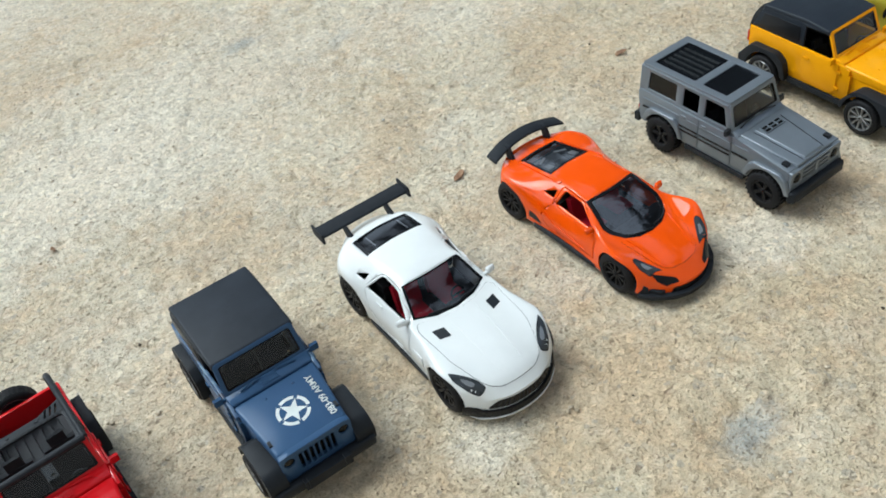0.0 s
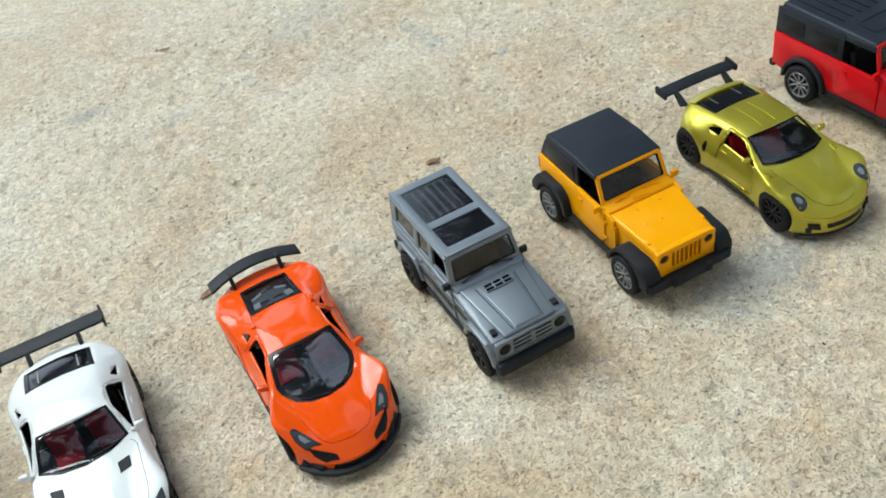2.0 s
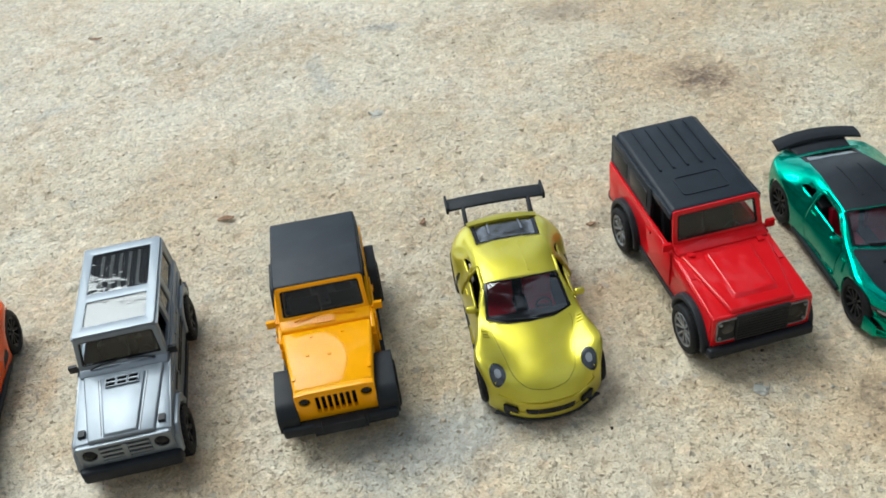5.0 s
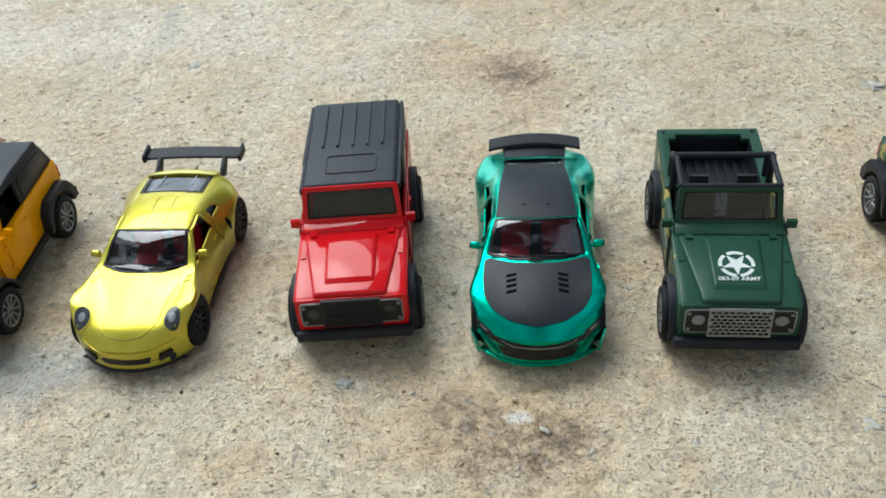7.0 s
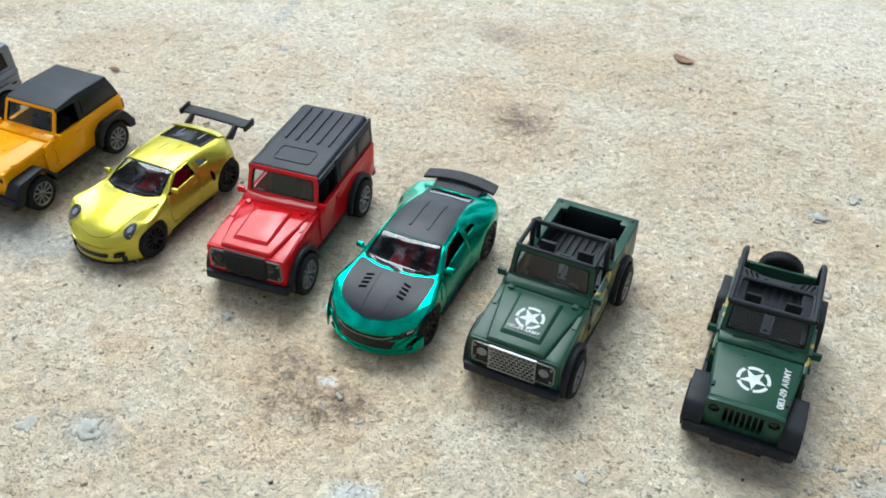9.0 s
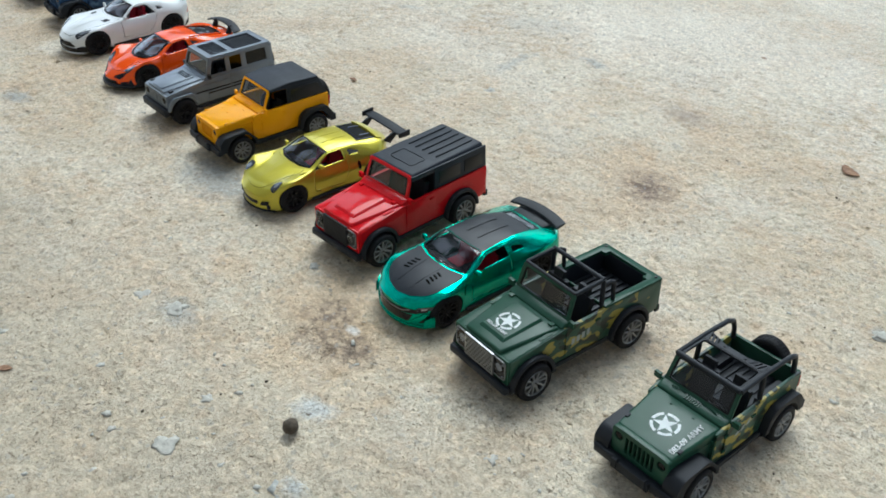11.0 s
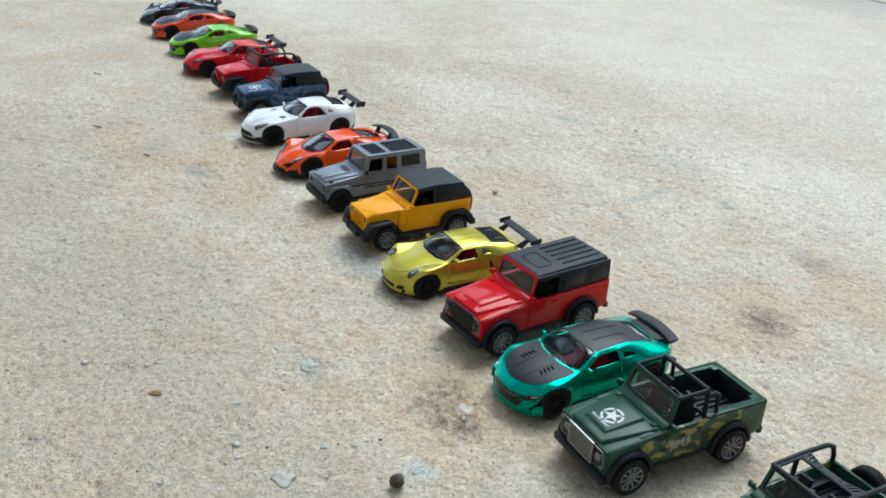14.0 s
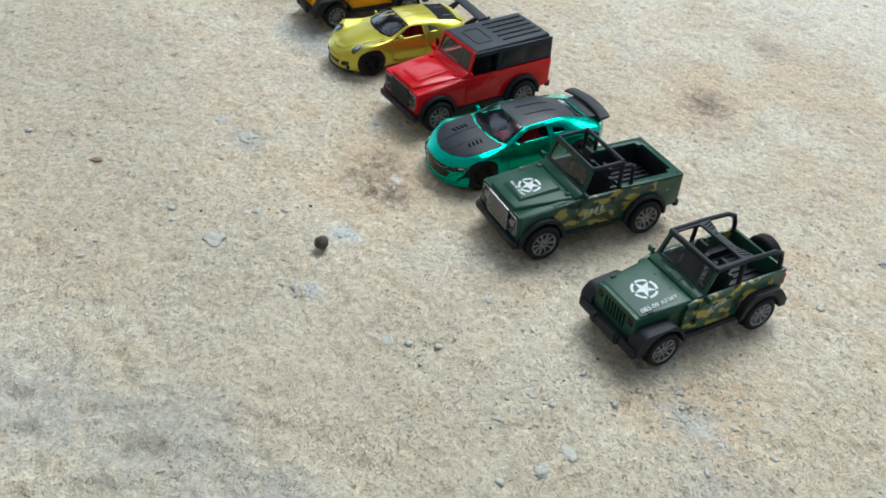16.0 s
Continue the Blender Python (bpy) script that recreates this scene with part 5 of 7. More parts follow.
def coupe(paint_):
    """The long-bonnet coupe with two square bonnet vents and a racing wing."""
    c = dict(
        w0=[(-59, 19), (-50, 24.4), (-36, 25), (0, 24), (36, 25.2), (50, 24.2), (61, 18)], z0=[(-59, 3.8), (-50, 4.2), (0, 5.4), (50, 7), (61, 11)],
        w1=[(-59, 20), (-51, 24.8), (-37, 26.8), (-16, 25), (6, 24.8), (34, 26.3), (50, 25), (61, 20)], z1=[(-59, 10.0), (-37, 15), (0, 16), (36, 18), (61, 17)],
        w2=[(-59, 16), (-51, 22.4), (-37, 26.0), (-18, 23.0), (4, 22.2), (20, 23.0), (36, 25.8), (50, 22.8), (61, 16)], z2=[(-59, 13.6), (-51, 18.8), (-38, 23.0), (-16, 24), (4, 24.4), (20, 25.0), (36, 25.6), (50, 25.2), (61, 21.5)],
        w3=[(-59, 8), (-52, 11), (-30, 15), (-9.5, 20.0), (5, 15.6), (20, 15.0), (38, 15.6), (48, 15.6), (61, 11)], z3=[(-59, 14.2), (-52, 19.4), (-36, 23.4), (-9.5, 25.6), (5, 33.6), (20, 34.2), (38, 32.6), (48, 30.6), (61, 24.4)],
        z4=[(-59, 14.4), (-52, 20.0), (-36, 24.4), (-14, 26.8), (4.5, 34.9), (14, 36.0), (24, 35.4), (38, 33.6), (48, 31.4), (61, 25)],
    )
    ws = sym([(0, -15.0), (10, -13.2), (18.8, -8.4), (14.8, 4.4), (8, 3.4), (0, 3.0)])
    rg = sym([(0, 31.8), (15.2, 31.0), (14.8, 45.2), (0, 46.6)])
    car, tree, doors = sports_car(paint_, c, (-59, 61), (8, 30), (8, 24), ((-36, 11.8), (36, 11.9)), 10.8, 25.9, ws, rg,
        rounded([(-9, 24.6), (4.0, 32.7), (16.8, 33.1), (22.8, 25.6)], [0.4, 1.8, 2.4, 0.8]), rounded([(25, 27.4), (24, 30.6), (31, 28.2)], 0.5), rounded([(-11.5, 9), (-11.5, 23.5), (-5, 28), (4.0, 33.4), (17, 33.8), (23.6, 26.4), (20.5, 18), (13, 9)], [2, 2, 1, 1.5, 2, 2, 2, 2]),
        sym([(0, -55.6), (8, -54.9), (13.4, -51.8), (16.4, -46), (19.4, -36), (20.6, -14), (18.8, -11), (9, -15.4), (0, -16.6)]), dash=-11, seat_y=10, rear_mat=DARK_GLASS)
    for s in (1, -1):
        sq = [(s * 11.2, -25.2), (s * 16.0, -23.6), (s * 16.4, -18.2), (s * 11.2, -19.8)][:: 1 if s > 0 else -1]
        decal(car, "bonnet_vent", tree, "z", sq, MATT, 0.36, 1, 0.5)
        decal(car, "bonnet_crease", tree, "z", [(s * 5.2, -50), (s * 5.9, -50), (s * 7.4, -18), (s * 6.8, -18)][:: 1 if s > 0 else -1], paint_, 0.42, 1, 0.7)
        decal(car, "rear_window_bar", tree, "z", [(s * 8.6, 33.5), (s * 9.2, 33.5), (s * 9.0, 43), (s * 8.4, 43)][:: 1 if s > 0 else -1], CHROME, 0.05, 1, 0.3)
    mouth = rounded([(-16.8, 8.7), (16.8, 8.7), (12.6, 13.0), (-12.6, 13.0)], 1.4)
    decal(car, "grille", tree, "y", mouth, GLOSS, 0.3, -1, 0.6, 1.4)
    for k in range(-6, 7):
        decal(car, "grille_bar", tree, "y", [(k * 2.2 - 0.25, 9.4), (k * 2.2 + 0.25, 9.4), (k * 2.2 * 0.88 + 0.2, 12.6), (k * 2.2 * 0.88 - 0.2, 12.6)], BLACK, 0.55, -1, 0.4)
    decal(car, "lower_intake", tree, "y", rounded(sym([(0, 4.3), (18.6, 4.3), (18.8, 8.2), (16.4, 7.6), (0, 7.6)]), 0.4), GLOSS, 1.1, -1, 1.6, 1.2)
    both("corner_intake", hull8([(17.6, -54.2, 4.3), (20.6, -52.2, 4.3), (25.0, -46.4, 4.3), (22.8, -46.2, 4.3)], [(18.2, -53.2, 8.6), (20.4, -51.6, 9.4), (24.6, -46.4, 10.4), (22.8, -46.2, 10.0)], 0.4), GLOSS, car)
    lamp(car, tree, "z", rounded([(14.6, -51.4), (17.8, -51.8), (21.2, -48.6), (23.9, -42.8), (23.7, -39.2), (19.6, -43.0), (16.0, -47.4)], [1.2, 1.4, 2.0, 1.4, 0.6, 2.0, 2.0]))
    part("splitter", lip(tree, 5.0, 1.2, 22.0, -47, 2.9, 3.8), paint_, car)
    part("rear_wing", wing(24, 60, 33.0, 8.5, 1.6, 0.0, 0, 6), MATT, car)
    both("wing_end", slab("x", rounded([(54, 30.5), (64, 30.5), (65, 35.9), (55, 35.5)], 0.6), 23.8, 24.8, (), 0.2), MATT, car)
    both("wing_post", slab("x", [(47.5, 28), (54.5, 26), (61.5, 33.2), (56.5, 33.2)], 10.8, 12.4, (), 0.25), MATT, car)
    both("sill", box(22.8, 25.2, -22, 22, 4.2, 6.4, 0.6), MATT, car)
    decal(car, "diffuser", tree, "y", rounded([(-18, 8), (18, 8), (16, 13), (-16, 13)], 1), MATT, 0.2, 1)
    lamp(car, tree, "y", rounded([(9, 17.5), (17, 16.5), (17.2, 19), (9, 19.6)], 0.6), 1, TAIL, 0.25, "tail_light")
    mirror_pair(car, 21.8, -7.5, 26.8, paint_)
    wipers(car, tree, ws[:3])
    for s, d in zip((1, -1), doors):
        decal(car, "fender_vent", tree, "x", rounded([(-22.5, 13), (-14, 14.5), (-14, 17.5), (-21.5, 18)], 0.6), paint_, 0.45, s)
        part("door_handle", panel(tree, "x", rounded([(10, 21.8), (14.5, 22.0), (14.5, 23.0), (10, 22.8)], 0.3), 0.45, 0.6, s), paint_, d)
    return car


def flat_six(paint_):
    """The rear-engined coupe with oval lamps and a high wing."""
    c = dict(
        w0=[(-56, 19), (-48, 24.0), (-33, 24.8), (0, 23.8), (33, 25.4), (48, 24.2), (57, 18)], z0=[(-56, 3.6), (-48, 4.2), (0, 5.2), (48, 6.5), (57, 10)],
        w1=[(-56, 20), (-49, 24.4), (-34, 26.9), (-14, 24.2), (6, 24.4), (32, 26.8), (48, 25.2), (57, 20)], z1=[(-56, 10), (-34, 14.6), (0, 15.6), (32, 18), (57, 17)],
        w2=[(-56, 16), (-49, 21.8), (-35, 25.8), (-15, 22.4), (4, 21.8), (18, 22.4), (34, 25.4), (46, 23.2), (57, 16)], z2=[(-56, 13.2), (-49, 19.4), (-36, 24.2), (-14, 24), (4, 24.4), (18, 24.6), (32, 25.0), (46, 25.2), (57, 22.0)],
        w3=[(-56, 8), (-49, 11), (-32, 13.4), (-16.5, 19.4), (0.5, 16.8), (16, 16.9), (34, 16.6), (46, 16.6), (57, 12)], z3=[(-56, 14.0), (-49, 18.6), (-36, 22.0), (-16.5, 25.4), (0.5, 32.4), (16, 32.8), (34, 31.4), (46, 29.8), (57, 24.2)],
        z4=[(-56, 14.2), (-49, 18.9), (-36, 22.4), (-21, 26.0), (0, 33.7), (10, 34.4), (20, 33.8), (34, 32.2), (46, 30.6), (57, 24.6)],
    )
    ws = sym([(0, -21.2), (10, -20.0), (18.4, -15.8), (16.0, 0.2), (8, -0.8), (0, -1.2)])
    rg = sym([(0, 27.6), (14.6, 27.0), (15.4, 44.6), (0, 45.4)])
    car, tree, doors = sports_car(paint_, c, (-56, 57), (8, 30), (9, 26), ((-33.5, 11.4), (35.5, 11.7)), 10.6, 26.2, ws, rg,
        rounded([(-14.4, 25.0), (-0.4, 31.8), (10.6, 32.2), (11.8, 25.6)], [0.4, 1.8, 1.0, 0.8]), rounded([(15.6, 27.0), (15.2, 31.0), (17.4, 31.0), (23.6, 28.6), (23.6, 27.6)], 0.7), rounded([(-15.5, 8.6), (-15.5, 23.4), (-8, 28.4), (-0.8, 32.6), (12.4, 33.0), (12.8, 22), (12.4, 14), (9.5, 8.6)], [2, 2, 1, 1, 1, 1, 2, 2]),
        sym([(0, -52.6), (8, -50.8), (12.6, -45.5), (14.6, -36), (17.2, -22), (16.8, -19.6), (8, -22.8), (0, -23.6)]), dash=-14, seat_y=8, belt=25.6, rear_mat=REAR_GLASS)
    for s in (1, -1):
        decal(car, "bonnet_crease", tree, "z", [(s * 3.4, -42), (s * 4.5, -42), (s * 6.2, -23.5), (s * 4.8, -23.5)][:: 1 if s > 0 else -1], paint_, 0.25, 1, 0.6)
        decal(car, "roof_crease", tree, "z", [(s * 3.8, 2.5), (s * 4.8, 2.5), (s * 4.5, 24), (s * 3.5, 24)][:: 1 if s > 0 else -1], paint_, 0.2, 1, 0.5)
        for k in range(3):
            decal(car, "fender_louvre", tree, "z", [(s * (18.6 + 0.3 * k), -24.6 + 1.6 * k), (s * 21.6, -24.0 + 1.6 * k), (s * 21.6, -23.2 + 1.6 * k), (s * (18.6 + 0.3 * k), -23.8 + 1.6 * k)][:: 1 if s > 0 else -1], paint_, 0.4, 1, 0.5)
        decal(car, "rear_window_bar", tree, "z", [(s * 7.2, 34), (s * 8.0, 34), (s * 7.7, 43.6), (s * 7.0, 43.6)][:: 1 if s > 0 else -1], CHROME, 0.05, 1, 0.3)
    ov = [(18.9 + 3.3 * math.cos(t) - 0.4 * math.sin(t), -43.0 + 4.4 * math.sin(t) + 0.9 * math.cos(t)) for t in (2 * math.pi * k / 22 for k in range(22))]
    for l in (ov, flipped(ov)):
        decal(car, "lamp_ring", tree, "z", scaled(l, 1.14), paint_, 0.35, 1, 0.5, 1.4, [scaled(l, 0.99)])
    lamp(car, tree, "z", ov, 1, None, 0.2)
    decal(car, "lower_grille", tree, "y", rounded([(-9.6, 6.6), (9.6, 6.6), (10.4, 9.4), (-10.4, 9.4)], 0.8), GLOSS, 0.25, -1)
    for l in (rounded([(12.6, 7.0), (17.4, 7.6), (18.2, 10.4), (13.2, 9.8)], 0.7),):
        for m in (l, flipped(l)):
            decal(car, "side_intake", tree, "y", m, GLOSS, 1.1, -1, 1.6, 1.0)
    decal(car, "bumper_lip", tree, "y", rounded([(-20, 13.6), (-10, 12.4), (10, 12.4), (20, 13.6), (20, 14.3), (10, 13.1), (-10, 13.1), (-20, 14.3)], 0.1), paint_, 0.4, -1, 0.5)
    part("splitter", lip(tree, 5.0, 0.6, 22.2, -46.5, 2.6, 3.9), MATT, car)
    part("rear_wing", wing(23.4, 62.5, 31.0, 8.4, 1.6, 1.2, 0.6, 8), MATT, car)
    both("wing_end", slab("x", rounded([(57.9, 28.2), (67.5, 28.2), (67.9, 33.0), (57.9, 32.0)], 0.8), 23.0, 24.2, (), 0.3), MATT, car)
    both("wing_post", slab("x", [(49, 26), (55, 22.4), (64.5, 30.8), (59.5, 30.8)], 15.0, 16.8, (), 0.3), MATT, car)
    decal(car, "ducktail", tree, "z", sym([(0, 43.5), (16, 42.5), (16.5, 47), (0, 48.6)]), paint_, 1.0, 1, 1.2)
    both("sill", box(22.4, 24.8, -19, 19, 4.0, 6.0, 0.6), MATT, car)
    lamp(car, tree, "y", rounded([(9, 16.4), (18, 15.2), (18.6, 17.6), (9, 18.4)], 0.6), 1, TAIL, 0.25, "tail_light")
    decal(car, "diffuser", tree, "y", rounded([(-17, 7.5), (17, 7.5), (15, 11.5), (-15, 11.5)], 1), MATT, 0.2, 1)
    mirror_pair(car, 21.4, -9.8, 26.8, paint_)
    wipers(car, tree, ws[:3])
    for s, d in zip((1, -1), doors):
        decal(car, "side_intake", tree, "x", disc(21.4, 19.0, 1.25, 18, 3.3), GLOSS, 0.15, s, 0.4, 1.0)
        part("door_handle", panel(tree, "x", rounded([(6.6, 20.6), (11, 20.8), (11, 21.8), (6.6, 21.6)], 0.3), 0.45, 0.6, s), paint_, d)
    return car


def mid_engine(paint_):
    """The low mid-engined car with a glazed engine cover and a curved tail wing."""
    c = dict(
        w0=[(-62, 18), (-52, 24.0), (-36, 25), (0, 23.6), (36, 25.6), (50, 24), (57, 19)], z0=[(-62, 4.2), (-52, 4.2), (0, 5), (50, 7), (57, 10)],
        w1=[(-62, 18.6), (-53, 24), (-37, 27.0), (-16, 24), (6, 24.6), (34, 26.6), (48, 25.2), (57, 21)], z1=[(-62, 7.6), (-37, 13.6), (0, 14.6), (34, 17.6), (57, 17)],
        w2=[(-62, 15), (-53, 21.6), (-37, 26.2), (-19, 22.0), (4, 21.2), (18, 22.4), (36, 26.0), (48, 23.4), (57, 18)], z2=[(-62, 9), (-53, 17.2), (-37, 24.2), (-18, 22.4), (4, 22.8), (18, 24.4), (36, 26.2), (48, 25.4), (57, 23)],
        w3=[(-62, 8), (-53, 11), (-40, 14), (-25, 18.4), (-6, 15.2), (12, 14.4), (32, 13.6), (46, 13), (57, 11)], z3=[(-62, 9.8), (-53, 16), (-40, 19.8), (-25, 22.6), (-6, 30.8), (12, 31.4), (32, 28.2), (46, 25.6), (57, 23)],
        z4=[(-62, 10), (-53, 16.2), (-42, 19.8), (-32, 22.2), (-6, 31.9), (4, 32.6), (16, 31.8), (32, 28.6), (46, 25.8), (57, 23.2)],
    )
    ws = sym([(0, -35.2), (7.5, -33.8), (13.4, -30.2), (17.2, -24.4), (18.2, -20.6), (15.1, -6.2), (8, -7.4), (0, -7.8)])
    rg = sym([(0, 22.6), (12.8, 21.6), (11.8, 45.6), (0, 46.8)])
    car, tree, doors = sports_car(paint_, c, (-62, 57), (9, 32), (5, 18), ((-36, 11.9), (39, 12.1)), 10.6, 26.2, ws, rg,
        rounded([(-18.2, 23.2), (-5.6, 30.1), (7.2, 30.6), (9.4, 24.2)], [0.5, 2.2, 1.6, 0.8]), rounded([(11.6, 26), (11.4, 29.4), (18.6, 26.8)], 0.5), rounded([(-20.4, 8.6), (-20.4, 21.6), (-13, 26.6), (-6.0, 30.9), (9.6, 31.4), (10.4, 24), (16, 17.6), (12, 8.6)], [2, 2, 1, 1, 1, 1, 2, 2]),
        sym([(0, -55.6), (8.6, -54.2), (12.4, -50), (14.6, -42), (16.6, -30.6), (14.2, -31.0), (7.8, -35.0), (0, -36.4)]), dash=-26, seat_y=1, belt=24.4, screen_mat=REAR_GLASS, rear_mat=REAR_GLASS, border=0.885)
    # engine under the tail glass
    part("engine", joined(box(-8.5, 8.5, 25, 42, 17, 22.6, 0.8), *[box(s * 3.6 - 2.4, s * 3.6 + 2.4, 27 + 4 * k, 29.4 + 4 * k, 22.2, 23.8, 0.5) for s in (-1, 1) for k in range(3)]), RIM_SILVER, car)
    for s in (1, -1):
        decal(car, "engine_cover_bar", tree, "z", [(s * 3.4, 35.5), (s * 8.6, 33.0), (s * 8.6, 34.6), (s * 3.4, 37.6)][:: 1 if s > 0 else -1], CHROME, 0.05, 1, 0.3)
        decal(car, "engine_cover_bar", tree, "z", [(s * 6.6, 25), (s * 10, 25), (s * 9.4, 30), (s * 6.2, 30)][:: 1 if s > 0 else -1], CHROME, 0.05, 1, 0.3)
        decal(car, "bonnet_crease", tree, "z", [(s * 9.0, -52), (s * 9.8, -52), (s * 14.0, -31.5), (s * 13.2, -31.5)][:: 1 if s > 0 else -1], paint_, 0.5, 1, 0.8)
        decal(car, "flying_buttress", tree, "z", [(s * 13.6, 12), (s * 15.2, 13), (s * 13.6, 44), (s * 12.2, 42)][:: 1 if s > 0 else -1], paint_, 0.9, 1, 1.1)
    lamp(car, tree, "z", rounded([(12.6, -52.4), (16.2, -51.4), (18.8, -51.6), (21.4, -47.6), (21.8, -43.4), (19.6, -42.4), (16.4, -46.8)], [0.5, 1.5, 1.0, 1.5, 1.2, 1.4, 2.0]))
    for l in (rounded([(8.4, -59.8), (13.8, -57.2), (17.0, -53.8), (18.6, -50.8), (15.6, -53.0), (12.0, -55.4), (8.6, -57.8)], 0.5),):
        for m in (l, flipped(l)):
            decal(car, "side_intake", tree, "z", m, GLOSS, 0.3, 1, 1.0, 1.0)
    both("bumper_corner", hull8([(19.4, -53.6, 3.2), (21.6, -51.6, 3.2), (25.8, -44.6, 3.2), (22.4, -45.4, 3.2)], [(20.0, -51.6, 9.4), (21.4, -50.6, 10.6), (25.2, -44.8, 12.0), (23.2, -45.2, 11.4)], 0.5), MATT, car)
    decal(car, "lower_grille", tree, "y", rounded([(-12.5, 5.0), (12.5, 5.0), (11, 8.4), (-11, 8.4)], 0.6), GLOSS, 0.3, -1)
    part("splitter", lip(tree, 5.4, 2.6, 23.6, -47.5, 2.8, 5.6, 0.6), MATT, car)
    part("rear_wing", wing(23.5, 58.5, 30.6, 8.0, 1.7, 3.0, -3.4, 6), MATT, car)
    both("wing_post", slab("x", rounded([(49.6, 23.2), (54.6, 22), (57, 31), (53.4, 31)], 0.5), 11.6, 13.4, (), 0.35), MATT, car)
    both("sill", hull8([(21.4, -20, 4), (25.2, -22, 4), (25.6, 22, 4), (21.4, 22, 4)], [(21.4, -20, 6.2), (24.6, -22, 6), (25.2, 22, 7), (21.4, 22, 7)], 0.5), MATT, car)
    for s, d in zip((1, -1), doors):
        # this black panel paints in the shade of a body-coloured recess
        decal(car, "side_intake", tree, "x", rounded([(16, 8.5), (25, 10), (23.6, 14.5), (19, 13)], 0.8), BLACK, 0.15, s)
        decal(car, "side_crease", tree, "x", rounded([(-14, 10.2), (8, 13.6), (19, 20.6), (18.2, 21.4), (7.4, 14.6), (-14, 11.0)], 0.2), paint_, 0.5, s, 0.7)
    decal(car, "tail_panel", tree, "y", rounded([(-18, 13), (18, 13), (18, 20), (-18, 20)], 1.2), GLOSS, 0.2, 1)
    lamp(car, tree, "y", rounded([(12, 19.6), (18.6, 18.6), (18.8, 20.6), (12, 21.4)], 0.5), 1, TAIL, 0.3, "tail_light")
    mirror_pair(car, 21.2, -17, 24.0, paint_)
    wipers(car, tree, ws[:4])
    return car

# ---- ground: one sheet of weathered concrete, finely rough round the row, out to the horizon ----
def lattice(nx, ny, seed):
    return np.random.RandomState(seed).rand(ny, nx)


def ripple(X, Y, size, seed):
    """Smooth random heights, 0 to 1, of features of that size."""
    g = lattice(512, 512, seed)
    u, v = X / size, Y / size
    i, j = np.floor(u).astype(int), np.floor(v).astype(int)
    a, b = u - i, v - j
    a, b = a * a * (3 - 2 * a), b * b * (3 - 2 * b)
    i0, i1, j0, j1 = i % 512, (i + 1) % 512, j % 512, (j + 1) % 512
    return (g[j0, i0] * (1 - a) + g[j0, i1] * a) * (1 - b) + (g[j1, i0] * (1 - a) + g[j1, i1] * a) * b


def axis_lines(lo, hi, step, far):
    inner = list(np.arange(lo, hi, step))
    grow = [step * 1.45**k for k in range(1, 24)]
    left, right, x0, x1 = [], [], lo, inner[-1]
    for g in grow:
        x0, x1 = x0 - g, x1 + g
        left.append(x0)
        right.append(x1)
    left, right = [x for x in left if x > -far] + [-far], [x for x in right if x < far] + [far]
    return np.array(left[::-1] + inner + right)


def joint_line(X, Y):
    """Metres beyond the far joint of the slab."""
    return (Y - 1.470 - 0.10 * (X + 0.894)) / 1.005


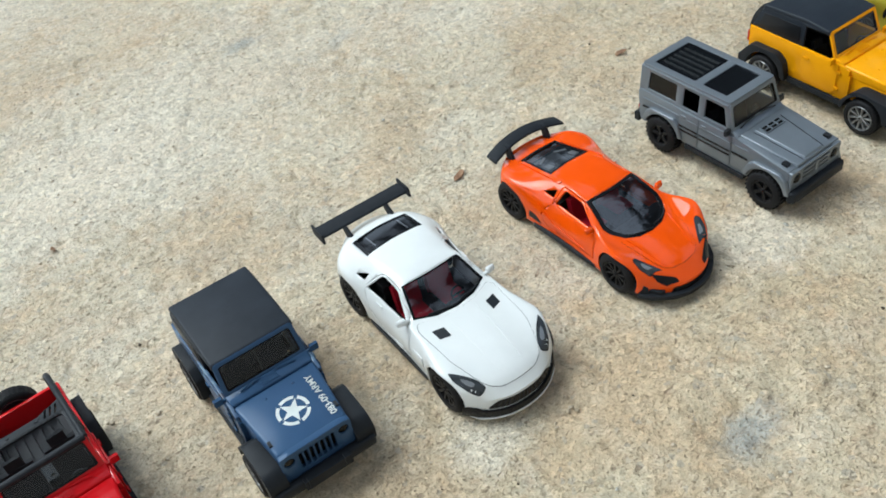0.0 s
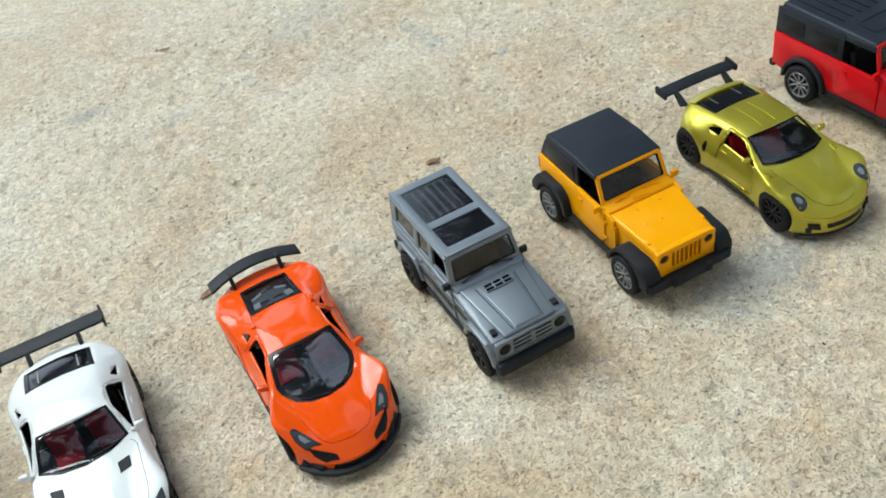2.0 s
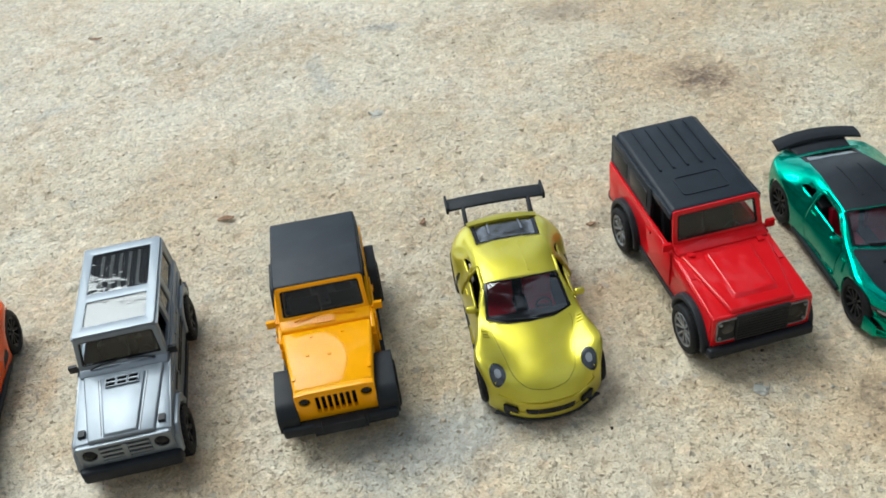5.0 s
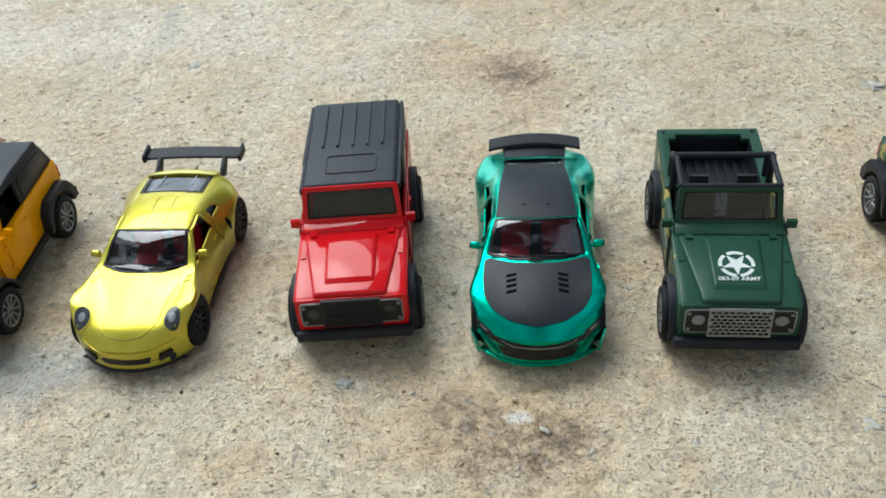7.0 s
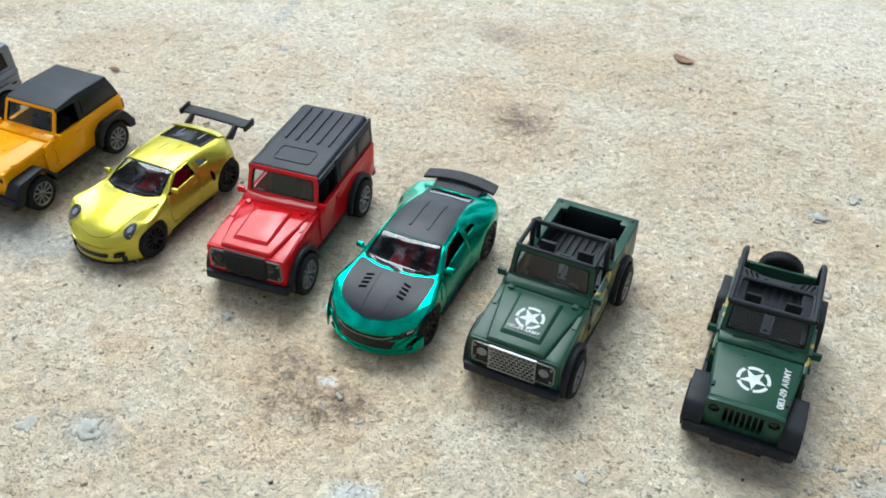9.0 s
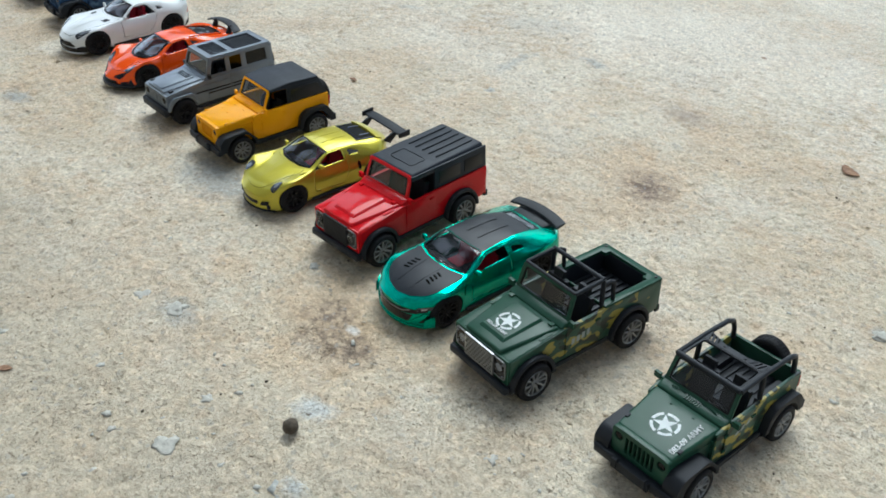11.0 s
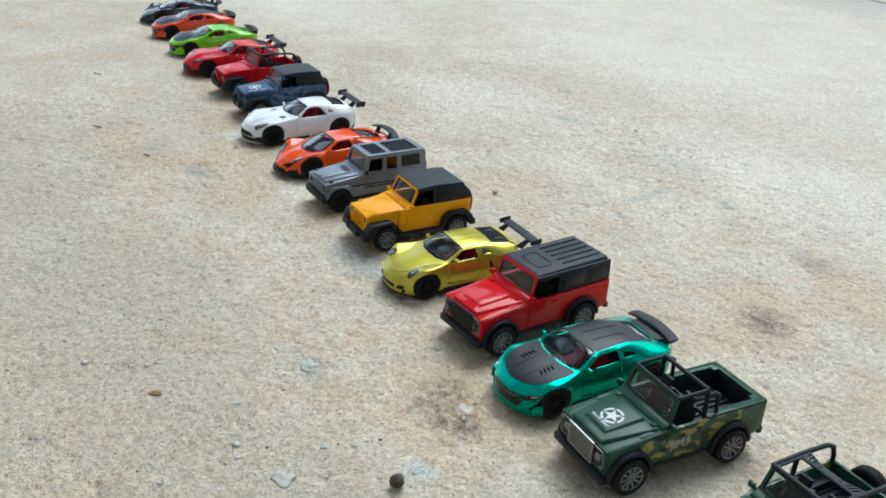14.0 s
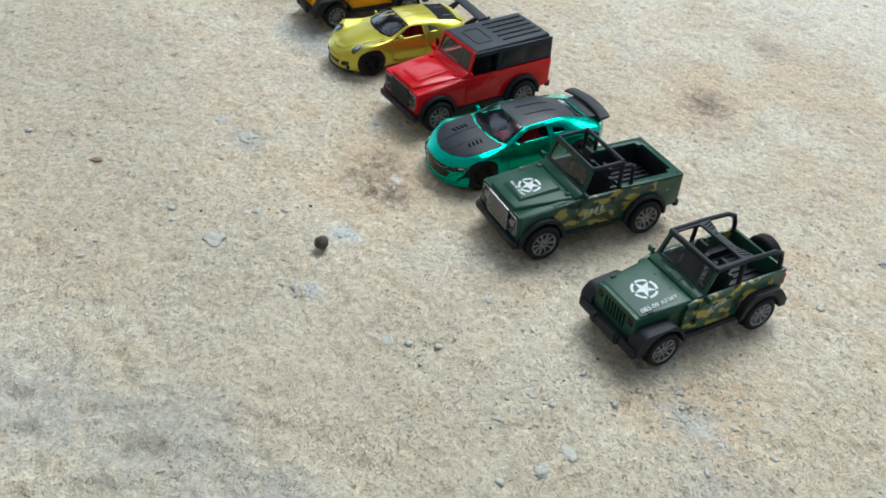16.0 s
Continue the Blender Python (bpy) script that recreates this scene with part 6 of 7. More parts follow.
def ground_material():
    k = Nodes("weathered_concrete")
    at = k.coords()
    warp = k.add("TexNoise", {"Vector": at}, Scale=60.0, Detail=3.0)
    off = k.add("VectorMath", {0: warp.outputs["Color"]})
    off.operation = "SCALE"
    off.inputs["Scale"].default_value = 0.006
    bent = k.add("VectorMath", {0: at, 1: off.outputs[0]})
    bent.operation = "ADD"
    bent = bent.outputs[0]
    sand, pale, grey, rust = (0.57, 0.49, 0.34), (0.69, 0.625, 0.48), (0.56, 0.53, 0.43), (0.60, 0.44, 0.265)
    col = k.mix(k.ramp(k.noise(4.5, 5, 0.6, at), (0.40, 0.0), (0.60, 1.0)), sand, pale)
    col = k.mix(k.ramp(k.noise(7.3, 6, 0.6, k.add("Mapping", {"Vector": at}, Location=(3.3, 1.1, 0)).outputs[0]), (0.50, 0.0), (0.72, 0.75)), col, grey)
    col = k.mix(k.ramp(k.noise(17, 6, 0.65, k.add("Mapping", {"Vector": at}, Location=(1.3, 7.1, 0)).outputs[0]), (0.47, 0.0), (0.62, 0.6)), col, rust)
    col = k.mix(k.ramp(k.noise(34, 7, 0.7, k.add("Mapping", {"Vector": at}, Location=(8.3, 0.4, 0), Scale=(1, 1.5, 1)).outputs[0]), (0.60, 0.0), (0.70, 0.5)), col, (0.40, 0.385, 0.33))
    col = k.mix(k.ramp(k.noise(55, 5, 0.65, k.add("Mapping", {"Vector": at}, Location=(5.3, 2.1, 0)).outputs[0]), (0.56, 0.0), (0.78, 0.55)), col, (0.66, 0.62, 0.54))

    col = k.mix(k.ramp(k.noise(12, 4, 0.55, k.add("Mapping", {"Vector": at}, Location=(2.7, 9.2, 0)).outputs[0]), (0.50, 0.0), (0.66, 0.55)), col, (0.47, 0.385, 0.26))

    for scale, place, rgb, much in ((9, (2.2, 8.3, 0), (0.57, 0.43, 0.275), 0.6), (14, (7.7, 0.6, 0), (0.70, 0.655, 0.545), 0.6), (46, (4.1, 3.3, 0), (0.54, 0.40, 0.25), 0.45), (75, (6.6, 1.7, 0), (0.46, 0.43, 0.36), 0.35), (110, (0.9, 5.2, 0), (0.50, 0.33, 0.20), 0.4)):
        col = k.mix(k.ramp(k.noise(scale, 5, 0.65, k.add("Mapping", {"Vector": at}, Location=place).outputs[0]), (0.52, 0.0), (0.68, much)), col, rgb)

    def ring(cx, cy, rx, ry, turn=0.0):
        """0 outside to 1 inside an uneven oval."""
        m = k.add("Mapping", {"Vector": at})
        m.vector_type = "TEXTURE"
        m.inputs["Location"].default_value, m.inputs["Rotation"].default_value, m.inputs["Scale"].default_value = (cx, cy, 0), (0, 0, radians(turn)), (rx, ry, 1)
        flat = k.add("VectorMath", {0: m.outputs[0]})
        flat.operation = "MULTIPLY"
        flat.inputs[1].default_value = (1, 1, 0)
        length = k.add("VectorMath", {0: flat.outputs[0]})
        length.operation = "LENGTH"
        ragged = k.add("Math", {0: EDGE})
        ragged.operation = "MULTIPLY_ADD"
        ragged.inputs[1].default_value = 1.7
        k.t.links.new(length.outputs["Value"], ragged.inputs[2])
        third = k.add("Math", {0: ragged.outputs[0]})
        third.operation = "MULTIPLY"
        third.inputs[1].default_value = 0.4
        return third.outputs[0]

    EDGE = k.noise(95, 6, 0.7, at)
    BROKEN = k.ramp(k.noise(210, 5, 0.7, bent), (0.42, 1.0), (0.60, 0.18))

    def stain_or_sheen(col, cx, cy, rx, ry, rgb, much, turn=0.0):
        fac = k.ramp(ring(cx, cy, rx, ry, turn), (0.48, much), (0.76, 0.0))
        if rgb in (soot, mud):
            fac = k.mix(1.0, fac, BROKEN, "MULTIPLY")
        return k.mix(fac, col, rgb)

    # chalk tone: small real marks, and broad ovals painting in the far ground's sheen
    soot, mud, chalk_and_sheen, slate = (0.10, 0.058, 0.036), (0.085, 0.055, 0.037), (0.83, 0.785, 0.67), (0.34, 0.37, 0.365)
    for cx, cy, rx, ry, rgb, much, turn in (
        # the broad sandy-grey ovals only make the near ground darker
        (0.0, 2.1, 5.5, 1.9, chalk_and_sheen, 0.3, 7), (0.20, 0.21, 0.06, 0.045, rust, 0.75, -20), (0.195, -0.055, 0.065, 0.04, rust, 0.75, 0), (-0.25, -0.05, 0.05, 0.03, rust, 0.6, 10), (-0.36, -0.03, 0.04, 0.04, rust, 0.5, 0), (-0.10, 0.12, 0.05, 0.03, rust, 0.4, 0), (-0.60, 0.85, 0.8, 0.42, chalk_and_sheen, 0.36, 5), (-0.95, 0.3, 0.34, 0.2, chalk_and_sheen, 0.42, 0), (0.36, -0.17, 0.24, 0.15, (0.44, 0.39, 0.29), 0.65, 20), (0.05, -0.22, 0.30, 0.12, (0.44, 0.39, 0.29), 0.6, 0), (0.62, 0.02, 0.2, 0.24, (0.44, 0.39, 0.29), 0.5, 0), (-0.3, -0.28, 0.3, 0.13, (0.46, 0.41, 0.31), 0.5, 0), (0.02, 0.44, 0.26, 0.13, chalk_and_sheen, 0.56, 5), (0.42, 0.42, 0.22, 0.12, chalk_and_sheen, 0.52, -8), (-0.30, 0.30, 0.20, 0.10, chalk_and_sheen, 0.42, 10), (-0.05, 0.26, 0.16, 0.05, chalk_and_sheen, 0.35, 0), (-0.45, 0.62, 0.30, 0.16, chalk_and_sheen, 0.45, 8), (0.15, 0.78, 0.36, 0.18, chalk_and_sheen, 0.49, -6), (-0.40, 0.27, 0.12, 0.07, chalk_and_sheen, 0.35, 15), (-0.95, 0.3, 0.3, 0.16, chalk_and_sheen, 0.35, 0), (-0.60, -0.25, 0.14, 0.06, chalk_and_sheen, 0.32, 10), (0.62, 0.5, 0.2, 0.10, chalk_and_sheen, 0.24, 0),
        (0.207, 0.200, 0.034, 0.026, soot, 0.75, -30), (0.207, 0.200, 0.018, 0.014, soot, 0.8, -30), (0.170, 0.240, 0.020, 0.012, rust, 0.5, -30),
        (0.188, -0.050, 0.020, 0.013, mud, 0.8, 0), (0.224, -0.060, 0.018, 0.012, mud, 0.8, 0), (0.204, -0.068, 0.034, 0.022, mud, 0.7, 0), (0.205, -0.095, 0.03, 0.018, rust, 0.5, 0), (0.160, -0.028, 0.018, 0.010, rust, 0.45, 20),
        (0.152, 0.314, 0.03, 0.016, (0.24, 0.18, 0.15), 0.45, 0), (0.285, 0.333, 0.010, 0.008, mud, 0.35, 0),
        (0.208, -0.0515, 0.006, 0.004, (0.8, 0.8, 0.78), 0.9, 0), (-0.314, -0.030, 0.026, 0.016, chalk_and_sheen, 0.65, 20), (-0.145, -0.022, 0.034, 0.026, chalk_and_sheen, 0.62, 0),
        (-0.246, 0.344, 0.016, 0.010, slate, 0.7, 0), (-0.194, 0.296, 0.016, 0.008, slate, 0.45, 20), (0.028, 0.335, 0.020, 0.007, slate, 0.65, -8), (0.013, 0.223, 0.006, 0.005, slate, 0.8, 0), (-0.018, 0.28, 0.008, 0.04, slate, 0.5, 12),
        (0.011, -0.030, 0.052, 0.024, slate, 0.75, 10), (-0.058, 0.0, 0.012, 0.05, chalk_and_sheen, 0.35, 0), (0.397, 0.176, 0.008, 0.007, slate, 0.8, 0), (0.416, 0.202, 0.007, 0.005, slate, 0.7, 0), (0.132, -0.121, 0.02, 0.011, slate, 0.6, 0),
        (0.249, -0.104, 0.015, 0.009, (0.55, 0.58, 0.57), 0.85, 30), (0.289, -0.140, 0.010, 0.007, (0.46, 0.50, 0.50), 0.8, 0), (0.365, -0.235, 0.06, 0.04, (0.34, 0.35, 0.32), 0.6, 30), (0.31, -0.285, 0.05, 0.035, slate, 0.5, 20), (0.41, -0.20, 0.03, 0.02, (0.36, 0.375, 0.345), 0.5, 60),
        (0.448, -0.012, 0.022, 0.014, (0.42, 0.47, 0.47), 0.6, 0), (0.505, -0.03, 0.05, 0.03, slate, 0.4, 0), (-0.232, -0.094, 0.022, 0.012, slate, 0.8, 10), (-0.30, -0.115, 0.03, 0.015, slate, 0.4, 0), (-0.155, 0.045, 0.006, 0.02, rust, 0.7, 0),
        (-0.387, -0.156, 0.008, 0.004, mud, 0.7, 20), (-0.284, -0.129, 0.008, 0.004, mud, 0.5, 10), (-0.59, -0.119, 0.010, 0.004, mud, 0.8, 10), (0.121, -0.215, 0.006, 0.005, mud, 0.8, 0), (-0.08, 0.36, 0.06, 0.03, slate, 0.3, 30), (0.5, 0.15, 0.05, 0.03, rust, 0.35, 0),
    ):
        col = stain_or_sheen(col, cx, cy, rx, ry, rgb, much, turn)
    # sand grains, then pits of two sizes with clear edges, each pit of its own size
    def sums(how, x, y):
        n = k.t.nodes.new("ShaderNodeMath")
        n.operation = how
        for i, v in enumerate((x, y)):
            if isinstance(v, bpy.types.NodeSocket):
                k.t.links.new(v, n.inputs[i])
            else:
                n.inputs[i].default_value = v
        return n.outputs[0]

    def pits(scale, low, high, place, detail=2.2):
        """1 in the pits, 0 between them; their number varies over the ground."""
        m = k.add("Mapping", {"Vector": bent}, Location=place, Scale=(1, 1.2, 1))
        src = sums("ADD", k.noise(scale, detail, 0.55, m.outputs[0]), sums("MULTIPLY", lie, 0.055))
        return k.ramp(src, (low, 1.0), (high, 0.0))

    lie = k.ramp(k.noise(16, 5, 0.62, at), (0.32, 0.0), (0.68, 1.0))
    coarse, small = k.noise(300, 3.5, 0.6, bent), k.noise(640, 3, 0.6, k.add("Mapping", {"Vector": at}, Location=(2.1, 4.7, 0)).outputs[0])
    grain = k.noise(1100, 3, 0.7, at)
    cell = k.add("TexVoronoi", {"Vector": bent}, Scale=430.0, Randomness=1.0)
    tone = k.add("SeparateColor", {"Color": cell.outputs["Color"]})
    hole, prick = pits(270, 0.31, 0.37, (0.3, 0.7, 0), 3.0), pits(780, 0.36, 0.44, (1.9, 0.2, 0), 2.5)
    col = k.mix(1.0, col, k.ramp(coarse, (0.30, (0.84, 0.82, 0.79)), (0.62, (1.08, 1.07, 1.05))), "MULTIPLY")
    col = k.mix(k.ramp(grain, (0.32, 0.5), (0.56, 0.0)), col, (0.32, 0.235, 0.15))
    col = k.mix(1.0, col, k.ramp(tone.outputs["Red"], (0.0, (0.80, 0.79, 0.77)), (0.25, (0.96, 0.96, 0.95)), (0.8, (1.03, 1.02, 1.01)), (1.0, (1.16, 1.15, 1.12))), "MULTIPLY")
    col = k.mix(k.ramp(tone.outputs["Green"], (0.955, 0.0), (0.97, 0.4)), col, (0.28, 0.275, 0.25))
    # pits coloured dark, for both the dirt and the shade in them
    col = k.mix(k.mix(1.0, prick, (0.42, 0.42, 0.42), "MULTIPLY"), col, (0.24, 0.175, 0.115))
    col = k.mix(k.mix(1.0, hole, (0.62, 0.62, 0.62), "MULTIPLY"), col, (0.20, 0.14, 0.09))
    # beyond the far joint: a grey-brown band before it, bare earth behind it
    sep = k.add("SeparateXYZ", {"Vector": bent})
    line = k.add("Math", {0: sep.outputs["X"]})
    line.operation = "MULTIPLY_ADD"
    line.inputs[1].default_value, line.inputs[2].default_value = -0.10, -1.470 - 0.0894
    far = k.add("Math", {0: line.outputs[0], 1: sep.outputs["Y"]})
    far.operation = "ADD"
    far = far.outputs[0]
    shift = k.add("Math", {0: far})
    shift.operation = "ADD"
    shift.inputs[1].default_value = 0.5
    grey_band = k.ramp(shift.outputs[0], (0.22, 0.0), (0.40, 0.55), (0.50, 0.65), (0.515, 0.0))
    col = k.mix(grey_band, col, (0.30, 0.27, 0.23))
    col = k.mix(k.ramp(shift.outputs[0], (0.478, 0.0), (0.492, 0.85), (0.508, 0.85), (0.52, 0.0)), col, (0.10, 0.08, 0.06))
    col = k.mix(k.ramp(shift.outputs[0], (0.70, 0.0), (0.76, 0.9)), col, (0.15, 0.09, 0.055))
    n1 = k.bump(k.mix(0.5, grain, small), 0.55, 0.0011)
    n2 = k.bump(coarse, 0.6, 0.0024, n1)
    n2 = k.bump(k.ramp(k.mix(0.5, hole, prick), (0.0, 1.0), (0.5, 0.0)), 0.75, 0.0013, n2)
    k.set(Base_Color=col, Roughness=0.58, Specular_IOR_Level=0.5, Normal=n2)
    return k.m


def ground_sheet():
    xs, ys = axis_lines(-0.55, 0.66, 0.0016, 60), axis_lines(-0.40, 0.45, 0.0016, 60)
    X, Y = np.meshgrid(xs, ys)
    near = np.clip(1.3 - np.maximum(np.abs(X - 0.05) - 0.52, np.abs(Y - 0.03) - 0.35) / 0.08, 0, 1)
    H = 0.0012 * (ripple(X, Y, 0.06, 1) - 0.9) + 0.0005 * (ripple(X, Y, 0.013, 2) - 0.8) + 0.0007 * (ripple(X, Y, 0.0062, 3) ** 2 - 0.7) + 0.0007 * (ripple(X, Y, 0.0036, 6) - 0.7)
    dents = ripple(X, Y, 0.009, 4)
    H = H - 0.0016 * np.clip(dents - 0.74, 0, 1) / 0.26
    # the scaled-off patches that stand or lie a little apart
    for cx, cy, r, d in ((-0.232, -0.094, 0.022, -0.0035), (0.289, -0.140, 0.008, 0.0025), (0.365, -0.225, 0.07, 0.006), (0.203, -0.056, 0.03, -0.001), (0.32, -0.28, 0.05, 0.005), (0.013, -0.03, 0.03, -0.0008)):
        q = np.exp(-(((X - cx) ** 2 + (Y - cy) ** 2) / r**2) ** 2)
        H = H + d * q * (0.3 + ripple(X, Y, 0.011, 5))
    H = np.minimum(H * near, 0.0045)
    H = H - 0.012 * np.exp(-((joint_line(X, Y) / 0.02) ** 2)) - 0.02 * np.clip((joint_line(X, Y) - 0.22) / 0.05, 0, 1)
    # flat beneath the row, where the wheels stand
    n, m = len(xs), len(ys)
    co = np.stack([X, Y, H], -1).reshape(-1, 3)
    idx = np.arange(n * m).reshape(m, n)
    quads = np.stack([idx[:-1, :-1], idx[:-1, 1:], idx[1:, 1:], idx[1:, :-1]], -1).reshape(-1, 4)
    me = bpy.data.meshes.new("ground")
    me.vertices.add(len(co))
    me.vertices.foreach_set("co", co.ravel())
    me.loops.add(quads.size)
    me.loops.foreach_set("vertex_index", quads.ravel())
    me.polygons.add(len(quads))
    me.polygons.foreach_set("loop_start", np.arange(0, quads.size, 4))
    me.polygons.foreach_set("use_smooth", np.ones(len(quads), bool))
    me.update()
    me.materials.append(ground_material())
    return tagged(new("ground", me), "weathered sandy concrete yard with pits and stains", "ground", "", "structure")


ground_sheet()

def light_block_wall():
    """An added, unseen plain plaster wall that blocks the sky behind the camera."""
    k = Nodes("weathered_plaster")
    at = k.coords()
    col = k.mix(k.ramp(k.noise(1.4, 6, 0.6, at), (0.35, 0.0), (0.7, 1.0)), (0.28, 0.275, 0.265), (0.40, 0.395, 0.385))
    k.set(Base_Color=col, Roughness=0.85, Normal=k.bump(k.noise(60, 4, 0.6, at), 0.4, 0.004))
    bm = bmesh.new()
    bmesh.ops.create_cube(bm, size=1)
    bmesh.ops.scale(bm, vec=(12, 0.2, 2.9), verts=bm.verts)
    bmesh.ops.translate(bm, vec=(0, -1.75, 1.43), verts=bm.verts)
    me = bpy.data.meshes.new("wall_south")
    bm.to_mesh(me)
    bm.free()
    me.materials.append(k.m)
    return tagged(new("wall_south", me), "added plain plaster wall, out of view, that blocks southern light", "wall", "", "structure")


light_block_wall()

# ---- small things on the ground ----
def lump(name, size, mat, at, label, category, seed, squash=0.75, rough=0.25, sub=3, group=""):
    """An uneven pebble, resting on the ground."""
    bm = bmesh.new()
    bmesh.ops.create_icosphere(bm, subdivisions=sub, radius=1)
    for v in bm.verts:
        k = 1 + rough * (noise.noise(v.co * 1.3 + Vector((seed, 0, 0))) + 0.4 * noise.noise(v.co * 4 + Vector((0, seed, 0))))
        v.co = Vector((v.co[0] * k * size, v.co[1] * k * size, v.co[2] * k * size * squash))
    low = min(v.co[2] for v in bm.verts)
    bmesh.ops.translate(bm, vec=(0, 0, -low), verts=bm.verts)
    me = bpy.data.meshes.new(name)
    bm.to_mesh(me)
    bm.free()
    me.polygons.foreach_set("use_smooth", [True] * len(me.polygons))
    me.materials.append(mat)
    ob = new(name, me)
    ob.matrix_world = pose(at[0], at[1], at[2], 0, 0, seed * 77 % 360)
    return tagged(ob, label, category, group)


def crumb(name, length, width, mat, at, turn, label, seed):
    """A curled scrap of dry leaf."""
    bm = bmesh.new()
    n, m, grid = 9, 5, []
    for i in range(n + 1):
        u = i / n
        w = width * (math.sin(math.pi * (0.06 + 0.9 * u)) ** 0.7) * (1 + 0.35 * noise.noise(Vector((u * 5, seed, 0))))
        row = []
        for j in range(m + 1):
            v = -1 + 2 * j / m
            z = 0.02 * length * (v * v * 0.7 + (u - 0.5) ** 2 * 1.2) + 0.03 * length * noise.noise(Vector((u * 4, v * 3, seed)))
            row.append(bm.verts.new(((u - 0.5) * length, v * w / 2 + 0.15 * length * math.sin(u * 3 + seed), z)))
        grid.append(row)
    for a, b in zip(grid, grid[1:]):
        for j in range(m):
            bm.faces.new((a[j], a[j + 1], b[j + 1], b[j]))
    low = min(v.co[2] for v in bm.verts)
    bmesh.ops.translate(bm, vec=(0, 0, -low), verts=bm.verts)
    bm.normal_update()
    me = bpy.data.meshes.new(name)
    bm.to_mesh(me)
    bm.free()
    me.polygons.foreach_set("use_smooth", [True] * len(me.polygons))
    me.materials.append(mat)
    ob = new(name, me)
    mod = ob.modifiers.new("wall", "SOLIDIFY")
    mod.thickness = 0.0004
    ob.matrix_world = pose(at[0], at[1], at[2], 0, 0, turn)
    return tagged(ob, label, "leaf", "dry leaf scraps")


def earthy(name, a, b, scale=220, rough=0.85):
    k = Nodes(name)
    k.set(Base_Color=k.mix(k.ramp(k.noise(scale, 5, 0.65), (0.35, 0.0), (0.68, 1.0)), a, b), Roughness=rough, Normal=k.bump(k.noise(scale * 3, 4), 0.6, 0.0008))
    return k.m


DRY_LEAF = earthy("dry_leaf", (0.17, 0.085, 0.045), (0.36, 0.22, 0.125))
DARK_SEED = earthy("dry_seed", (0.035, 0.027, 0.018), (0.11, 0.085, 0.055), 300)
SLATE = earthy("slate_pebble", (0.42, 0.405, 0.35), (0.53, 0.51, 0.44), 420)
TAN = earthy("tan_pebble", (0.42, 0.33, 0.22), (0.60, 0.52, 0.40), 260)
DARK_STONE = earthy("dark_stone", (0.05, 0.032, 0.024), (0.13, 0.085, 0.06), 60)

lump("seed_pod", 0.0042, DARK_SEED, (0.2565, -0.121, -0.0006), "small dark round seed pod lying on concrete", "seed", 3.0, 0.92, 0.2)
for n_, (x_, y_, l_, w_, t_) in enumerate(((-0.077, 0.144, 0.011, 0.005, 20), (-0.222, 0.118, 0.012, 0.006, 50), (0.285, 0.333, 0.021, 0.012, -20), (-0.59, -0.119, 0.018, 0.007, 10), (-0.387, -0.156, 0.014, 0.005, 15), (-0.284, -0.129, 0.012, 0.005, 10), (0.121, -0.215, 0.009, 0.006, 70), (-0.771, 0.689, 0.012, 0.007, 15), (-0.374, 0.676, 0.012, 0.007, -30), (-0.597, 0.822, 0.012, 0.007, 40), (-0.90, 0.883, 0.016, 0.008, 10), (-0.156, 0.745, 0.009, 0.005, 60), (-0.208, 0.936, 0.012, 0.006, -10), (0.119, 0.464, 0.007, 0.004, 25), (-0.177, 0.395, 0.010, 0.004, 12), (0.106, 0.085, 0.006, 0.003, 0), (0.025, 0.111, 0.006, 0.003, 35), (-0.42, 0.224, 0.006, 0.003, 80), (-0.10, 0.003, 0.005, 0.003, 80), (-0.727, -0.176, 0.013, 0.006, 20))):
    crumb("leaf_scrap", l_ * 0.8, w_ * 0.75, DRY_LEAF, (x_, y_, -0.0006), t_, "brown dry leaf scrap lying on concrete", n_ + 1.0)
for n_, (x_, y_, s_) in enumerate(((-0.838, 1.488, 0.018), (-0.893, 1.468, 0.010), (-0.79, 1.44, 0.006))):
    lump("stone", s_, DARK_STONE, (x_, y_, -0.006), "dark brown stone lying by a joint", "stone", n_ + 5.0, 0.55, 0.35, 3, "stones by the joint")

# stones set in the concrete
GREEN_STONE = earthy("grey_green_stone", (0.38, 0.38, 0.33), (0.51, 0.50, 0.43), 420)
PALE_STONE = earthy("pale_mortar_stone", (0.34, 0.35, 0.33), (0.56, 0.56, 0.51), 420)
for n_, (x_, y_, s_, mat_) in enumerate(((0.288, -0.141, 0.0075, PALE_STONE), (0.224, -0.172, 0.0058, SLATE), (0.208, -0.142, 0.0034, SLATE), (0.128, -0.121, 0.0058, SLATE), (0.103, -0.130, 0.0045, SLATE), (0.297, -0.162, 0.0042, GREEN_STONE), (0.338, -0.119, 0.0036, GREEN_STONE), (0.345, -0.179, 0.0036, GREEN_STONE), (0.399, -0.072, 0.0022, GREEN_STONE), (0.394, -0.094, 0.0022, GREEN_STONE), (0.437, -0.077, 0.0034, SLATE), (0.440, -0.092, 0.0038, GREEN_STONE), (0.142, -0.035, 0.0028, SLATE), (0.331, -0.056, 0.0032, SLATE), (0.398, 0.174, 0.0042, SLATE), (0.415, 0.199, 0.0032, SLATE), (0.013, 0.226, 0.0042, SLATE), (0.321, -0.248, 0.0050, PALE_STONE))):
    lump("embedded_stone", s_, mat_, (x_, y_, -0.0013 - 0.33 * s_), "grey flat stone set flush in sandy concrete" if mat_ is not PALE_STONE else "pale grey chipped stone set in sandy concrete", "stone", n_ + 20.3, 0.24, 0.85, 3, "stones set in the concrete")


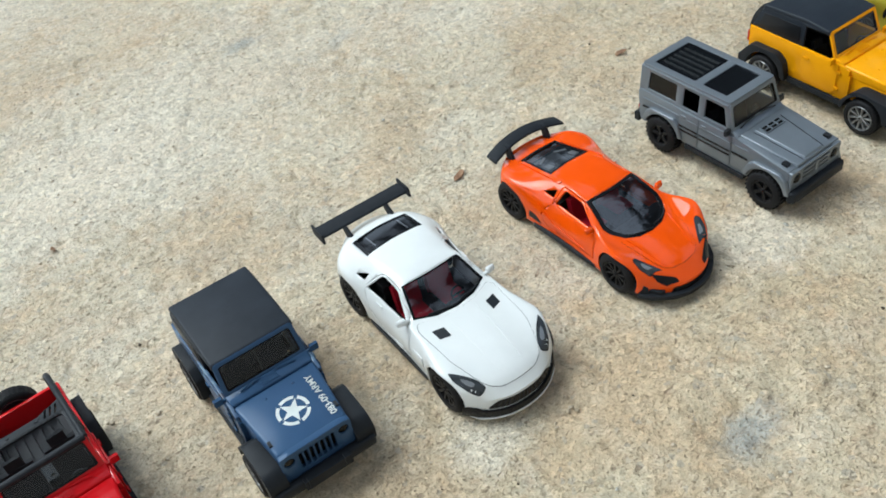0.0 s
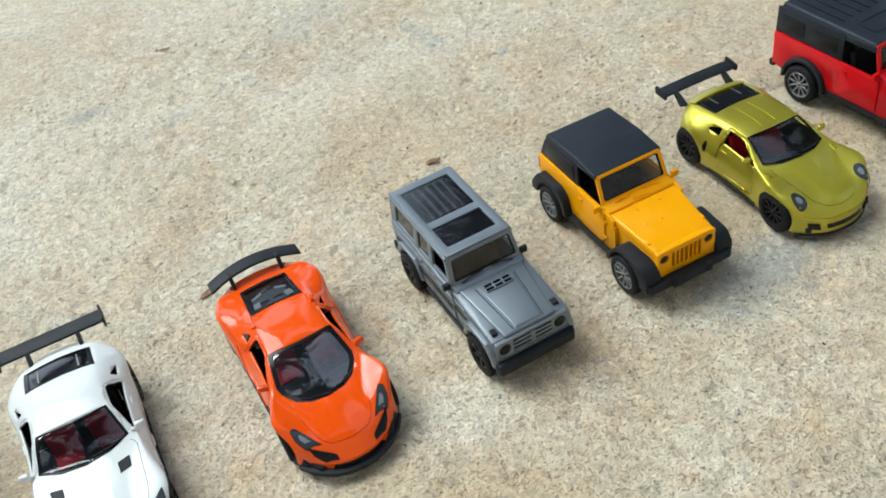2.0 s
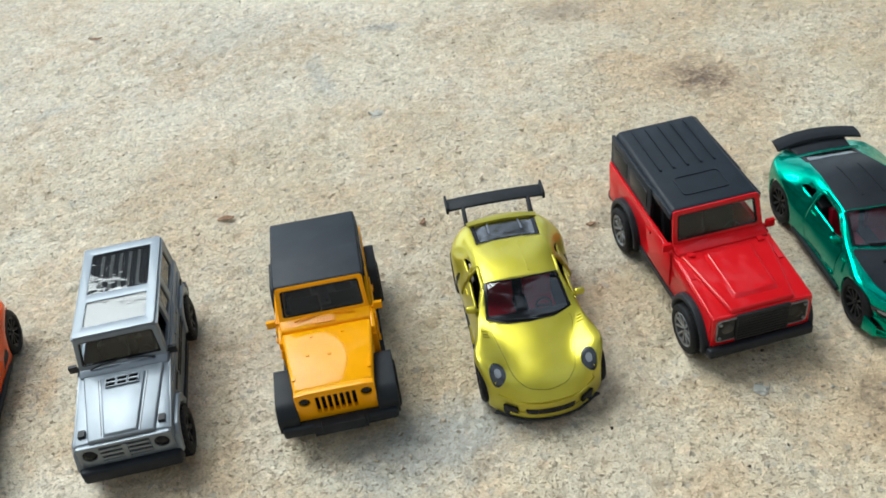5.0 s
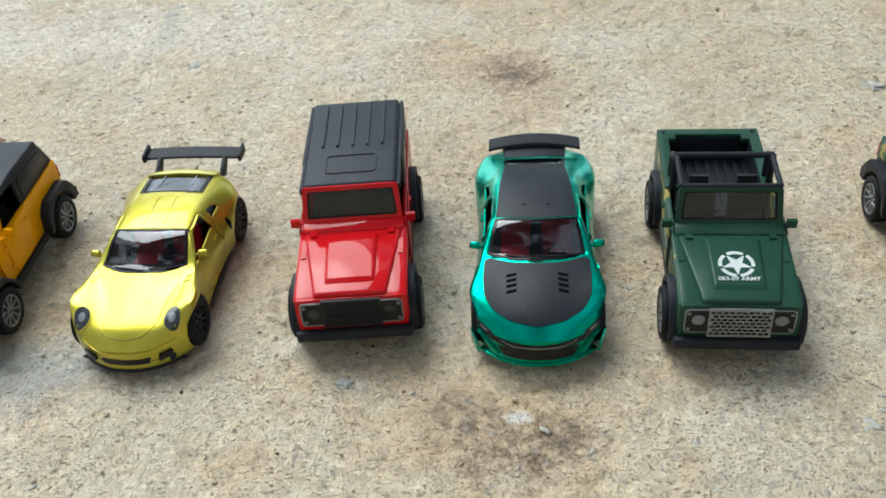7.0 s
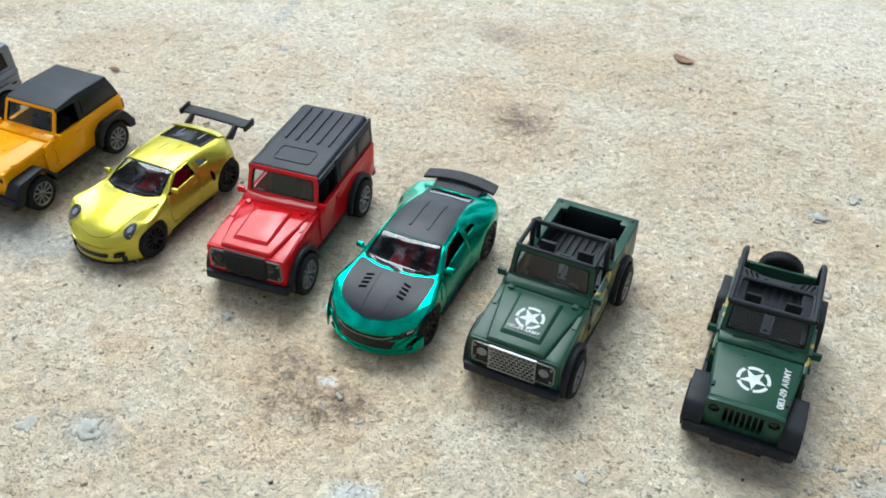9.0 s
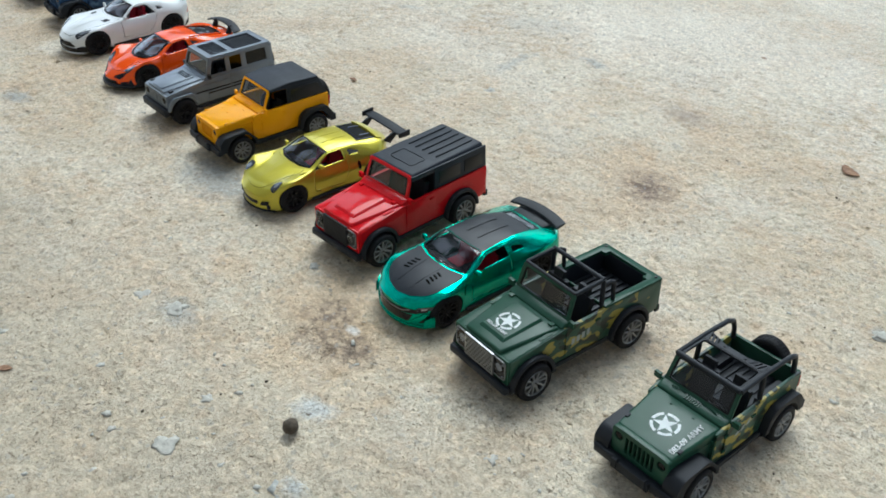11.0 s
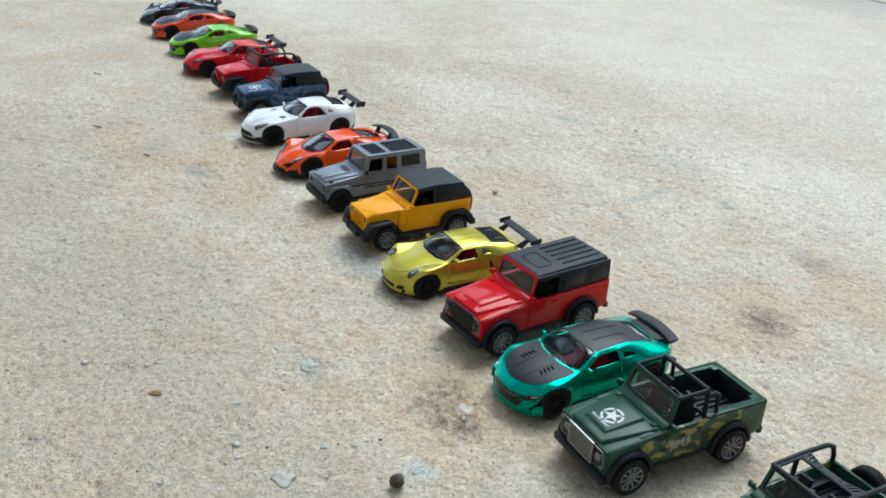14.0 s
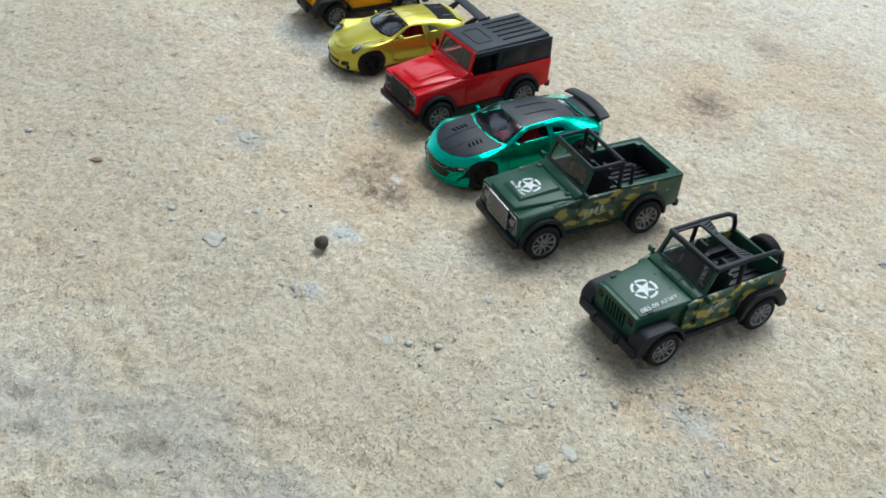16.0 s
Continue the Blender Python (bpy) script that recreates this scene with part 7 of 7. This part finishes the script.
def scatter(name, count, lo, hi, small, large, mat, label, seed, near=None, sink=0.55):
    """Very many small stones half sunk into the ground, as one object."""
    rs = np.random.RandomState(seed)
    base = bmesh.new()
    bmesh.ops.create_icosphere(base, subdivisions=1, radius=1)
    vs = np.array([v.co[:] for v in base.verts])
    fs = np.array([[v.index for v in f.verts] for f in base.faces])
    base.free()
    verts, faces = [], []
    for i in range(count):
        if near is not None and rs.rand() < 0.75:
            cx, cy, r = near[rs.randint(len(near))]
            x, y = cx + rs.randn() * r, cy + rs.randn() * r * 0.7
        else:
            x, y = rs.uniform(lo[0], hi[0]), rs.uniform(lo[1], hi[1])
        s = small + (large - small) * rs.rand() ** 3
        p = vs * (1 + 0.25 * rs.randn(len(vs), 1)) * s * np.array([1, rs.uniform(0.5, 1), rs.uniform(0.14, 0.26) if large > 0.003 else rs.uniform(0.3, 0.5)])
        a = rs.uniform(0, 6.28)
        p = np.stack([p[:, 0] * np.cos(a) - p[:, 1] * np.sin(a), p[:, 0] * np.sin(a) + p[:, 1] * np.cos(a), p[:, 2]], -1)
        top = p[:, 2].max()
        verts.append(p + np.array([x, y, -0.0008 - top * sink + top * 0.35]))
        faces.append(fs + i * len(vs))
    me = bpy.data.meshes.new(name)
    me.from_pydata(np.concatenate(verts).tolist(), [], np.concatenate(faces).tolist())
    me.polygons.foreach_set("use_smooth", [True] * len(me.polygons))
    me.materials.append(mat)
    return tagged(new(name, me), label, "gravel", "", "stuff")


scatter("slate_pebbles", 420, (-0.9, -0.4), (0.75, 0.55), 0.0010, 0.0032, SLATE, "blue-grey pebbles embedded in the concrete", 11, [(0.36, -0.22, 0.06), (0.33, -0.1, 0.06), (0.42, -0.1, 0.06), (0.45, -0.01, 0.03), (0.30, -0.28, 0.05), (0.2, -0.2, 0.08)], 1.2)
scatter("mortar_lumps", 330, (0.30, -0.32), (0.46, -0.16), 0.0012, 0.0052, GREEN_STONE, "grey-green crumbled mortar lumps on the concrete", 14, [(0.376, -0.218, 0.012), (0.390, -0.181, 0.014), (0.364, -0.224, 0.012), (0.349, -0.28, 0.02), (0.33, -0.25, 0.025), (0.40, -0.22, 0.03)], 0.75)
scatter("sand_grains", 9000, (-0.55, -0.38), (0.75, 0.40), 0.0004, 0.0014, TAN, "sandy grains standing out of the concrete", 12, None, 0.9)
scatter("dark_grains", 500, (-0.95, -0.40), (0.75, 0.55), 0.0004, 0.0011, DARK_SEED, "tiny dark specks lying on the concrete", 13, None, 0.9)

# ---- the row ----
def repainted(car, change, x, y, rz, label):
    """A second car from the same mould in other paints."""
    two = copy_thing(car, pose(x, y, 0, 0, 0, rz))
    for o in two.children_recursive:
        for slot in o.material_slots:
            if slot.material in change:
                new_paint = change[slot.material]
                slot.link = "OBJECT"
                slot.material = new_paint
    two["label"] = label
    return two


J = dict(wide=0.962, long=0.932)
D = dict(wide=1.0, long=0.972)
finish(jeep(P_BLUE, CAMO_BLUE, "soft", army=True), -0.3760, 0.0424, 0, "dark blue metal toy jeep with a matt black roof", **J)
white = finish(coupe(P_WHITE), -0.2930, 0.0315, 0.5, "white metal toy coupe with a tall black racing wing", 1.0, 1.02)
orange = finish(mid_engine(P_ORANGE), -0.1957, 0.0332, 2.0, "glossy orange toy sports car with a curved black wing", 0.98, 0.976)
finish(g_wagon(P_GREY), -0.1085, 0.0240, 1.8, "silver-grey metal toy off-roader with black tyres", 0.87, 0.90)
finish(jeep(P_YELLOW, P_YELLOW, "soft"), -0.0255, 0.0280, 0.3, "amber yellow metal toy jeep with a black soft top", **J)
finish(flat_six(P_LIME), 0.0575, 0.0215, -1.0, "metallic lime toy sports car with a high black wing", 0.97, 0.955)
finish(defender(P_RED, P_RED), 0.1421, 0.0302, 4.4, "red metal toy off-roader with a ribbed black roof", **D)
teal = finish(camaro(P_TEAL), 0.2166, 0.0270, -0.2, "metallic teal toy muscle car with black bonnet and roof", 0.97, 0.969)
finish(defender(P_GREEN, CAMO_GREEN, True, True), 0.2906, 0.0231, -2.2, "green camouflage toy pickup with a black roll cage", **D)
finish(jeep(P_GREEN, CAMO_GREEN, "open", army=True), 0.3857, 0.0282, 0.5, "open green camouflage toy jeep with a roll cage", **J)
finish(jeep(P_RED, P_RED, "open"), -0.464, 0.044, 3, "open red metal toy jeep with a black roll cage", **J)
repainted(white, {P_WHITE: P_RED}, -0.560, 0.041, 0, "red metal toy coupe with a tall black racing wing")
leaf_green = repainted(teal, {P_TEAL: P_LEAF}, -0.660, 0.046, 0, "bright green toy muscle car with a black bonnet")
for o in leaf_green.children:
    if o.name.split(".")[0] in ("roof_panel", "roof_rib"):
        o.material_slots[0].link = "OBJECT"
        o.material_slots[0].material = P_LEAF
repainted(teal, {P_TEAL: P_FLAME}, -0.761, 0.046, 0, "flame orange toy muscle car with black bonnet and roof")
repainted(orange, {P_ORANGE: P_BLACK}, -0.858, 0.054, 0, "dark graphite toy sports car with a black wing")
